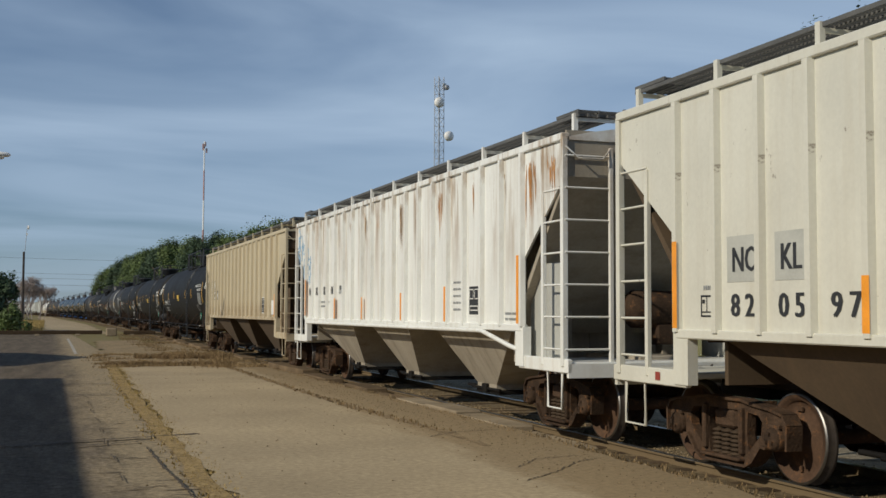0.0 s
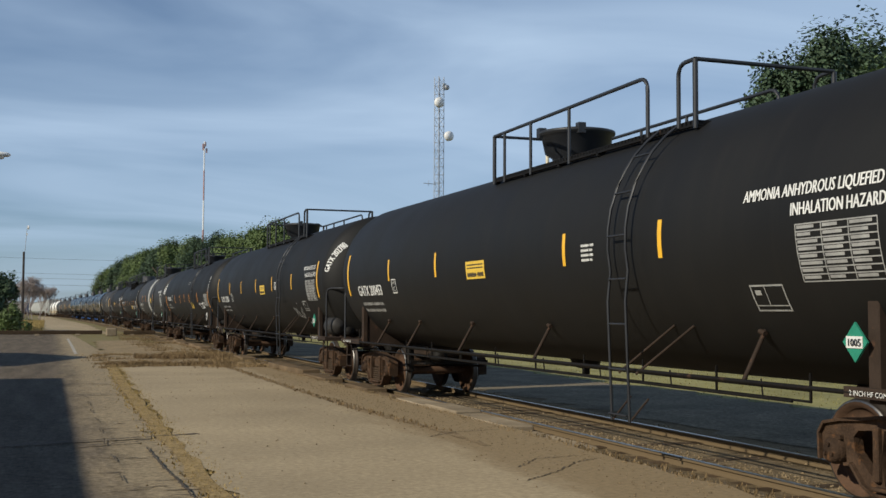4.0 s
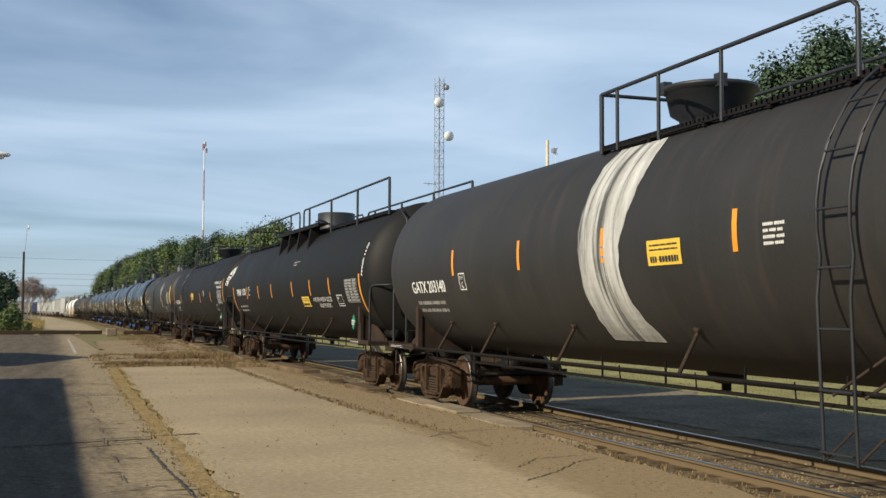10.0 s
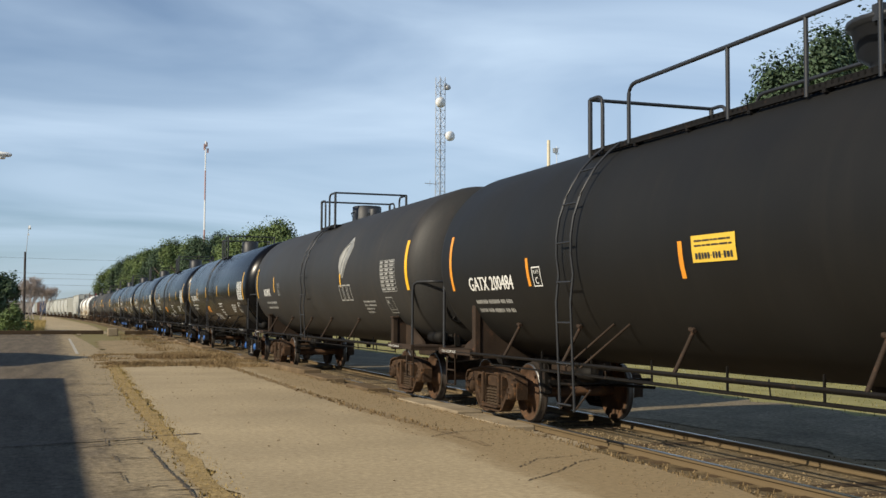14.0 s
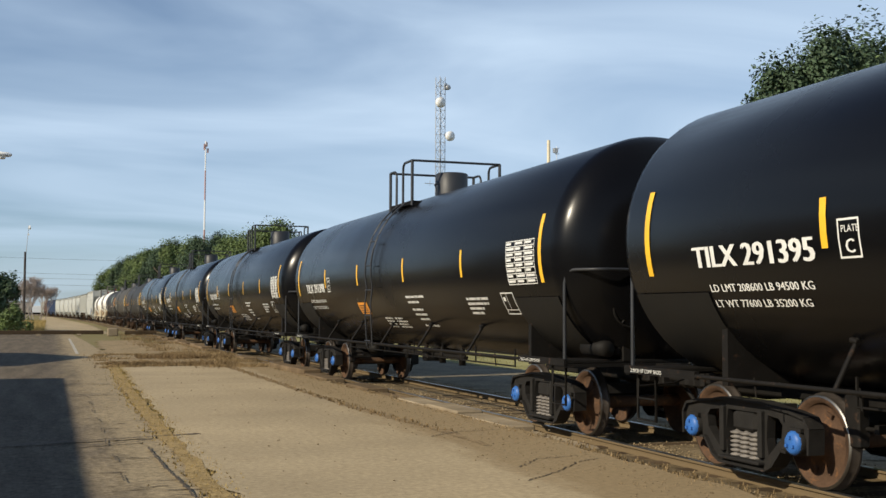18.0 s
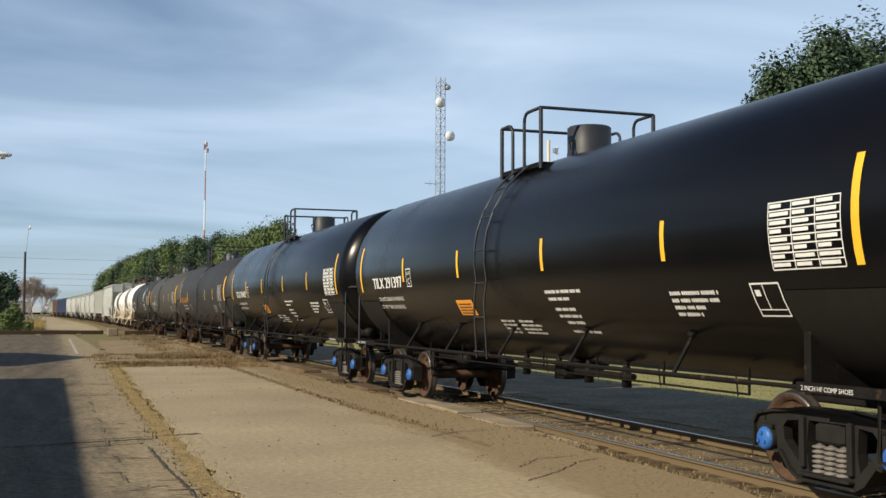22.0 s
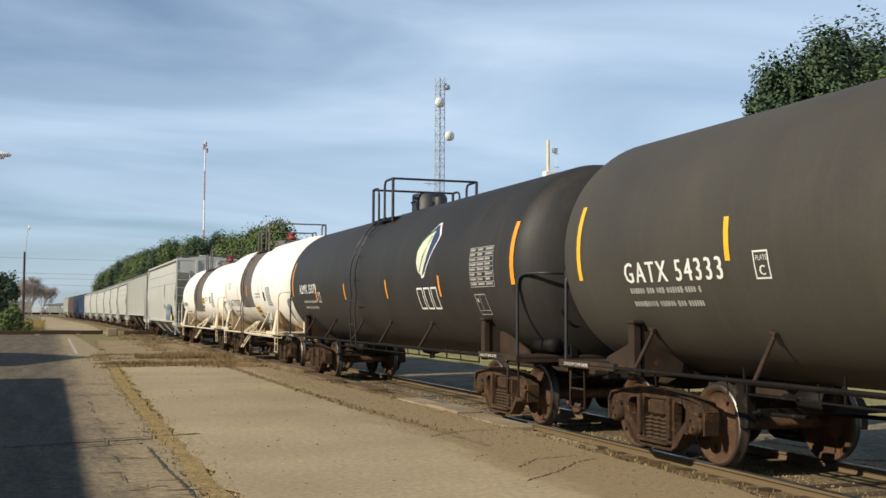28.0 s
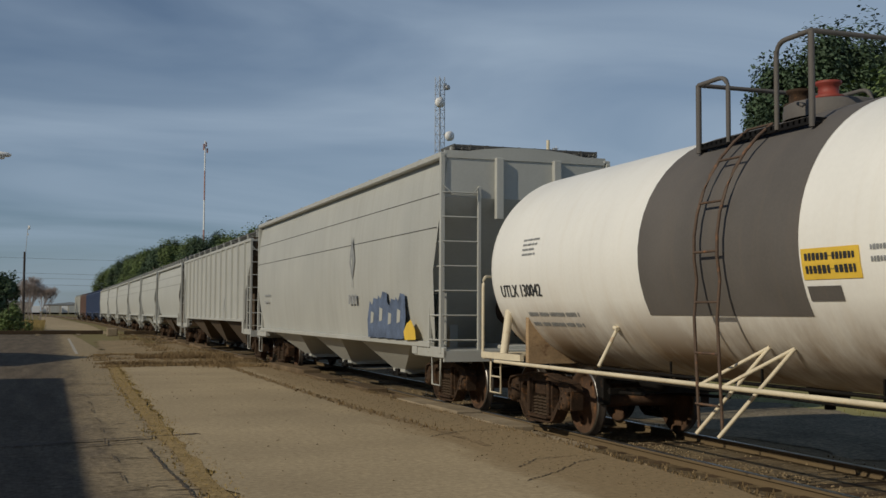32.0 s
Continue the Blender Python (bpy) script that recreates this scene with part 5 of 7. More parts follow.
    if ammonia:
        letters(car, skin, "AMMONIA ANHYDROUS" if mark.endswith("2780") else "AMMONIA ANHYDROUS LIQUEFIED", 6.9 if mark.endswith("2780") else 6.35, 2.76, 0.165, m_stencil, 0.72, bold=0.008)
        letters(car, skin, "INHALATION HAZARD", 7.08, 2.58, 0.165, m_stencil, 0.72, bold=0.008)
    if not ammonia:
        amx = 3.85 if long_walk else 5.25
        letters(car, skin, "ANHYDROUS AMMONIA, LIQUEFIED", amx, 1.93, 0.17, m_stencil, bold=0.006, width=1.95)
        letters(car, skin, "INHALATION HAZARD", amx + 0.52, 1.77, 0.17, m_stencil, bold=0.006, width=1.19)
    frame_mark(car, skin, 6.33 if ppnx else 6.30, 1.80 if ppnx else 1.68, 0.52, 0.28, m_stencil if ppnx else m_stencil_dim)
    if mark.startswith("PPNX"):
        line_block(car, skin, 1.5, 3.06, (0.75, 0.45), 0.035, 0.075, m_stencil_dim, seed + 5)
    else:
        line_block(car, skin, 2.9, 2.55, (0.34, 0.32, 0.34, 0.3), 0.035, 0.06, m_stencil, seed + 5)
    part("notice_panel", bar(Geo(), skin, panel[0], panel[1], *panel_z, 0.008), m_panel, car, "yellow notice panel")
    top_ = panel_z[1] - 0.045
    rr = random.Random(seed)
    for k, (dz, hh) in enumerate(((0.0, 0.022), (0.05, 0.022), (0.13, 0.075))):
        part("notice_line", word_row(Geo(), skin, panel[0] + 0.06, panel[1] - panel[0] - 0.12, top_ - dz - hh, top_ - dz, rr, 0.011), m_stencil_black, car)
    # diamond placard on its holder at the front sill
    g = Geo()
    g.tube([(-1.44, -8.35, 1.05), (-1.44, -8.35, 1.45)], 0.012, 4)
    part("placard_holder", g, m_rail_paint, car)
    z, y = 1.46, -7.85
    g = Geo().add([(x, y + dy, z + dz) for x in (-1.47, -1.45) for dy, dz in ((0, -0.17), (0.15, 0), (0, 0.17), (-0.15, 0))],
                  [(0, 1, 2, 3), (4, 7, 6, 5), (0, 4, 5, 1), (1, 5, 6, 2), (2, 6, 7, 3), (3, 7, 4, 0)])
    leafy = mark.startswith("GATX") or mark.endswith("1170")
    part("placard", g, m_green if leafy else m_stencil, car, "green diamond placard" if leafy else "white diamond placard")
    part("placard_mark", Geo().box(-1.478, -1.472, y - 0.10, y + 0.10, z - 0.05, z + 0.05), m_stencil if leafy else m_stencil_black, car)
    if leafy:
        letters(car, Skin(x=-1.478), "1005", -y - 0.085, z - 0.032, 0.09, m_stencil_black, bold=0.004, width=0.17, name="placard_number")
    if mark.endswith("2780"):
        part("air_reservoir", Geo().lathe([(-0.44, 0.0), (-0.41, 0.17), (-0.34, 0.23), (0.34, 0.23), (0.41, 0.17), (0.44, 0.0)], "y", (-1.12, -8.75, 1.34), 20), m_grime, car, "dark air reservoir drum")
    # writing on the front head
    letters_head(car, mark[:4], -0.35, 3.22, half)
    shoe_note(car, 20.08)
    return car


def note_words(text, size):
    """Each word of a line with its start along the line."""
    if text not in MADE:
        words = text.split()
        MADE[text] = [(w, max(p[0] for p in glyphs(" ".join(words[:k + 1]), size)[0]) - max(p[0] for p in glyphs(w, size)[0])) for k, w in enumerate(words)]
    return MADE[text]


def shoe_note(car, pitch):
    for a in (-(pitch / 2 - 0.95), pitch / 2 - 2.2):
        for word, dx in note_words("2 INCH HF COMP SHOES", 0.062):
            letters(car, Skin(x=-1.525), word, a + dx, 1.02, 0.062, m_stencil, 1.0, name="sill_note")


CARS = []
GAS = [
    (57.9, "GATX 200453", m_black, (-5.5, -2.7, 2.4, 4.8), 1, (-1.2, -0.4), False, False, "matt black pressure tank car with yellow notice and white stencils", True, ()),
    (78.05, "GATX 202780", m_black, (-5.66, -3.09, -0.23, 2.51, 5.34), 2, (0.54, 1.32), False, False, "matt black pressure tank car with chalk scrawl and yellow strips", True, ()),
    (98.38, "PPNX 1285", m_black, (-4.18, -1.86, -0.02, 1.97, 5.0), 3, (2.3, 3.15), True, False, "matt black pressure tank car with orange strips", False, ("LD LMT 163000 LBS 73950 KGS", "LT WT 100000 LBS 45350 KGS   11-99 NEW")),
    (118.3, "GATX 203140", m_grime, (-5.6, -2.87, -0.32, 2.44), 4, (0.75, 1.45), True, False, "worn black tank car with a white smear down its side", True, ()),
    (138.35, "PPNX 1170", m_black, (-5.83, -3.71, -1.51, 1.50, 3.71, 5.77), 5, (2.55, 3.4), True, True, "matt black tank car with a long railed walkway", False, ()),
    (158.35, "GATX 200484", m_black, (-5.5, -1.47, 1.79, 5.14), 6, (-1.24, -0.45), True, False, "matt black pressure tank car with green placard", True, ())]
gas = []
for u, mark, m, strips_, seed_, panel_, orange_, long_, label_, ammonia_, limits_ in GAS:
    gas.append(gas_car(u, mark, m, strips_, seed_, panel_, orange_, long_, True, label_, ammonia_, limits_, flip=mark.endswith("0484"), rear=0.95 if mark.endswith("1285") else 1.4, bowl=0.48 if mark.endswith("1285") else 0.56, panel_z=(1.80, 2.08) if mark.startswith("PPNX") else (2.22, 2.50)))
    CARS.append((gas[-1], u))
g2, g4 = gas[1], gas[3]
gskin = Skin(1.56, 2.53, shift=0.05)
# white smear on the fourth gas car
g = Geo()
rings = []
r = random.Random(3)
for k in range(25):
    b = 4.0 - 2.8 * k / 24
    rings.append([gskin.at(-0.95 + (1.15 + 0.15 * math.sin(k * 0.3)) * j / 6 + r.uniform(-0.03, 0.03) * (j in (0, 6)), b, 0.005) for j in range(7)])
g.loft(rings, closed=False)
part("smear", g, m_patch, g4, "chalky white smear of spilled paint")
# chalk scrawl on the second gas car
g = Geo()
SCRAWL = ((5.13, 1.78), (5.20, 1.48), (5.30, 1.74), (5.40, 1.46), (5.50, 1.76)), ((5.62, 1.66), (5.64, 1.44)), ((5.75, 1.50), (5.84, 1.92), (5.86, 1.44)), ((5.93, 1.56), (6.04, 1.66), (5.97, 1.42), (6.10, 1.46)), ((6.16, 1.72), (6.22, 1.52), (6.32, 1.78), (6.26, 1.24), (6.12, 1.18))
for stroke in SCRAWL:
    g.tube([gskin.at(4.92 + (a - 5.13) * 0.82, b, 0.004) for a, b in stroke], 0.007, 4)
part("scrawl", g, m_stencil_dim, g2, "faint chalk scrawl")


# general-purpose tank cars: glossy or worn, short walkway round one manway
def oil_car(u, mark, m_tank, pitch, strips, seed, age="old", R=1.60, zc=2.54, label="", m_s=None, m_text=None, gloss=False, lad=0.5, logo=False, limits=(), panel=None, small=None):
    half = pitch / 2 - 1.05
    m_s, m_text = m_s or m_yellow_strip, m_text or m_stencil
    car = tank_car(u, "oil", label, m_tank, m_dark if gloss else m_frame_brown, half, R, zc, 0.66, pitch / 2 - 2.45, pitch, age)
    skin = Skin(R, zc, half=half, shift=0.0 if gloss else 0.1)
    top_gear(car, 1.37, -0.15, 0.92, R, zc, m_rail_paint, [("drum", 0.15, 0.34, 0.42)] if gloss else [("drum", 0.25, 0.38, 0.32), ("drum", -0.45, 0.16, 0.2)], 0.62, 0.96, 0.72, 0.10, posts=1)
    side_ladder(car, skin, lad, "oil", m_rail_paint, 1.0)
    strip_mark(car, skin, -half + (0.42 if gloss else 0.24), 2.10, 3.05, 0.10, m_s)
    strip_mark(car, skin, half - (0.32 if gloss else 0.05), 2.10, 3.05, 0.10, m_s)
    for a in strips:
        strip_mark(car, skin, a, *(small[6] if small else (2.26, 2.70)), 0.085, m_s)
    if small:
        letters(car, skin, mark, small[0], small[1], 0.34, m_text, bold=0.012, spacing=1.28, width=small[2])
        frame_mark(car, skin, small[3], small[4], 0.24, small[5], m_stencil, "C")
    else:
        letters(car, skin, mark, -6.78 * half / 8.1, 2.16, 0.31, m_text, 1.18, bold=0.014)
        frame_mark(car, skin, -4.52 * half / 8.1, 2.16, 0.27, 0.34, m_stencil if gloss else m_stencil_dim, "C")
    for k, text in enumerate(limits):
        letters(car, skin, text, -6.6 * half / 8.1, 1.90 - 0.17 * k, 0.115, m_stencil, 1.15, bold=0.004)
    if not limits:
        line_block(car, skin, -6.6 * half / 8.1, 1.98, (1.5, 1.45), 0.075, 0.16, m_stencil if gloss else m_stencil_dim, seed)
    table_block(car, skin, half - 1.5 if gloss else half - 1.75, 2.72, 1.0, 0.62, m_stencil if gloss else m_stencil_dim)
    frame_mark(car, skin, half - (1.95 if gloss else 1.7), 1.62, 0.46, 0.36, m_stencil if gloss else m_stencil_dim)
    if mark != "ADMX 25079":
        line_block(car, skin, half - 3.45, 1.92, (0.95, 0.9, 0.62, 0.5), 0.05, 0.085, m_stencil if gloss else m_stencil_dim, seed + 1)
    if gloss:
        part("notice_panel", bar(Geo(), skin, -2.15, -1.42, 1.60, 1.88, 0.008), m_orange, car, "orange notice panel")
        rr = random.Random(seed)
        for k in range(4):
            part("notice_line", word_row(Geo(), skin, -2.08, 0.58, 1.79 - 0.055 * k, 1.82 - 0.055 * k, rr, 0.011), m_stencil_black, car)
        for k, (a, w) in enumerate(((1.46, 1.06), (1.5, 0.64), (1.58, 0.60), (1.60, 0.66), (1.72, 0.50), (1.70, 0.80))):
            line_block(car, skin, a, 1.99 - 0.105 * k - (0.05 if k > 1 else 0) - (0.05 if k > 4 else 0), (w,), 0.05, 0.1, m_stencil, seed + 2 + k)
        line_block(car, skin, -0.62, 1.52, (0.52, 0.5, 0.5, 0.48), 0.045, 0.075, m_stencil, seed + 3)
        line_block(car, skin, 0.06, 1.52, (0.5, 0.72, 0.6, 0.7), 0.045, 0.075, m_stencil, seed + 4)
    if gloss:
        letters_head(car, mark[:4], -0.35, 3.25, half, R=R, zc=zc)
    shoe_note(car, pitch)
    return car, skin


OIL_STRIPS = (-4.7, -1.75, 1.55, 4.7)
for u, mark in ((195.75, "TILX 291395"), (214.1, "TILX 291398"), (232.4, "TILX 291390"), (250.7, "TILX 291397"), (268.45, "TILX 291402")):
    car, _ = oil_car(u, mark, m_gloss, 18.3, OIL_STRIPS, int(u), "new", gloss=True, limits=("LD LMT 208600 LB 94500 KG", "LT WT 77600 LB 35200 KG"), label="glossy black oil tank car with yellow strips and blue bearing caps")
    CARS.append((car, u))
a0, askin = oil_car(177.5, "ADMX", m_grime, 18.2, (-5.0, 3.0), 61, label="worn black tank car with a pale leaf emblem", R=1.57, zc=2.56)
CARS.append((a0, 177.5))
u1, _ = oil_car(286.5, "UTLX 66367", m_grime, 17.4, lad=-0.35, strips=(-4.18, -0.19, 2.05, 4.48), seed=62, small=(-6.95, 2.1, 2.6, -3.7, 1.75, 0.26, (2.16, 2.61)), label="worn black tank car with orange lettering", m_text=m_orange, R=1.53, zc=2.47)
letters_head(u1, "UTLX", -0.35, 3.0, 7.65, R=1.53, zc=2.47, m=m_orange)
CARS.append((u1, 286.5))
gx, _ = oil_car(304.15, "GATX 54333", m_dusty, 17.5, (-4.2, -1.6, 1.4, 4.2), 63, small=(-6.33, 2.04, 2.01, -3.78, 2.02, 0.28, (2.22, 2.66)), label="dusty brown-black tank car with yellow strips", R=1.53, zc=2.47)
CARS.append((gx, 304.15))
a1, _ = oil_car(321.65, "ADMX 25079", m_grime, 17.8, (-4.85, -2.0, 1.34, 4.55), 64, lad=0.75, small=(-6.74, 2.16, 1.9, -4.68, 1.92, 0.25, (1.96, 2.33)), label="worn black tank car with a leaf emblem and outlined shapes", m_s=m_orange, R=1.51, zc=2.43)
CARS.append((a1, 321.65))


def emblem(car, skin, a, b, size, m1, m2, m_line_):
    """A leaning diamond with a pale leaf in it, and outlined block shapes below: plain shapes only."""
    def shape(name, pts, lift, m, label=""):
        # rings from the middle out, so that the shape follows the shell
        mid = (sum(p[0] for p in pts) / len(pts), sum(p[1] for p in pts) / len(pts))
        edge = [(p[0] + (q_[0] - p[0]) * k / 4, p[1] + (q_[1] - p[1]) * k / 4) for p, q_ in zip(pts, pts[1:] + pts[:1]) for k in range(4)]
        g = Geo().loft([[skin.at(a + (mid[0] + (x - mid[0]) * r_) * size, b + (mid[1] + (y - mid[1]) * r_) * size, lift) for x, y in edge] for r_ in (0.02, 0.25, 0.5, 0.75, 1.0)])
        part(name, g, m, car, label)
    quad = [(0.66, 1.0), (1.0, 0.70), (0.40, 0.0), (0.0, 0.52)]

    def rounded(k, cut):
        """The leaning diamond shrunk about its middle, with its corners cut."""
        mid = (0.515, 0.555)
        q_ = [(mid[0] + (x - mid[0]) * k, mid[1] + (y - mid[1]) * k) for x, y in quad]
        out_ = []
        for n_, (x, y) in enumerate(q_):
            for ox, oy in (q_[n_ - 1], q_[(n_ + 1) % 4]):
                out_.append((x + (ox - x) * cut, y + (oy - y) * cut))
        return out_
    shape("emblem_border", rounded(1.0, 0.10), 0.005, m_line_, "pale emblem outline")
    shape("emblem_field", rounded(0.88, 0.10), 0.012, m1)
    shape("emblem_leaf", [(0.07, 0.50), (0.22, 0.66), (0.42, 0.76), (0.66, 0.82), (0.64, 0.58), (0.56, 0.34), (0.40, 0.09), (0.20, 0.17), (0.09, 0.32)], 0.019, m2, "pale leaf shape")
    for vein in (((0.30, 0.16), (0.40, 0.40), (0.60, 0.72)), ((0.07, 0.50), (0.22, 0.66), (0.42, 0.76), (0.66, 0.82))):
        part("emblem_vein", Geo().tube([skin.at(a + x * size, b + y * size, 0.024) for x, y in vein], 0.014, 4), m_green if m1 is m_logo_blue else m_stencil_grey, car)
    g = Geo()
    for x in (0.02, 0.36, 0.70):
        for a0_, a1_, b0_, b1_ in ((x, x + 0.28, -0.12, -0.09), (x, x + 0.28, -0.45, -0.42), (x, x + 0.03, -0.45, -0.09), (x + 0.25, x + 0.28, -0.45, -0.09)):
            bar(g, skin, a + a0_ * size, a + a1_ * size, b + b0_ * size, b + b1_ * size)
    part("emblem_block", g, m_line_, car)


emblem(a0, Skin(1.57, 2.56, shift=0.1), 2.8, 2.40, 1.05, m_stencil_grey, m_stencil_dim, m_stencil_dim)
emblem(a1, Skin(1.51, 2.43, shift=0.1), 3.26, 2.24, 1.15, m_logo_blue, m_logo_green, m_stencil)


# white tank cars with a dark band amidships and cream running gear
def white_car(u, mark, pitch, R, zc, band, seed, label, orange=False, gear=0.0, number=""):
    half = pitch / 2 - 1.1
    car = tank_car(u, "white", label, m_white_tank, m_cream, half, R, zc, 0.62, 4.5 if orange else 5.1, pitch)
    skin = Skin(R, zc, half=half, head=0.62)
    top_gear(car, 0.68 + gear, -1.3 + gear, 0.1 + gear, R, zc, m_band, [("drum", -0.1, 0.50, 0.10)], 0.55, 0.96, 0.68, 0.16, posts=1)
    zt = zc + R
    for y, m in ((0.15 + gear, m_rusty), (-0.35 + gear, m_red)):
        part("valve", Geo().lathe([(zt + 0.1, 0.0), (zt + 0.1, 0.13), (zt + 0.16, 0.12), (zt + 0.18, 0.17), (zt + 0.21, 0.17), (zt + 0.23, 0.11), (zt + 0.32, 0.11), (zt + 0.34, 0.14), (zt + 0.37, 0.14), (zt + 0.39, 0.0)], "z", (0, y, 0), 16), m, car,
             "red valve" if m is m_red else "rusty valve")
    g = Geo()
    rings = []
    for k in range(31):
        t = radians(-28 + (180 + 56) * k / 30)
        rings.append([(-(R + 0.006) * math.cos(t), y, zc + (R + 0.006) * math.sin(t)) for y in (band[1], band[0])])
    g.loft(rings, closed=False, smooth=True)
    part("dark_band", g, m_band, car, "grey-brown protective band round the tank")
    yl = 0.35 if orange else -0.05
    side_ladder(car, skin, yl, "white", m_rusty_pipe, 0.5)
    for dy in (-0.2, 0.2):
        part("ladder_brace", once(("ladder_brace", round(R, 2), dy), lambda q: (q.tube([(-1.55, dy, 0.46), (-1.08, dy - 0.6, 1.36)], 0.022, 5), q.tube([(-1.5, dy, 0.96), (-1.08, dy - 0.6, 1.36)], 0.02, 5)), m_cream), m_cream, car, at=pose(0, yl, 0))
    for s_ in (-1, 1):
        part("saddle_post", once(("saddle_post", round(half, 2)), lambda q: q.tube([(-1.42, 0, 1.06), (-1.28, 0.12, 1.72)], 0.065, 8), m_cream), m_cream, car, at=pose(0, s_ * (half - 0.35), 0))
    if orange:
        letters(car, skin, mark, -4.0, 1.85, 0.38, m_stencil_black, bold=0.008, width=2.14, spacing=1.25)
    else:
        letters(car, skin, mark, -half + 0.25, 1.92, 0.26, m_stencil_black, 0.95, bold=0.012)
    line_block(car, skin, -half + (1.4 if orange else 1.0), 1.68, (1.6, 1.6), 0.07, 0.16, m_stencil_grey, seed)
    line_block(car, skin, -half + 1.1, 2.75, (0.55, 0.5, 0.4, 0.45), 0.035, 0.07, m_stencil_grey, seed + 1)
    table_block(car, skin, half - 1.7, 2.45, 0.7, 0.6, m_stencil_grey)
    line_block(car, skin, half - 3.6, 2.28, (0.9, 0.85), 0.05, 0.1, m_stencil_grey, seed + 2)
    pz = 1.56 if orange else 2.0
    part("notice_panel", bar(Geo(), skin, -band[0] + 0.03, -band[0] + 0.80, pz, pz + 0.28, 0.008), m_panel, car, "yellow notice panel")
    rr = random.Random(seed)
    for k in range(2):
        part("notice_line", word_row(Geo(), skin, -band[0] + 0.08, 0.66, pz + 0.17 - 0.12 * k, pz + 0.24 - 0.11 * k, rr, 0.011), m_stencil_black, car)
    part("data_plate", bar(Geo(), skin, -band[0] + 0.05, -band[0] + 0.5, pz - 0.2, pz - 0.06, 0.008), m_band, car)
    part("data_plate", bar(Geo(), skin, half - 2.2, half - 1.95, 2.02, 2.3, 0.008), m_stencil_black, car)
    if orange:
        part("reflective_strip", bar(Geo(), skin, -0.12, 0.0, 2.19, 2.56, 0.014), m_orange, car)
        strip_mark(car, skin, -4.74, 1.86, 2.72, 0.09, m_orange)
        strip_mark(car, skin, -2.03, 2.12, 2.57, 0.10, m_orange)
        frame_mark(car, skin, -1.53, 1.83, 0.27, 0.25, m_stencil_grey, "C")
        for a, b0_, b1_ in ((2.2, 2.2, 2.6), (2.9, 1.95, 2.85)):
            strip_mark(car, skin, a, b0_, b1_, 0.035, m_stencil_grey, "faded_strip")
    # diamond placards: on the side by the front saddle, and on the front end
    def diamond(q, h, x):
        q.add([(x + d, a, b) for d in (-0.012, 0.012) for a, b in ((0, -h), (h, 0), (0, h), (-h, 0))],
              [(0, 1, 2, 3), (4, 7, 6, 5), (0, 4, 5, 1), (1, 5, 6, 2), (2, 6, 7, 3), (3, 7, 4, 0)])
    y = -half + 0.6
    for at in (pose(-1.49, y, 1.43), pose(0.2, -pitch / 2 + 0.62, 1.40, 0, 0, 90)):
        part("placard", once("placard_diamond", lambda q: diamond(q, 0.22, 0.0), m_stencil), m_stencil, car, "white diamond placard in a frame", at=at)
        g = Geo()
        for a0_, b0_, a1_, b1_ in ((0, -0.19, 0.19, 0), (0.19, 0, 0, 0.19), (0, 0.19, -0.19, 0), (-0.19, 0, 0, -0.19)):
            g.tube([(-0.016, a0_, b0_), (-0.016, a1_, b1_)], 0.006, 4)
        g.add([(-0.015, a, b) for a, b in ((-0.10, -0.075), (0.10, -0.075), (0, -0.17))], [(0, 1, 2)])
        part("placard_mark", g, m_stencil_black, car, at=at)
        part("placard_holder", once("placard_pole", lambda q: q.tube([(0.02, 0, -0.40), (0.02, 0, -0.1)], 0.018, 5), m_cream), m_cream, car, at=at)
    letters(car, Skin(x=-1.51), number, -y - 0.13, 1.385, 0.135, m_stencil_black, bold=0.006, width=0.25, name="placard_number")
    letters_head(car, mark[:4], 0.0, zc + 0.75, half, 0.24, R, zc, 0.62, m_stencil_black)
    return car


w1 = white_car(336.95, "ACFX 95702", 12.4, 1.48, 2.53, (-0.9, 1.36), 71, "white tank car with a grey-brown band and orange strips", True, number="1789")
w2 = white_car(350.3, "UTLX 130042", 14.1, 1.46, 2.36, (-1.42, 1.5), 75, "stained white tank car with a grey-brown band", gear=0.3, number="1789")
CARS += [(w1, 336.95), (w2, 350.3)]


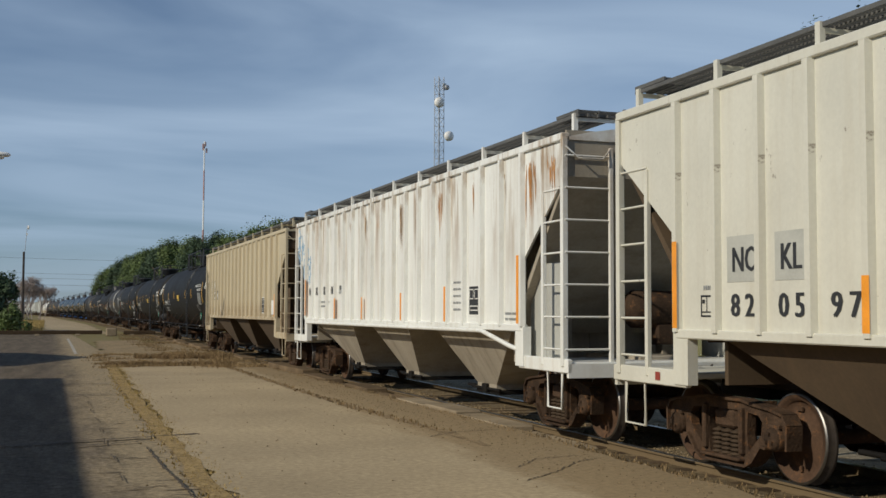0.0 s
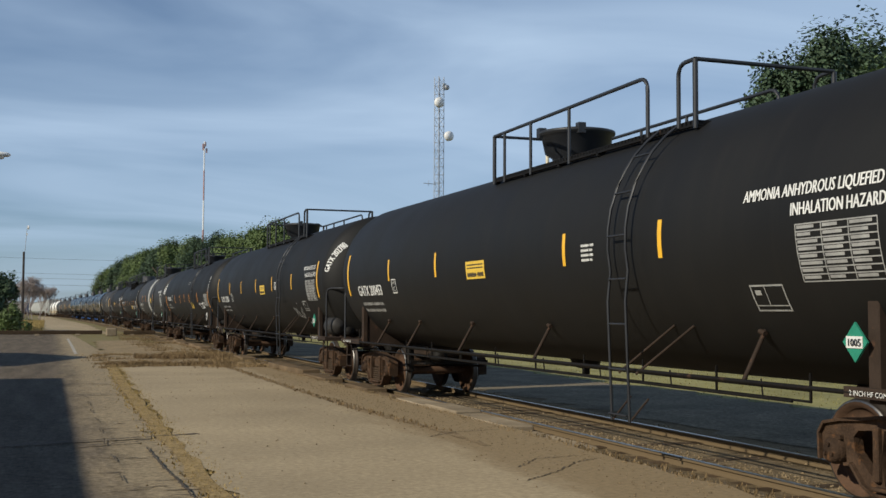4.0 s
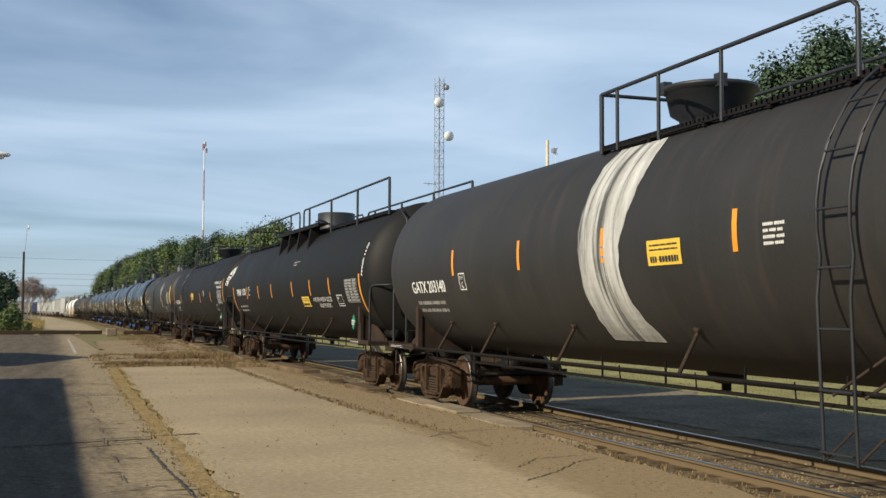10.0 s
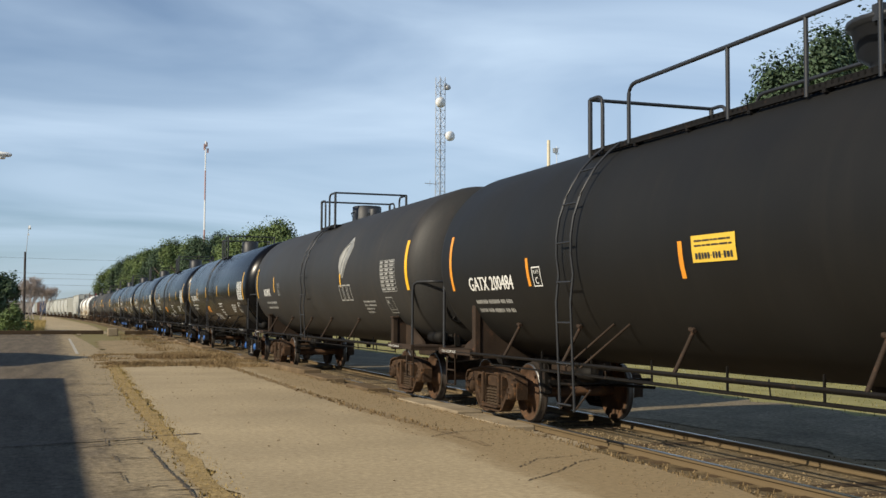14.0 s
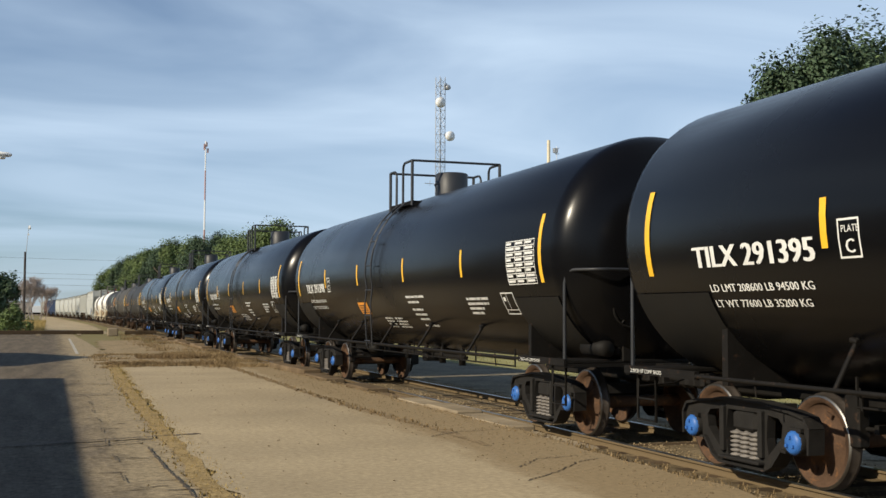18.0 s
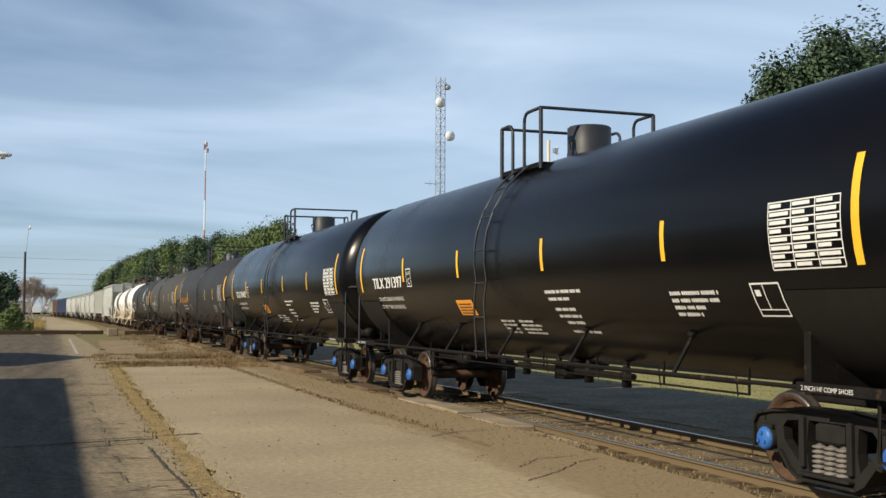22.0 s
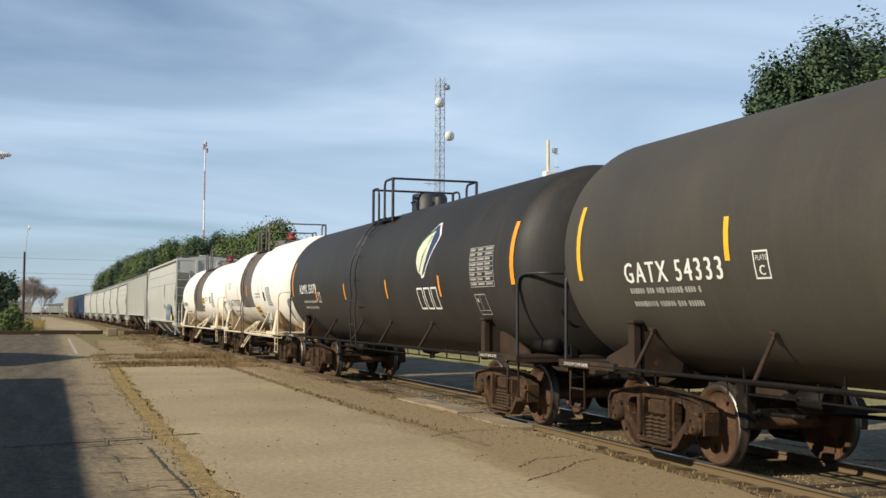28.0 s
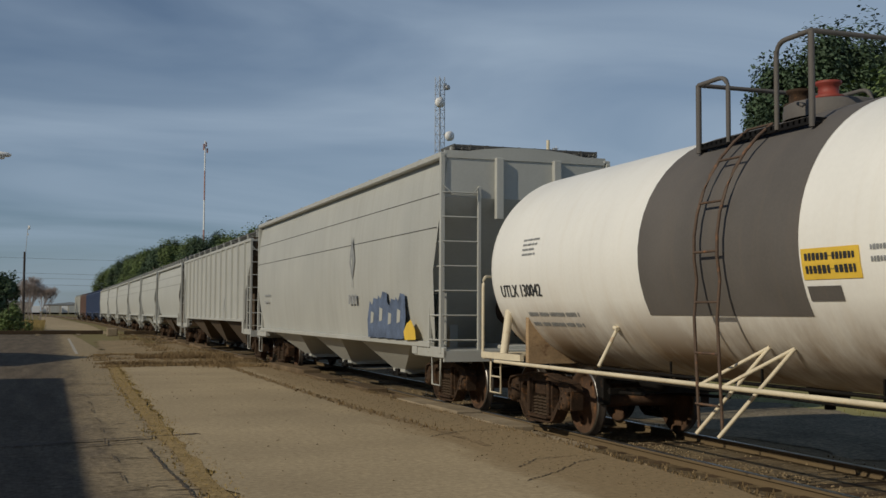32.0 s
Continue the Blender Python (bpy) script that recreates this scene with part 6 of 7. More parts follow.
# ---- covered hopper cars ----
def hopper(u, kind, label, m_body, m_bay, half, pitch, sill=1.50, eave=3.98, bays=3, cut=1.30, ribs=20, m_cage=None, zk=None, zh=None, lift=0.33):
    """half: half the length of the side at the eave; cut: length of the slanted cut-away at the ends."""
    car = tagged(new("hopper_car"), label, "hopper car", "cars of the freight train")
    W = 1.58
    yk = half - cut
    m_cage = m_cage or m_body
    m_plate = m_hop_light if m_body is m_hop_white else m_bay
    zk, zh = zk or sill + 0.95, zh or eave - 0.51
    smooth = kind == "smooth"
    size = (round(half, 2), round(eave, 2), round(sill, 2))
    turned = {s_: pose(0, 0, 0, 0, 0, 0 if s_ > 0 else 180) for s_ in (-1, 1)}

    def bulge(z):
        return -W + 0.16 - 0.24 * math.sin(math.pi * (0.12 + 0.80 * (z - sill) / (eave - sill)))

    def side(q):
        if smooth:
            n = 10
            ys = [-half, -yk - cut * 0.5, -yk] + list(np.linspace(-yk, yk, 9)[1:-1]) + [yk, yk + cut * 0.5, half]
            rings = []
            for y in ys:
                zb = sill + (zh - sill) * max(abs(y) - yk, 0) / cut
                rings.append([(bulge(zb + (eave - zb) * k / n), y, zb + (eave - zb) * k / n) for k in range(n + 1)])
            q.loft(rings, closed=False, smooth=True)
        else:
            q.plate([(-half, eave), (-half, zh), (-yk, zk), (-yk, sill), (yk, sill), (yk, zk), (half, zh), (half, eave)], [], -W, -W + 0.03)

    def rib(q):
        q.add([(-W - a, d, z) for z in (sill, eave - 0.04) for a, d in ((0.0, -0.052), (0.07, -0.038), (0.07, 0.038), (0.0, 0.052))],
              [(0, 1, 5, 4), (1, 2, 6, 5), (2, 3, 7, 6), (0, 3, 2, 1), (4, 5, 6, 7)])

    for s_ in (-1, 1):
        sheet_ = part("side_sheet", once(("side_sheet", kind, m_body.name) + size, side, m_body), m_body, car, at=turned[-s_])
        part("eave_rail", once(("eave_rail", m_body.name) + size, lambda q: q.box(-W - 0.045, -W + 0.08, -half, half, eave - 0.04, eave + 0.06, 0.012), m_body), m_body, car, at=turned[-s_])
        part("side_sill", once(("side_sill", kind, m_body.name) + size, lambda q: q.box(-W - 0.05, -W + 0.06, -yk, yk, sill - 0.07, sill + 0.03, 0.012), m_body), m_body, car, at=turned[-s_])
        if smooth:
            # Raised weld seams in dark grey; the colour draws their shadow lines.
            for z in (sill + 0.62 * (eave - sill), sill + 0.80 * (eave - sill)):
                part("weld_seam", once(("weld_seam", m_dark.name, round(z, 2)) + size, lambda q: q.box(bulge(z) - 0.008, bulge(z) + 0.01, -half + 0.15, half - 0.15, z - 0.006, z + 0.006), m_grate), m_grate, car, at=turned[-s_])
        else:
            for k in range(ribs):
                y = -yk + 0.01 + (2 * yk - 0.02) * k / (ribs - 1)
                part("rib", once(("rib", m_body.name) + size, rib, m_body), m_body, sheet_, at=pose(0, y, 0))

    def roof(q):
        q.loft([[(x, y, eave + 0.20 * (1 - (x / W) ** 2)) for x in np.linspace(-W, W, 9)] + [(W, y, eave - 0.03), (-W, y, eave - 0.03)] for y in (-half, half)], caps=True)

    part("roof", once(("roof", m_body.name) + size, roof, m_body), m_body, car)
    zw = eave + lift

    def walkway(q):
        x0, x1 = -1.36, -0.78
        for k in range(int((2 * half - 0.1) / 0.06)):
            y = -half + 0.05 + 0.06 * k
            q.box(x0, x1, y, y + 0.018, zw - 0.025, zw)
        for x in np.linspace(x0, x1, 5):
            q.box(x - 0.012, x + 0.012, -half + 0.02, half - 0.02, zw - 0.04, zw + 0.004)

    def post(q):
        q.box(-1.40, -1.34, -0.035, 0.035, eave + 0.02, zw + 0.01)
        q.box(-1.36, -0.78, -0.02, 0.02, zw - 0.085, zw - 0.04)

    def hatch(q):
        q.box(-0.30, 0.30, -half * 0.9, half * 0.9, eave + 0.17, eave + 0.30, 0.03)

    def crosswalk(q):
        z = zw + 0.05
        for k in range(7):
            q.box(-1.36, 1.36, half - 0.66 + 0.10 * k, half - 0.635 + 0.10 * k, z - 0.025, z)
        for x in np.linspace(-1.36, 1.36, 10):
            q.box(x - 0.012, x + 0.012, half - 0.68, half - 0.02, z - 0.04, z + 0.004)

    for s_ in (-1, 1):
        part("roof_walk", once(("roof_walk",) + size, walkway, m_grate), m_grate, car, "grating roof walk", at=turned[-s_])
        part("end_walk", once(("end_walk",) + size, crosswalk, m_grate), m_grate, car, at=turned[s_])
        n = 10
        for k in range(n + 1):
            part("walk_post", once(("walk_post", m_cage.name) + size, post, m_cage), m_cage, car, at=turned[-s_] @ pose(0, (-half + 0.12 + (2 * half - 0.24) * k / n), 0))
    part("hatch_trough", once(("hatch_trough", m_body.name) + size, hatch, m_body), m_body, car)

    def slope(q):
        ya, yb = half - 0.02, half - 1.78
        q.add([(x, y, z) for x in (-W + 0.04, W - 0.04) for y, z in ((ya, eave + 0.1), (ya, zh), (yb, sill - 0.1), (yb - 0.05, sill - 0.02), (ya - 0.04, zh + 0.05), (ya - 0.04, eave + 0.1))],
              [(0, 1, 7, 6), (1, 2, 8, 7), (2, 3, 9, 8), (3, 4, 10, 9), (4, 5, 11, 10), (5, 0, 6, 11), (0, 5, 4, 3, 2, 1), (6, 7, 8, 9, 10, 11)])

    def end_sill(q):
        q.box(-0.3, 0.3, half - 3.4, half - 0.35, 0.86, 1.12, 0.02)
        q.box(-0.25, 0.25, 0, half - 1.9, 0.98, sill + 0.02)
        q.box(-1.44, 1.44, half - 1.98, half - 1.92, 0.98, sill - 0.02)

    def stay(q):
        q.box(-0.08, 0.08, half - 1.7, half - 1.5, 1.0, zk + 0.45, 0.01)

    def corner(q):
        q.box(-0.04, 0.04, half - 0.06, half + 0.02, 1.0, eave, 0.008)

    def side_ladder_(q):
        q.box(-0.03, 0.03, half - 0.68, half - 0.62, 1.0, 3.3, 0.008)
        for k in range(6):
            q.tube([(0, half - 0.65, 1.22 + k * 0.42), (0, half, 1.22 + k * 0.42)], 0.015, 5)

    def end_ladder(q):
        q.box(-0.03, 0.03, half + 0.0, half + 0.05, 1.0, 3.86, 0.008)
        for k in range(7):
            q.tube([(0.66, half + 0.02, 1.22 + k * 0.42), (0, half + 0.02, 1.22 + k * 0.42)], 0.015, 5)
        q.tube([(0.66, half + 0.03, 3.86), (0.5, half + 0.09, 3.70), (0.15, half + 0.09, 3.70), (0, half + 0.03, 3.86)], 0.012, 5)

    def deck(q):
        q.box(-W, W, half - 1.3, half + 0.10, 1.0, 1.06, 0.008)
        q.box(-W - 0.02, -W + 0.05, half - 1.45, half + 0.12, 0.92, 1.10, 0.01); q.box(W - 0.05, W + 0.02, half - 1.45, half + 0.12, 0.92, 1.10, 0.01)
        q.box(-W, W, half + 0.06, half + 0.12, 0.86, 1.04)

    def hanger(q):
        q.box(-0.06, 0.06, half - 1.52, half - 1.24, 0.95, sill)

    def step(q):
        q.tube([(0, half - 0.55, 0.95), (0, half - 0.55, 0.45), (0, half - 0.12, 0.45), (0, half - 0.12, 0.95)], 0.02, 5)

    for s_ in (-1, 1):
        at = turned[s_]
        key = (m_cage.name,) + size
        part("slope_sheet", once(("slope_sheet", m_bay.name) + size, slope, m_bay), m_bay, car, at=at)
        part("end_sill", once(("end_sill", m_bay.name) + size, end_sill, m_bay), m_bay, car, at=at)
        part("end_deck", once(("end_deck",) + key, deck, m_cage), m_cage, car, at=at)
        for x in (-1, 1):
            part("stay", once(("stay", m_bay.name) + size, stay, m_bay), m_bay, car, at=at @ pose(x * 0.82, 0, 0))
            part("corner_post", once(("corner_post",) + key, corner, m_cage), m_cage, car, at=at @ pose(x * W, 0, 0))
            part("side_ladder", once(("side_ladder",) + key, side_ladder_, m_cage), m_cage, car, at=at @ pose(x * W, 0, 0))
            part("sill_hanger", once(("sill_hanger",) + key, hanger, m_cage), m_cage, car, at=at @ pose(x * (W - 0.02), 0, 0))
            part("step", once(("step",) + key, step, m_cage), m_cage, car, at=at @ pose(x * (W - 0.02), 0, 0))
        for x in (-1.40, 1.40) if s_ < 0 else ():
            part("shear_plate", once(("shear_plate", m_plate.name) + size, lambda q: q.box(-0.012, 0.012, half - 1.45, half - 0.3, 1.06, zk - 0.08), m_plate), m_plate, car, at=at @ pose(x, 0, 0))
        part("end_ladder", once(("end_ladder",) + key, end_ladder, m_cage), m_cage, car, at=at @ pose(0.92, 0, 0))
        part("brake_reservoir", once(("brake_reservoir",), lambda q: (q.lathe([(-0.5, 0.0), (-0.46, 0.2), (-0.38, 0.27), (0.38, 0.27), (0.46, 0.2), (0.5, 0.0)], "x", (0, 0, 0), 18), q.box(-0.1, 0.3, -0.2, 0.2, -0.5, -0.2, 0.03)), m_rusty),
             m_rusty, car, at=pose(-0.35 * s_, s_ * (half - 1.0), 1.75))
        truck(car, s_ * (pitch / 2 - 2.05), "old")
    n = bays
    span = half - 1.82
    # each bay: its gate's place, and how far its top reaches either way from there
    if n == 3:
        layout = ((-0.623 * span, 0.366 * span, 0.19 * span), (0.0, 0.205 * span, 0.205 * span), (0.623 * span, 0.19 * span, 0.366 * span))
    else:
        layout = ((-0.46 * span, 0.54 * span, 0.45 * span), (0.46 * span, 0.45 * span, 0.54 * span))

    def bay(q, back, fore):
        b = 0.42
        q.loft([[(-W + 0.08, -back, sill - 0.02), (W - 0.08, -back, sill - 0.02), (W - 0.08, fore, sill - 0.02), (-W + 0.08, fore, sill - 0.02)],
                [(-0.96, -b, 0.52), (0.96, -b, 0.52), (0.96, b, 0.52), (-0.96, b, 0.52)],
                [(-0.96, -b, 0.43), (0.96, -b, 0.43), (0.96, b, 0.43), (-0.96, b, 0.43)]], caps=True)

    def gate(q):
        q.box(-0.95, 0.95, -0.5, 0.5, 0.36, 0.42, 0.01)
        q.tube([(-0.98, -0.62, 0.44), (-0.98, 0.62, 0.44)], 0.025, 6)
        q.box(-1.02, -0.92, -0.1, 0.1, 0.38, 0.52, 0.01)
        q.tube([(-0.9, 0.5, 0.45), (-0.9, 1.0, 0.45)], 0.03, 6)

    for yc, back, fore in layout:
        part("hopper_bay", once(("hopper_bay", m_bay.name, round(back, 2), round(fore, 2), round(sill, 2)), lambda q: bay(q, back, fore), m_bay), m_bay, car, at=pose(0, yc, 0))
        part("outlet_gate", once(("outlet_gate",), gate, m_dark), m_dark, car, at=pose(0, yc, 0))
    ends(car, pitch / 2 - 0.72, m_dark, m_cage)
    CARS.append((car, u))
    return car, Skin(x=-W - (0.0 if not smooth else 0.075))


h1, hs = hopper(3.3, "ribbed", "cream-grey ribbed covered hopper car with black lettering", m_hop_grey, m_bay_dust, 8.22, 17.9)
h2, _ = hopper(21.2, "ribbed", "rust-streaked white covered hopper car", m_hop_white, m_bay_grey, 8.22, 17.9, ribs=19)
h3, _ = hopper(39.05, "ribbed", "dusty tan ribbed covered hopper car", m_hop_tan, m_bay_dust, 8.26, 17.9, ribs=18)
g = Geo()
pts = [(-1.70, 6.4, 1.42), (-1.70, -5.6, 1.42), (-1.66, -6.6, 1.22), (-1.5, -6.9, 1.12)]
g.tube(pts, 0.035, 6)
part("side_pipe", g, m_hop_white, h2, "white pipe along the side sill")


def stencil(car, text, a, b, size, m, stretch=0.8, bold=0.014, backing=None):
    if backing:
        part("lettering_patch", bar(Geo(), hs, a - 0.08, a + 0.46, b - 0.10, b + size * 0.72 + 0.10, 0.004), backing, car)
    letters(car, hs, text, a, b, size, m, stretch, bold=bold)


stencil(h1, "NO", -5.95, 2.10, 0.345, m_stencil_black, 0.78, backing=m_letter_patch)
stencil(h1, "KL", -5.19, 2.10, 0.345, m_stencil_black, 0.78, backing=m_letter_patch)
stencil(h1, "8 2", -5.97, 1.67, 0.315, m_stencil_black, 0.95)
stencil(h1, "0 5", -5.22, 1.67, 0.315, m_stencil_black, 0.95)
stencil(h1, "9 7", -4.50, 1.67, 0.315, m_stencil_black, 0.95)
for a, t in ((-6.66, "NO"), (-5.92, "KL"), (-5.10, "82"), (-4.33, "06"), (-3.57, "19")):
    stencil(h2, t, a, 2.10, 0.28, m_stencil_black, 0.8)
for a, b, t in ((-6.68, 2.58, "NO"), (-5.94, 2.58, "KL"), (-6.68, 2.18, "82"), (-5.94, 2.18, "21"), (-5.20, 2.18, "44")):
    part("lettering_patch", bar(Geo(), hs, a - 0.03, a + 0.50, b - 0.04, b + 0.31, 0.004), m_stencil_black, h3, "black lettering patch")
    letters(h3, hs, t, a, b, 0.38, m_stencil, bold=0.016, width=0.46)
for car, a, b0, b1 in ((h1, -6.90, 1.54, 2.45), (h1, -4.0, 1.54, 2.01), (h2, 3.79, 1.54, 2.12), (h2, 1.35, 1.54, 2.05), (h2, -1.4, 1.54, 2.0), (h2, 6.84, 1.54, 2.5), (h3, 6.86, 1.54, 2.2), (h2, -6.84, 1.6, 2.5), (h2, -3.76, 1.54, 2.0)):
    strip_mark(car, Skin(x=-1.645), a, b0, b1, 0.09, m_orange)
for car, a in ((h1, -6.5), (h3, -6.6)):
    frame_mark(car, hs, a, 1.66, 0.24, 0.22, m_stencil_black)
for car, a, m in ((h2, 4.78, m_stencil_black), (h3, 4.55, m_stencil_black)):
    part("data_border", bar(Geo(), hs, a - 0.03, a + 0.45, 1.63, 2.13, 0.002), m_stencil, car)
    part("data_panel", bar(Geo(), hs, a, a + 0.42, 1.66, 2.10, 0.004), m, car, "black data panel with white lines")
    g = Geo()
    for a0_, a1_, b0_, b1_ in ((0.02, 0.19, 1.90, 2.06), (0.23, 0.40, 1.90, 2.06), (0.03, 0.39, 1.72, 1.80)):
        bar(g, hs, a + a0_, a + a1_, b0_, b0_ + 0.015, 0.007); bar(g, hs, a + a0_, a + a1_, b1_ - 0.015, b1_, 0.007)
        bar(g, hs, a + a0_, a + a0_ + 0.015, b0_, b1_, 0.007); bar(g, hs, a + a1_ - 0.015, a + a1_, b0_, b1_, 0.007)
    part("data_lines", g, m_stencil, car)
line_block(h2, hs, -5.4, 1.95, (0.9, 0.85), 0.05, 0.1, m_stencil_grey, 81)
line_block(h2, hs, 4.05, 2.2, (0.4, 0.4, 0.4, 0.4, 0.4), 0.04, 0.11, m_stencil_grey, 82)
line_block(h2, hs, 6.25, 1.70, (0.5, 0.5), 0.04, 0.08, m_stencil_grey, 84)
line_block(h3, hs, -5.95, 1.82, (0.55, 0.5), 0.05, 0.12, m_stencil_grey, 83)
line_block(h1, hs, -6.45, 1.98, (0.2,), 0.05, 0.12, m_stencil_grey, 85)
part("paper_placard", bar(Geo(), hs, 6.15, 6.55, 1.60, 2.02, 0.02), m_stencil, h3, "torn pale poster")
splash = [(-4.24, 1.72), (-4.16, 1.66), (-4.06, 1.68), (-3.99, 1.76), (-4.0, 1.88), (-4.08, 1.96), (-4.18, 1.93), (-4.21, 1.86), (-4.25, 1.82)]
part("paint_splash", Geo().add([hs.at(a, b, 0.006) for a, b in splash], [tuple(range(len(splash)))]), m_stencil, h3, "white splash of paint")
# rust patches near the front eave of the white hopper
rng = random.Random(31)
for a, top_, low, w, tone in ((7.10, 3.80, 2.95, 0.30, mat_rust_patch), (7.85, 3.80, 3.25, 0.26, mat_rust_patch), (7.32, 3.75, 3.3, 0.06, mat_rust_patch), (4.95, 3.80, 3.15, 0.10, mat_rust_patch), (3.42, 3.80, 2.9, 0.20, mat_rust_patch), (3.86, 3.3, 2.83, 0.09, m_rust_brown),
                              (1.2, 3.78, 2.8, 0.22, m_rust_brown), (1.42, 3.7, 3.2, 0.08, mat_rust_patch), (-1.3, 3.75, 2.95, 0.16, m_rust_brown), (-2.6, 3.7, 3.2, 0.1, m_rust_brown), (6.2, 3.78, 3.5, 0.12, m_rust_brown)):
    for k in range(max(4, int(w / 0.018))):
        x, s_ = a + rng.gauss(0, w * 0.3), rng.uniform(0.005, 0.014)
        z1 = top_ - abs(rng.gauss(0, 0.12))
        z0 = z1 - (top_ - low) * rng.uniform(0.15, 0.95)
        part("rust_streak", Geo().add([hs.at(x + dx, z, 0.004 + 0.0004 * k) for dx, z in ((-s_ * 0.4, z1), (s_ * 0.5, z1 - 0.01), (s_, (z0 + z1) / 2), (s_ * 0.2, z0), (-s_, (z0 + z1) / 2 + 0.05))], [(0, 1, 2, 3, 4)]), tone, h2)
part("red_tag", bar(Geo(), Skin(x=-1.603), -7.38, -7.28, 0.97, 1.06, 0.004), m_red, h1, "small red tag on the end sill")
# bands beside the ribs: brown rust plus shade painted on their shadowed side
rng = random.Random(58)
for car, count, half_, tone, chance in ((h3, 18, 6.95, m_rib_rust_shade, 1.0), (h2, 19, 6.91, m_rib_grey_shade, 0.6), (h1, 20, 6.91, m_rib_grey_shade, 0.35)):
    for k in range(count):
        if rng.random() > chance:
            continue
        a = -half_ + 2 * half_ * k / (count - 1) - 0.052
        low, w, n = rng.uniform(1.6, 2.5), rng.uniform(0.018, 0.042), 14
        rows_ = []
        for i in range(n + 1):
            z = 3.93 - (3.93 - low) * i / n
            rows_.append([hs.at(a - w * rng.uniform(0.25, 1.0) * (1 - i / n * 0.6), z, 0.003), hs.at(a + 0.004, z, 0.003)])
        part("rib_stain", Geo().loft(rows_, closed=False), tone, car, "brown rust and painted shade beside a rib")
# faded scrawl at the rear eave of the white hopper
g = Geo()
rng = random.Random(77)
for k in range(22):
    cx, cy = -7.95 + 0.072 * k + rng.uniform(-0.08, 0.08), 3.45 - 0.035 * k + rng.uniform(-0.32, 0.28)
    rx, ry, ph, span = rng.uniform(0.06, 0.17), rng.uniform(0.10, 0.28), rng.uniform(0, 6), rng.uniform(3.5, 6.2)
    g.tube([hs.at(cx + rx * math.cos(ph + span * i / 14) * (1 + 0.2 * math.sin(3 * i)), cy + ry * math.sin(ph + span * i / 14), 0.003) for i in range(15)], 0.010, 4)
part("scrawl", g, m_ink, h2, "faded blue spray scrawl")

# grain hoppers at the rear
ha, _ = hopper(366.95, "smooth", "smooth pale grey hopper car with spear emblem and blue spray paint", m_hop_light, m_hop_light, 8.72, 19.1, 1.15, 4.37, 3, 0.55, zh=3.66, lift=0.16)
sm = Skin(x=-1.665)
g = Geo()
g.add([sm.at(3.1 + x, 2.35 + y, 0.012) for x, y in ((0.0, 1.0), (0.25, 0.44), (0.03, 0.02), (-0.22, 0.42))], [(0, 1, 2, 3)])
g.add([sm.at(3.1 + x, 2.35 + y, 0.014) for x, y in ((0.04, 0.14), (0.05, -0.12), (0.0, -0.12))], [(0, 1, 2)])
part("emblem", g, m_stencil_grey, ha, "dark spear-shaped emblem")
part("emblem_field", Geo().add([sm.at(3.1 + x, 2.35 + y, 0.018) for x, y in ((0.0, 0.56), (0.07, 0.42), (0.02, 0.31), (-0.06, 0.41))], [(0, 1, 2, 3)]), m_hop_light, ha)
for x in (-0.55, 0.55):
    part("end_post", Geo().box(x - 0.07, x + 0.07, -8.80, -8.70, 3.3, 4.37, 0.01), m_hop_light, ha)
g = Geo()
for k in range(3):
    bar(g, sm, 2.85 + 0.24 * k, 3.02 + 0.24 * k, 1.86, 2.06, 0.012)
part("emblem_block", g, m_stencil_grey, ha)
for k, (x, w, top_) in enumerate(((4.45, 0.62, 1.98), (5.05, 0.66, 2.10), (5.68, 0.60, 1.95), (6.25, 0.62, 2.05))):
    out_ = [(0, 0.0), (w, 0.02), (w + 0.12, 0.5), (w + 0.05, 0.96), (w * 0.6, 1.0), (w * 0.45, 0.82), (0.1, 0.92), (-0.06, 0.45)]
    part("spray_letter", Geo().add([sm.at(x + px, 1.18 + (top_ - 1.18) * pz, 0.010 + 0.001 * k) for px, pz in out_], [tuple(range(8))]), m_spray, ha, "dark blue spray-painted shape")
    part("spray_highlight", Geo().add([sm.at(x + w * px, 1.18 + (top_ - 1.18) * pz, 0.017) for px, pz in ((0.3, 0.35), (0.62, 0.38), (0.68, 0.62), (0.36, 0.66))], [(0, 1, 2, 3)]), m_hop_light, ha)
part("spray_letter", Geo().add([sm.at(6.95 + px, 1.18 + pz, 0.015) for px, pz in ((0, 0), (0.65, 0.02), (0.6, 0.2), (0.35, 0.38), (0.1, 0.3), (-0.08, 0.15))], [tuple(range(6))]), m_panel, ha, "ochre spray-painted shape")
line_block(ha, sm, -7.2, 2.2, (0.9, 0.7), 0.07, 0.2, m_stencil_grey, 91)
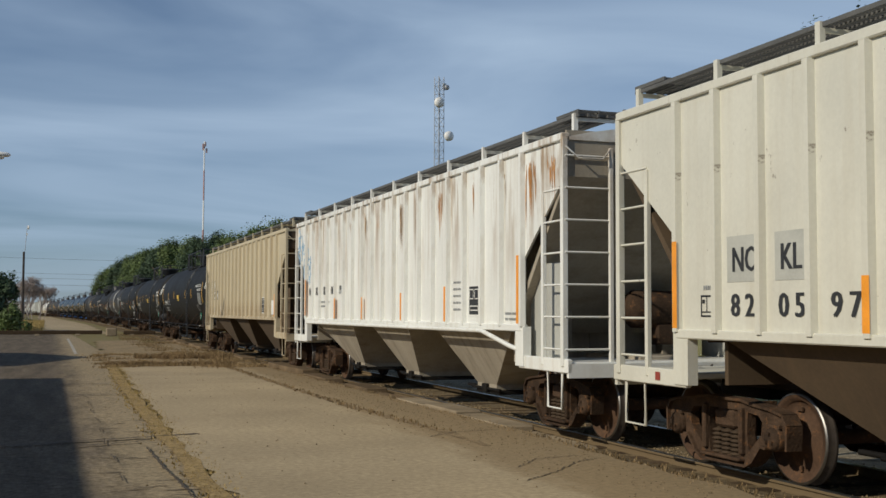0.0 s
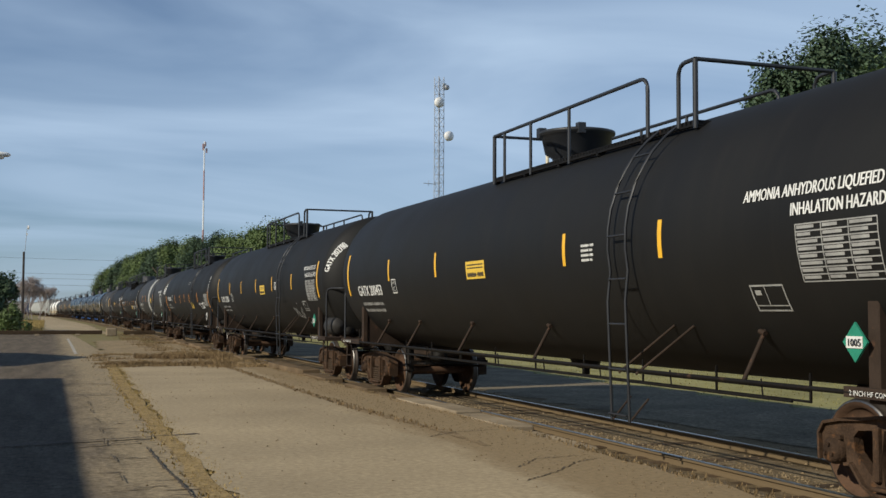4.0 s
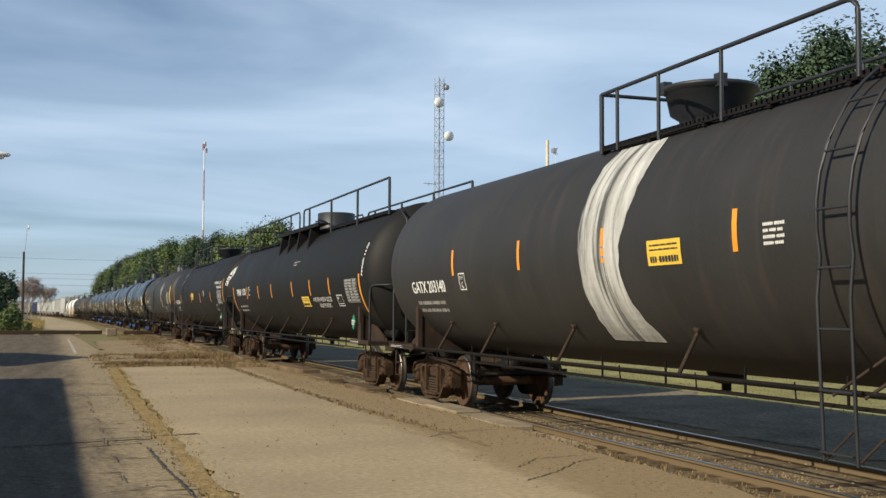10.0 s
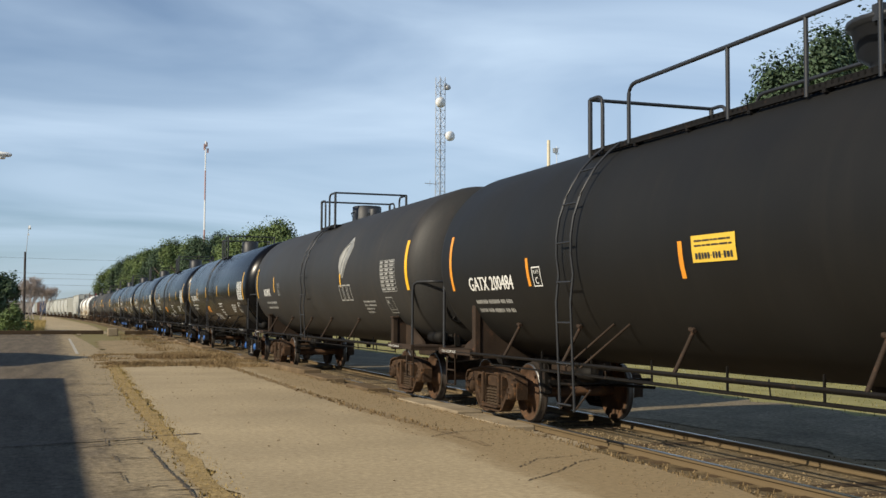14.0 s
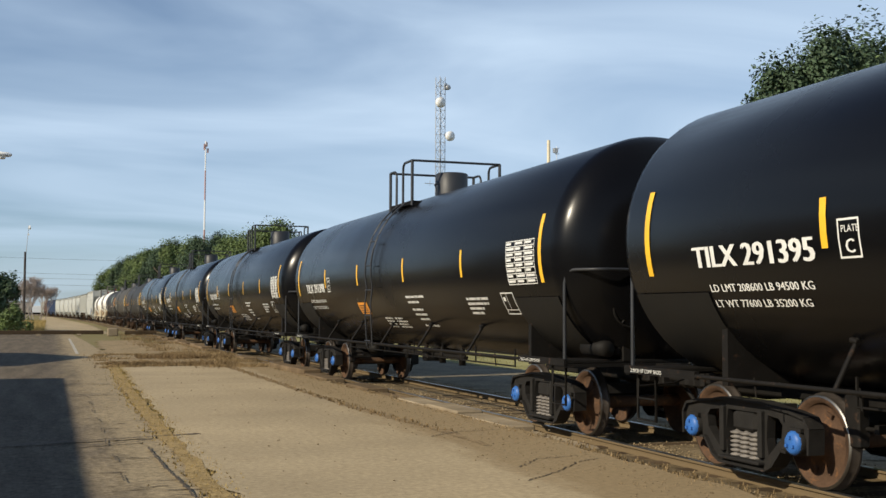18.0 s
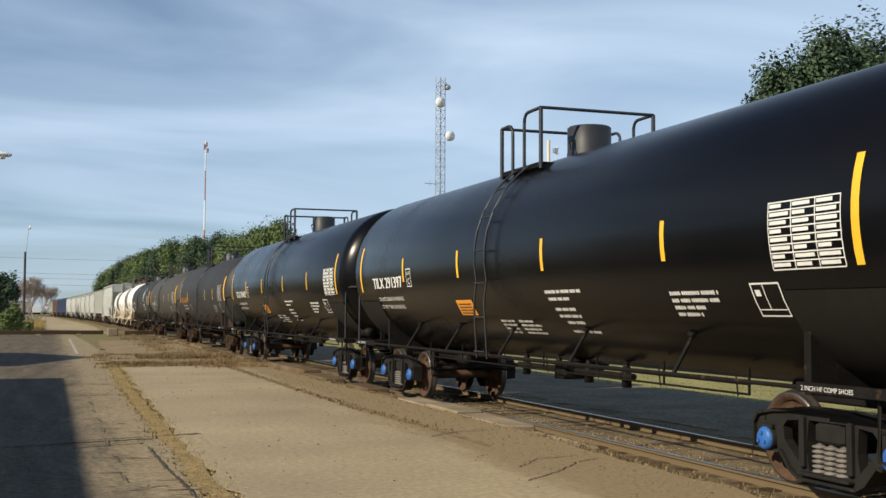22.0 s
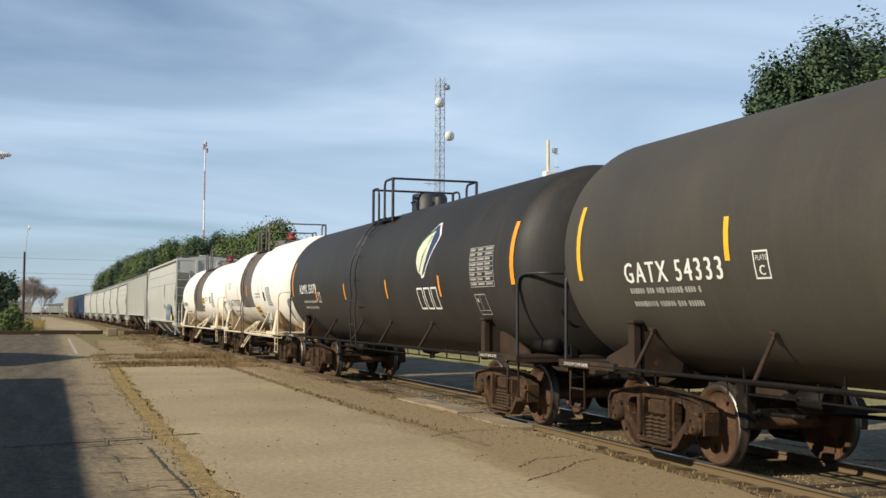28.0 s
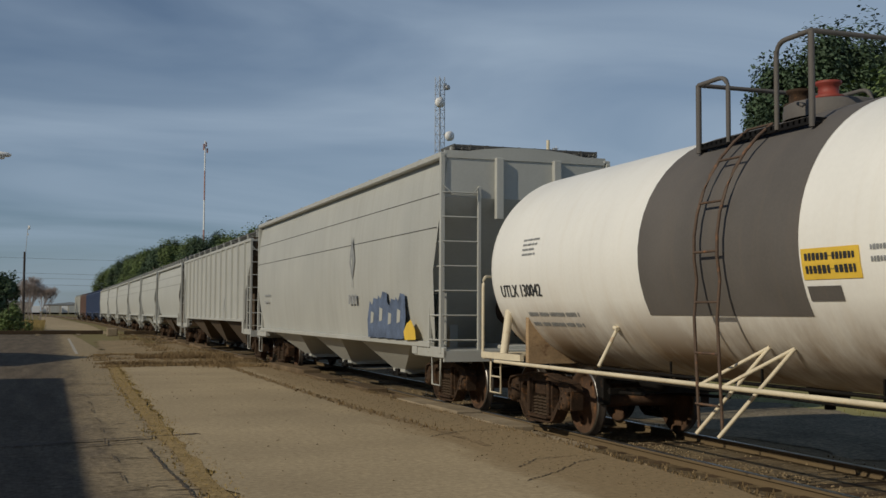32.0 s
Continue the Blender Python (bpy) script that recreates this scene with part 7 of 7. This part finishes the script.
for k, (ua, ub, kind, m, lab) in enumerate((
        (377.15, 396.2, "ribbed", m_hop_light, "pale grey ribbed covered hopper car with dark stains"),
        (397.5, 410.0, "smooth", m_hop_light, "short round-sided pale grey hopper car"), (411.3, 422.8, "smooth", m_hop_light, "short round-sided pale grey hopper car"),
        (424.1, 436.0, "smooth", m_hop_light, "short round-sided pale grey hopper car"), (437.3, 452.5, "smooth", m_hop_light, "round-sided pale grey hopper car"),
        (453.8, 468.6, "smooth", m_hop_light, "round-sided pale grey hopper car"), (469.9, 486.5, "smooth", m_hop_light, "round-sided pale grey hopper car"),
        (487.8, 504.8, "ribbed", m_hop_blue, "dark blue ribbed hopper car"), (506.1, 523.0, "ribbed", m_hop_blue, "dark blue ribbed hopper car"),
        (524.3, 541.0, "ribbed", m_hop_brown, "brown ribbed hopper car"), (542.3, 559.0, "ribbed", m_hop_light, "pale grey ribbed hopper car at the far end"))):
    hopper((ua + ub) / 2, kind, lab, m, m_bay_dust if k < 2 else m, (ub - ua) / 2, ub - ua + 1.4, 1.40, 4.05, 3 if ub - ua > 14 else 2, 1.1, ribs=13)

# ---- trees ----
def build_crown(q, seed, height, spread, leaves, leaf, base=0.3, blobs=14):
    r = random.Random(seed)
    cl = []
    for _ in range(blobs):
        t = r.uniform(0, 1)
        z = height * (base + (1 - base) * t * 0.92)
        rad = spread * math.sin(math.pi * (0.18 + 0.74 * t)) * r.uniform(0.35, 0.95)
        a = r.uniform(0, math.tau)
        cl.append((rad * math.cos(a), rad * math.sin(a), z, spread * r.uniform(0.15, 0.33)))
    cl.append((0, 0, height * 0.93, spread * 0.2))
    for _ in range(leaves):
        cx, cy, cz, cr = r.choice(cl)
        d = Vector((r.gauss(0, 1), r.gauss(0, 1), r.gauss(0, 1))).normalized() * cr * r.uniform(0.3, 1.1)
        d.z *= 1.6
        p = Vector((cx, cy, cz)) + d
        n_ = (d.normalized() + Vector((r.uniform(-0.8, 0.8), r.uniform(-0.8, 0.8), r.uniform(-0.2, 1.0)))).normalized()
        u_ = n_.orthogonal().normalized() * leaf * r.uniform(0.6, 1.3)
        v_ = n_.cross(u_).normalized() * leaf * r.uniform(0.35, 0.7)
        tw = r.uniform(0, math.tau)
        u2, v2 = u_ * math.cos(tw) + v_ * math.sin(tw), v_ * math.cos(tw) - u_ * math.sin(tw)
        q.add([p - u2, p + v2 + n_ * leaf * 0.15, p + u2, p - v2 + n_ * leaf * 0.15], [(0, 1, 2, 3)])


def build_trunk(q, seed, height, spread):
    r = random.Random(seed)
    q.lathe([(0, height * 0.03), (height * 0.05, height * 0.02), (height * 0.4, height * 0.014), (height * 0.85, height * 0.004)], "z", (0, 0, 0), 9)
    for k in range(9):
        z = height * r.uniform(0.22, 0.75)
        a = r.uniform(0, math.tau)
        l_ = spread * r.uniform(0.5, 0.9)
        q.tube([(0, 0, z), (l_ * 0.5 * math.cos(a), l_ * 0.5 * math.sin(a), z + l_ * 0.3), (l_ * math.cos(a), l_ * math.sin(a), z + l_ * 0.75)], height * 0.006, 5)


def tree(x, y, z, kind, scale, turn, label, name="tree"):
    spec = TREES[kind]
    ob = tagged(new(name), label, "tree" if name == "tree" else "bush")
    ob.matrix_basis = Matrix.LocRotScale((x, y, z), Euler((0, 0, radians(turn))), (scale, scale, scale))
    part("trunk", once(("trunk", kind), lambda q: build_trunk(q, spec[0], spec[1], spec[2]), m_bark), m_bark, ob)
    part("crown", once(("crown", kind), lambda q: build_crown(q, *spec[:5], base=spec[6], blobs=spec[7]), spec[5]), spec[5], ob)
    return ob


TREES = {"big": (41, 16.0, 4.4, 26000, 0.14, m_leaf_dark, 0.22, 85), "spire": (42, 15.0, 2.9, 18000, 0.13, m_leaf_dark, 0.15, 75), "bright": (43, 9.0, 4.2, 18000, 0.13, m_leaf, 0.12, 60),
         "row": (44, 13.0, 5.0, 22000, 0.19, m_leaf, 0.10, 60), "row_dark": (45, 14.0, 4.6, 22000, 0.19, m_leaf_dark, 0.12, 60), "bush": (46, 5.5, 2.6, 4200, 0.20, m_leaf_dark, 0.05, 18), "shrub": (47, 2.6, 1.7, 2600, 0.14, m_leaf, 0.0, 14)}
rng = random.Random(8)
DARK, BRIGHT = "tall dark green tree beyond the track", "bright green tree before darker ones"
for x, y, kind, sc, lab in ((37.2, 45.5, "big", 1.03, DARK), (34.2, 46.5, "spire", 1.0, DARK), (40.6, 46.5, "big", 1.03, DARK), (32.6, 45.5, "spire", 0.80, DARK), (35.6, 44.6, "spire", 1.06, DARK), (44.0, 46.0, "big", 1.06, DARK),
                            (38.9, 47.5, "spire", 1.10, DARK), (33.4, 41.0, "bright", 0.85, BRIGHT), (41.0, 41.0, "bright", 1.25, BRIGHT), (36.6, 40.5, "bright", 1.38, BRIGHT)):
    tree(x, y, -0.3, kind, sc, rng.uniform(0, 360), lab)
for k in range(27):
    y = 98 + 13.0 * k
    top = 1.06 * np.interp(y, (100, 141, 219, 480), (8.0, 12.6, 17.0, 17.4))
    kind = "row" if rng.random() < 0.65 else "row_dark"
    tree(25.5 + rng.uniform(-2.5, 3.5) - (0 if y < 300 else (y - 300) * 0.02), y + rng.uniform(-4, 4), -0.3, kind, top / (13.3 if kind == "row" else 14.3) * rng.uniform(0.86, 1.06), rng.uniform(0, 360), "leafy green tree in a row behind the track")
for x, y, kind, sc in ((-3.4, 92.0, "bush", 0.78), (-2.5, 89.5, "shrub", 0.8), (-3.6, 93.0, "shrub", 0.75), (-6.5, 100.0, "bush", 0.9), (-3.2, 104.0, "shrub", 0.8), (-5.2, 110.0, "shrub", 1.2), (-8.5, 96.0, "bush", 1.1)):
    tree(x, y, -0.05, kind, sc, rng.uniform(0, 360), "leafy green roadside bush", "bush")

# bare twiggy tree in the distance
def build_twigs(q, seed):
    r = random.Random(seed)

    def grow(p, d, l_, rad, depth):
        e = p + d * l_
        q.tube([p, e], rad, 4, caps=False)
        if depth:
            for _ in range(4):
                dd = (d + Vector((r.uniform(-0.7, 0.7), r.uniform(-0.7, 0.7), r.uniform(0.1, 0.9)))).normalized()
                grow(e, dd, l_ * r.uniform(0.6, 0.85), rad * 0.68, depth - 1)
    for _ in range(3):
        grow(Vector((r.uniform(-0.6, 0.6), 0, 0)), Vector((r.uniform(-0.3, 0.3), r.uniform(-0.3, 0.3), 1)).normalized(), 1.35, 0.04, 5)


for x, y, s_, sc in ((-2.6, 205, 1, 1.6), (-1.4, 212, 2, 1.3), (-3.6, 214, 3, 1.4)):
    ob = tagged(new("bare_tree"), "bare pinkish-brown twiggy tree", "tree")
    ob.matrix_basis = Matrix.LocRotScale((x, y, -0.05), None, (sc, sc, sc))
    part("crown", once(("twigs", s_), lambda q: build_twigs(q, s_), m_twig), m_twig, ob)

# ---- masts, lamp, pole, wires ----
def dish(q, x, y, z, r, way, depth=0.35):
    q.lathe([(0, 0.05), (0.02, r), (depth * r * 2, r), (depth * r * 2 + 0.05, r * 0.9), (depth * r * 2 + 0.06, 0.0)], way, (x, y, z), 20)


tower = tagged(new("lattice_tower"), "grey steel lattice radio tower with white dishes", "tower")
tower.matrix_basis = pose(56.1, 160, -0.3, 0, 0, 20)
g = Geo()
w = 0.52
H_T = 38.2
for x in (-w, w):
    for y in (-w, w):
        g.tube([(x, y, 0), (x, y, H_T)], 0.055, 5)
part("legs", g, m_galv, tower)
g = Geo()
k = 0
z = 0.5
while z < H_T - 1:
    for a, b in (((-w, -w), (w, -w)), ((w, -w), (w, w)), ((w, w), (-w, w)), ((-w, w), (-w, -w))):
        if k % 2:
            a, b = b, a
        g.tube([(*a, z), (*b, z + 1.25)], 0.032, 4)
        g.tube([(*a, z), (*b, z)], 0.028, 4)
    z += 1.25
    k += 1
part("braces", g, m_galv, tower)
for x, z, r_ in ((-0.75, 34.0, 0.78), (1.15, 29.0, 0.75)):
    g = Geo(); dish(g, x, -1.25, z, r_, "y")
    part("dish", g, m_white, tower, "white microwave dish")
g = Geo(); dish(g, 1.0, -0.8, 36.6, 0.4, "y"); g.box(0.5, 0.9, -0.6, -0.2, 36.2, 37.2)
part("small_antenna", g, m_galv, tower)
g = Geo(); g.tube([(-3.0, 0, 21.5), (-0.5, 0, 21.5)], 0.05, 4); g.tube([(-2.0, 0, 21.2), (-2.0, 0, 22.0)], 0.04, 4)
part("side_antenna", g, m_galv, tower)

mast = tagged(new("radio_mast"), "slim red and white radio mast with a cluster on top", "mast")
mast.matrix_basis = pose(33.4, 260, -0.3)
for k in range(6):
    part("mast_section", Geo().lathe([(k * 6.9, 0.26 - 0.02 * k), (k * 6.9 + 6.89, 0.24 - 0.02 * k)], "z", n=8, caps=True), m_white if k % 2 else m_mast_red, mast)
g = Geo().tube([(0, 0, 38), (0, 0, 41.3)], 0.12, 5)
for z, a in ((39.2, 0), (39.8, 2), (40.2, 4), (40.7, 1)):
    g.box(math.cos(a) * 0.5 - 0.18, math.cos(a) * 0.5 + 0.18, math.sin(a) * 0.5 - 0.18, math.sin(a) * 0.5 + 0.18, z - 0.5, z + 0.5)
part("antenna_cluster", g, m_mast_red, mast)

pole2 = tagged(new("antenna_pole"), "pale pole with small antennas and boxes", "pole")
pole2.matrix_basis = pose(41.85, 90, -0.3)
part("shaft", Geo().lathe([(0, 0.2), (17.4, 0.15)], "z", n=10, caps=True), m_cream, pole2)
g = Geo().tube([(0.15, 0, 13.6), (0.75, -0.1, 13.6), (0.75, -0.1, 16.9)], 0.03, 4)
for z in (14.1, 15.0, 16.2, 16.7):
    g.tube([(0.55, -0.1, z), (1.0, -0.1, z)], 0.03, 4)
g.box(0.45, 0.8, -0.3, 0.1, 16.3, 16.7)
part("antenna", g, m_galv, pole2)
part("cabinet", Geo().box(-0.4, 0.75, -0.4, 0.4, 13.2, 14.6, 0.05), m_white, pole2, "white equipment box")

lamp = tagged(new("street_lamp"), "grey street lamp with a cobra-head luminaire on a long arm", "street lamp")
lamp.matrix_basis = pose(-6.36, 40.0, -0.17)
part("pole", Geo().lathe([(0.08, 0.11), (6.4, 0.07)], "z", n=10, caps=True), m_galv, lamp)
part("arm", Geo().tube([(0, 0, 6.2), (1.2, 0, 6.9), (2.8, 0, 7.12), (4.4, 0, 7.13)], 0.035, 6), m_galv, lamp)
g = Geo()
rings = []
for x, ry, z0, z1 in ((4.3, 0.05, 7.10, 7.18), (4.45, 0.10, 7.06, 7.20), (4.7, 0.15, 7.03, 7.20), (4.95, 0.14, 7.02, 7.18), (5.05, 0.05, 7.06, 7.14)):
    rings.append([(x, ry * math.cos(a), (z0 + z1) / 2 + (z1 - z0) / 2 * math.sin(a)) for a in [math.tau * k / 10 for k in range(10)]])
g.loft(rings, caps=True, smooth=True)
part("luminaire", g, m_white, lamp)
part("lens", Geo().lathe([(6.93, 0.0), (6.95, 0.08), (7.03, 0.12)], "z", (4.75, 0, 0), 14), m_white, lamp)

pole = tagged(new("utility_pole"), "dark timber utility pole with a thin mast on top", "utility pole")
pole.matrix_basis = pose(-3.65, 180, -0.05)
part("shaft", Geo().lathe([(0, 0.2), (10.6, 0.16)], "z", n=9, caps=True), m_pole, pole)
part("mast_top", Geo().tube([(0.1, 0, 10.0), (0.4, 0, 14.6)], 0.045, 5), m_galv, pole)
g = Geo(); dish(g, 0.45, 0, 14.3, 0.3, "x"); g.box(0.25, 0.5, -0.15, 0.15, 13.1, 13.4)
part("top_light", g, m_white, pole)

for k, (z, y) in enumerate(((9.6, 260), (8.6, 262), (7.2, 264), (12.8, 258))):
    g = Geo()
    g.tube([(-40 + 10 * i, y, z + 1.2 * ((i - 6) / 6) ** 2) for i in range(13)], 0.022, 4)
    tagged(part("overhead_wire", g, m_pole), "thin dark overhead wire across the view", "wire", "overhead wires")

for x in (-41.0, 81.0):
    ob = tagged(new("utility_pole"), "dark timber pole carrying wires", "utility pole")
    ob.matrix_basis = pose(x, 261, -0.1)
    part("shaft", Geo().lathe([(0, 0.2), (14.6, 0.14)], "z", n=9, caps=True), m_pole, ob)
    for z in (8.5, 10.9, 14.1):
        part("crossarm", Geo().box(-1.3, 1.3, -3.6, 3.6, z - 0.1, z + 0.1), m_pole, ob)

# parked white trailers and sheds in the far distance
for k, (x, y, ln, m) in enumerate(((-5.0, 494, 3.2, m_white), (-1.2, 498, 2.6, m_white), (2.4, 492, 3.4, m_hop_light), (6.4, 500, 2.4, m_white), (9.6, 497, 3.2, m_hop_light), (-8.8, 505, 3.0, m_brick))):
    ob = tagged(new("trailer"), "parked white trailer far down the line", "trailer", "far trailers")
    ob.matrix_basis = pose(x, y, -0.05)
    part("body", Geo().box(-ln / 2, ln / 2, -4, 4, 0.7, 3.5, 0.08), m, ob)
    part("chassis", Geo().box(-ln / 2 + 0.2, ln / 2 - 0.2, -3.8, 3.8, 0.35, 0.7), m_dark, ob)
    for y2 in (-2.5, 2.5):
        part("wheel", Geo().lathe([(-ln / 2, 0.0), (-ln / 2, 0.45), (ln / 2, 0.45), (ln / 2, 0.0)], "x", (0, y2, 0.45), 14), m_pole, ob)
for x, y, hh, w_ in ((-22, 640, 6.0, 26), (12, 700, 5.0, 30), (-60, 600, 7.0, 30)):
    ob = tagged(new("warehouse"), "pale low warehouse in the far distance", "building")
    ob.matrix_basis = pose(x, y, -0.05)
    part("wall", Geo().box(-w_ / 2, w_ / 2, 0, 20, 0, hh), m_brick, ob)
    part("roof", Geo().loft([[(-w_ / 2 - 0.3, yy, hh), (0, yy, hh + 1.6), (w_ / 2 + 0.3, yy, hh), (0, yy, hh + 0.05)] for yy in (-0.3, 20.3)], caps=True), m_galv, ob)


# ---- what moves ----
def motions():
    """The train rolls past; its wheels turn."""
    for car, u in CARS:
        walk(car, [(float(t), car_pose(u, t)) for t in range(33)])
    for e, sets in WHEELSETS.items():
        rows = [(k / FPS, pose(0, e * 0.889, 0.457) @ pose(0, 0, 0, math.degrees(gone(k / FPS) / 0.457), 0, 0)) for k in range(32 * FPS + 1)]
        walk(sets[0], rows)
        keys = sets[0].animation_data
        for w in sets[1:]:
            w.rotation_mode = "QUATERNION"
            w.animation_data_create()
            w.animation_data.action, w.animation_data.action_slot = keys.action, keys.action_slot


motions()
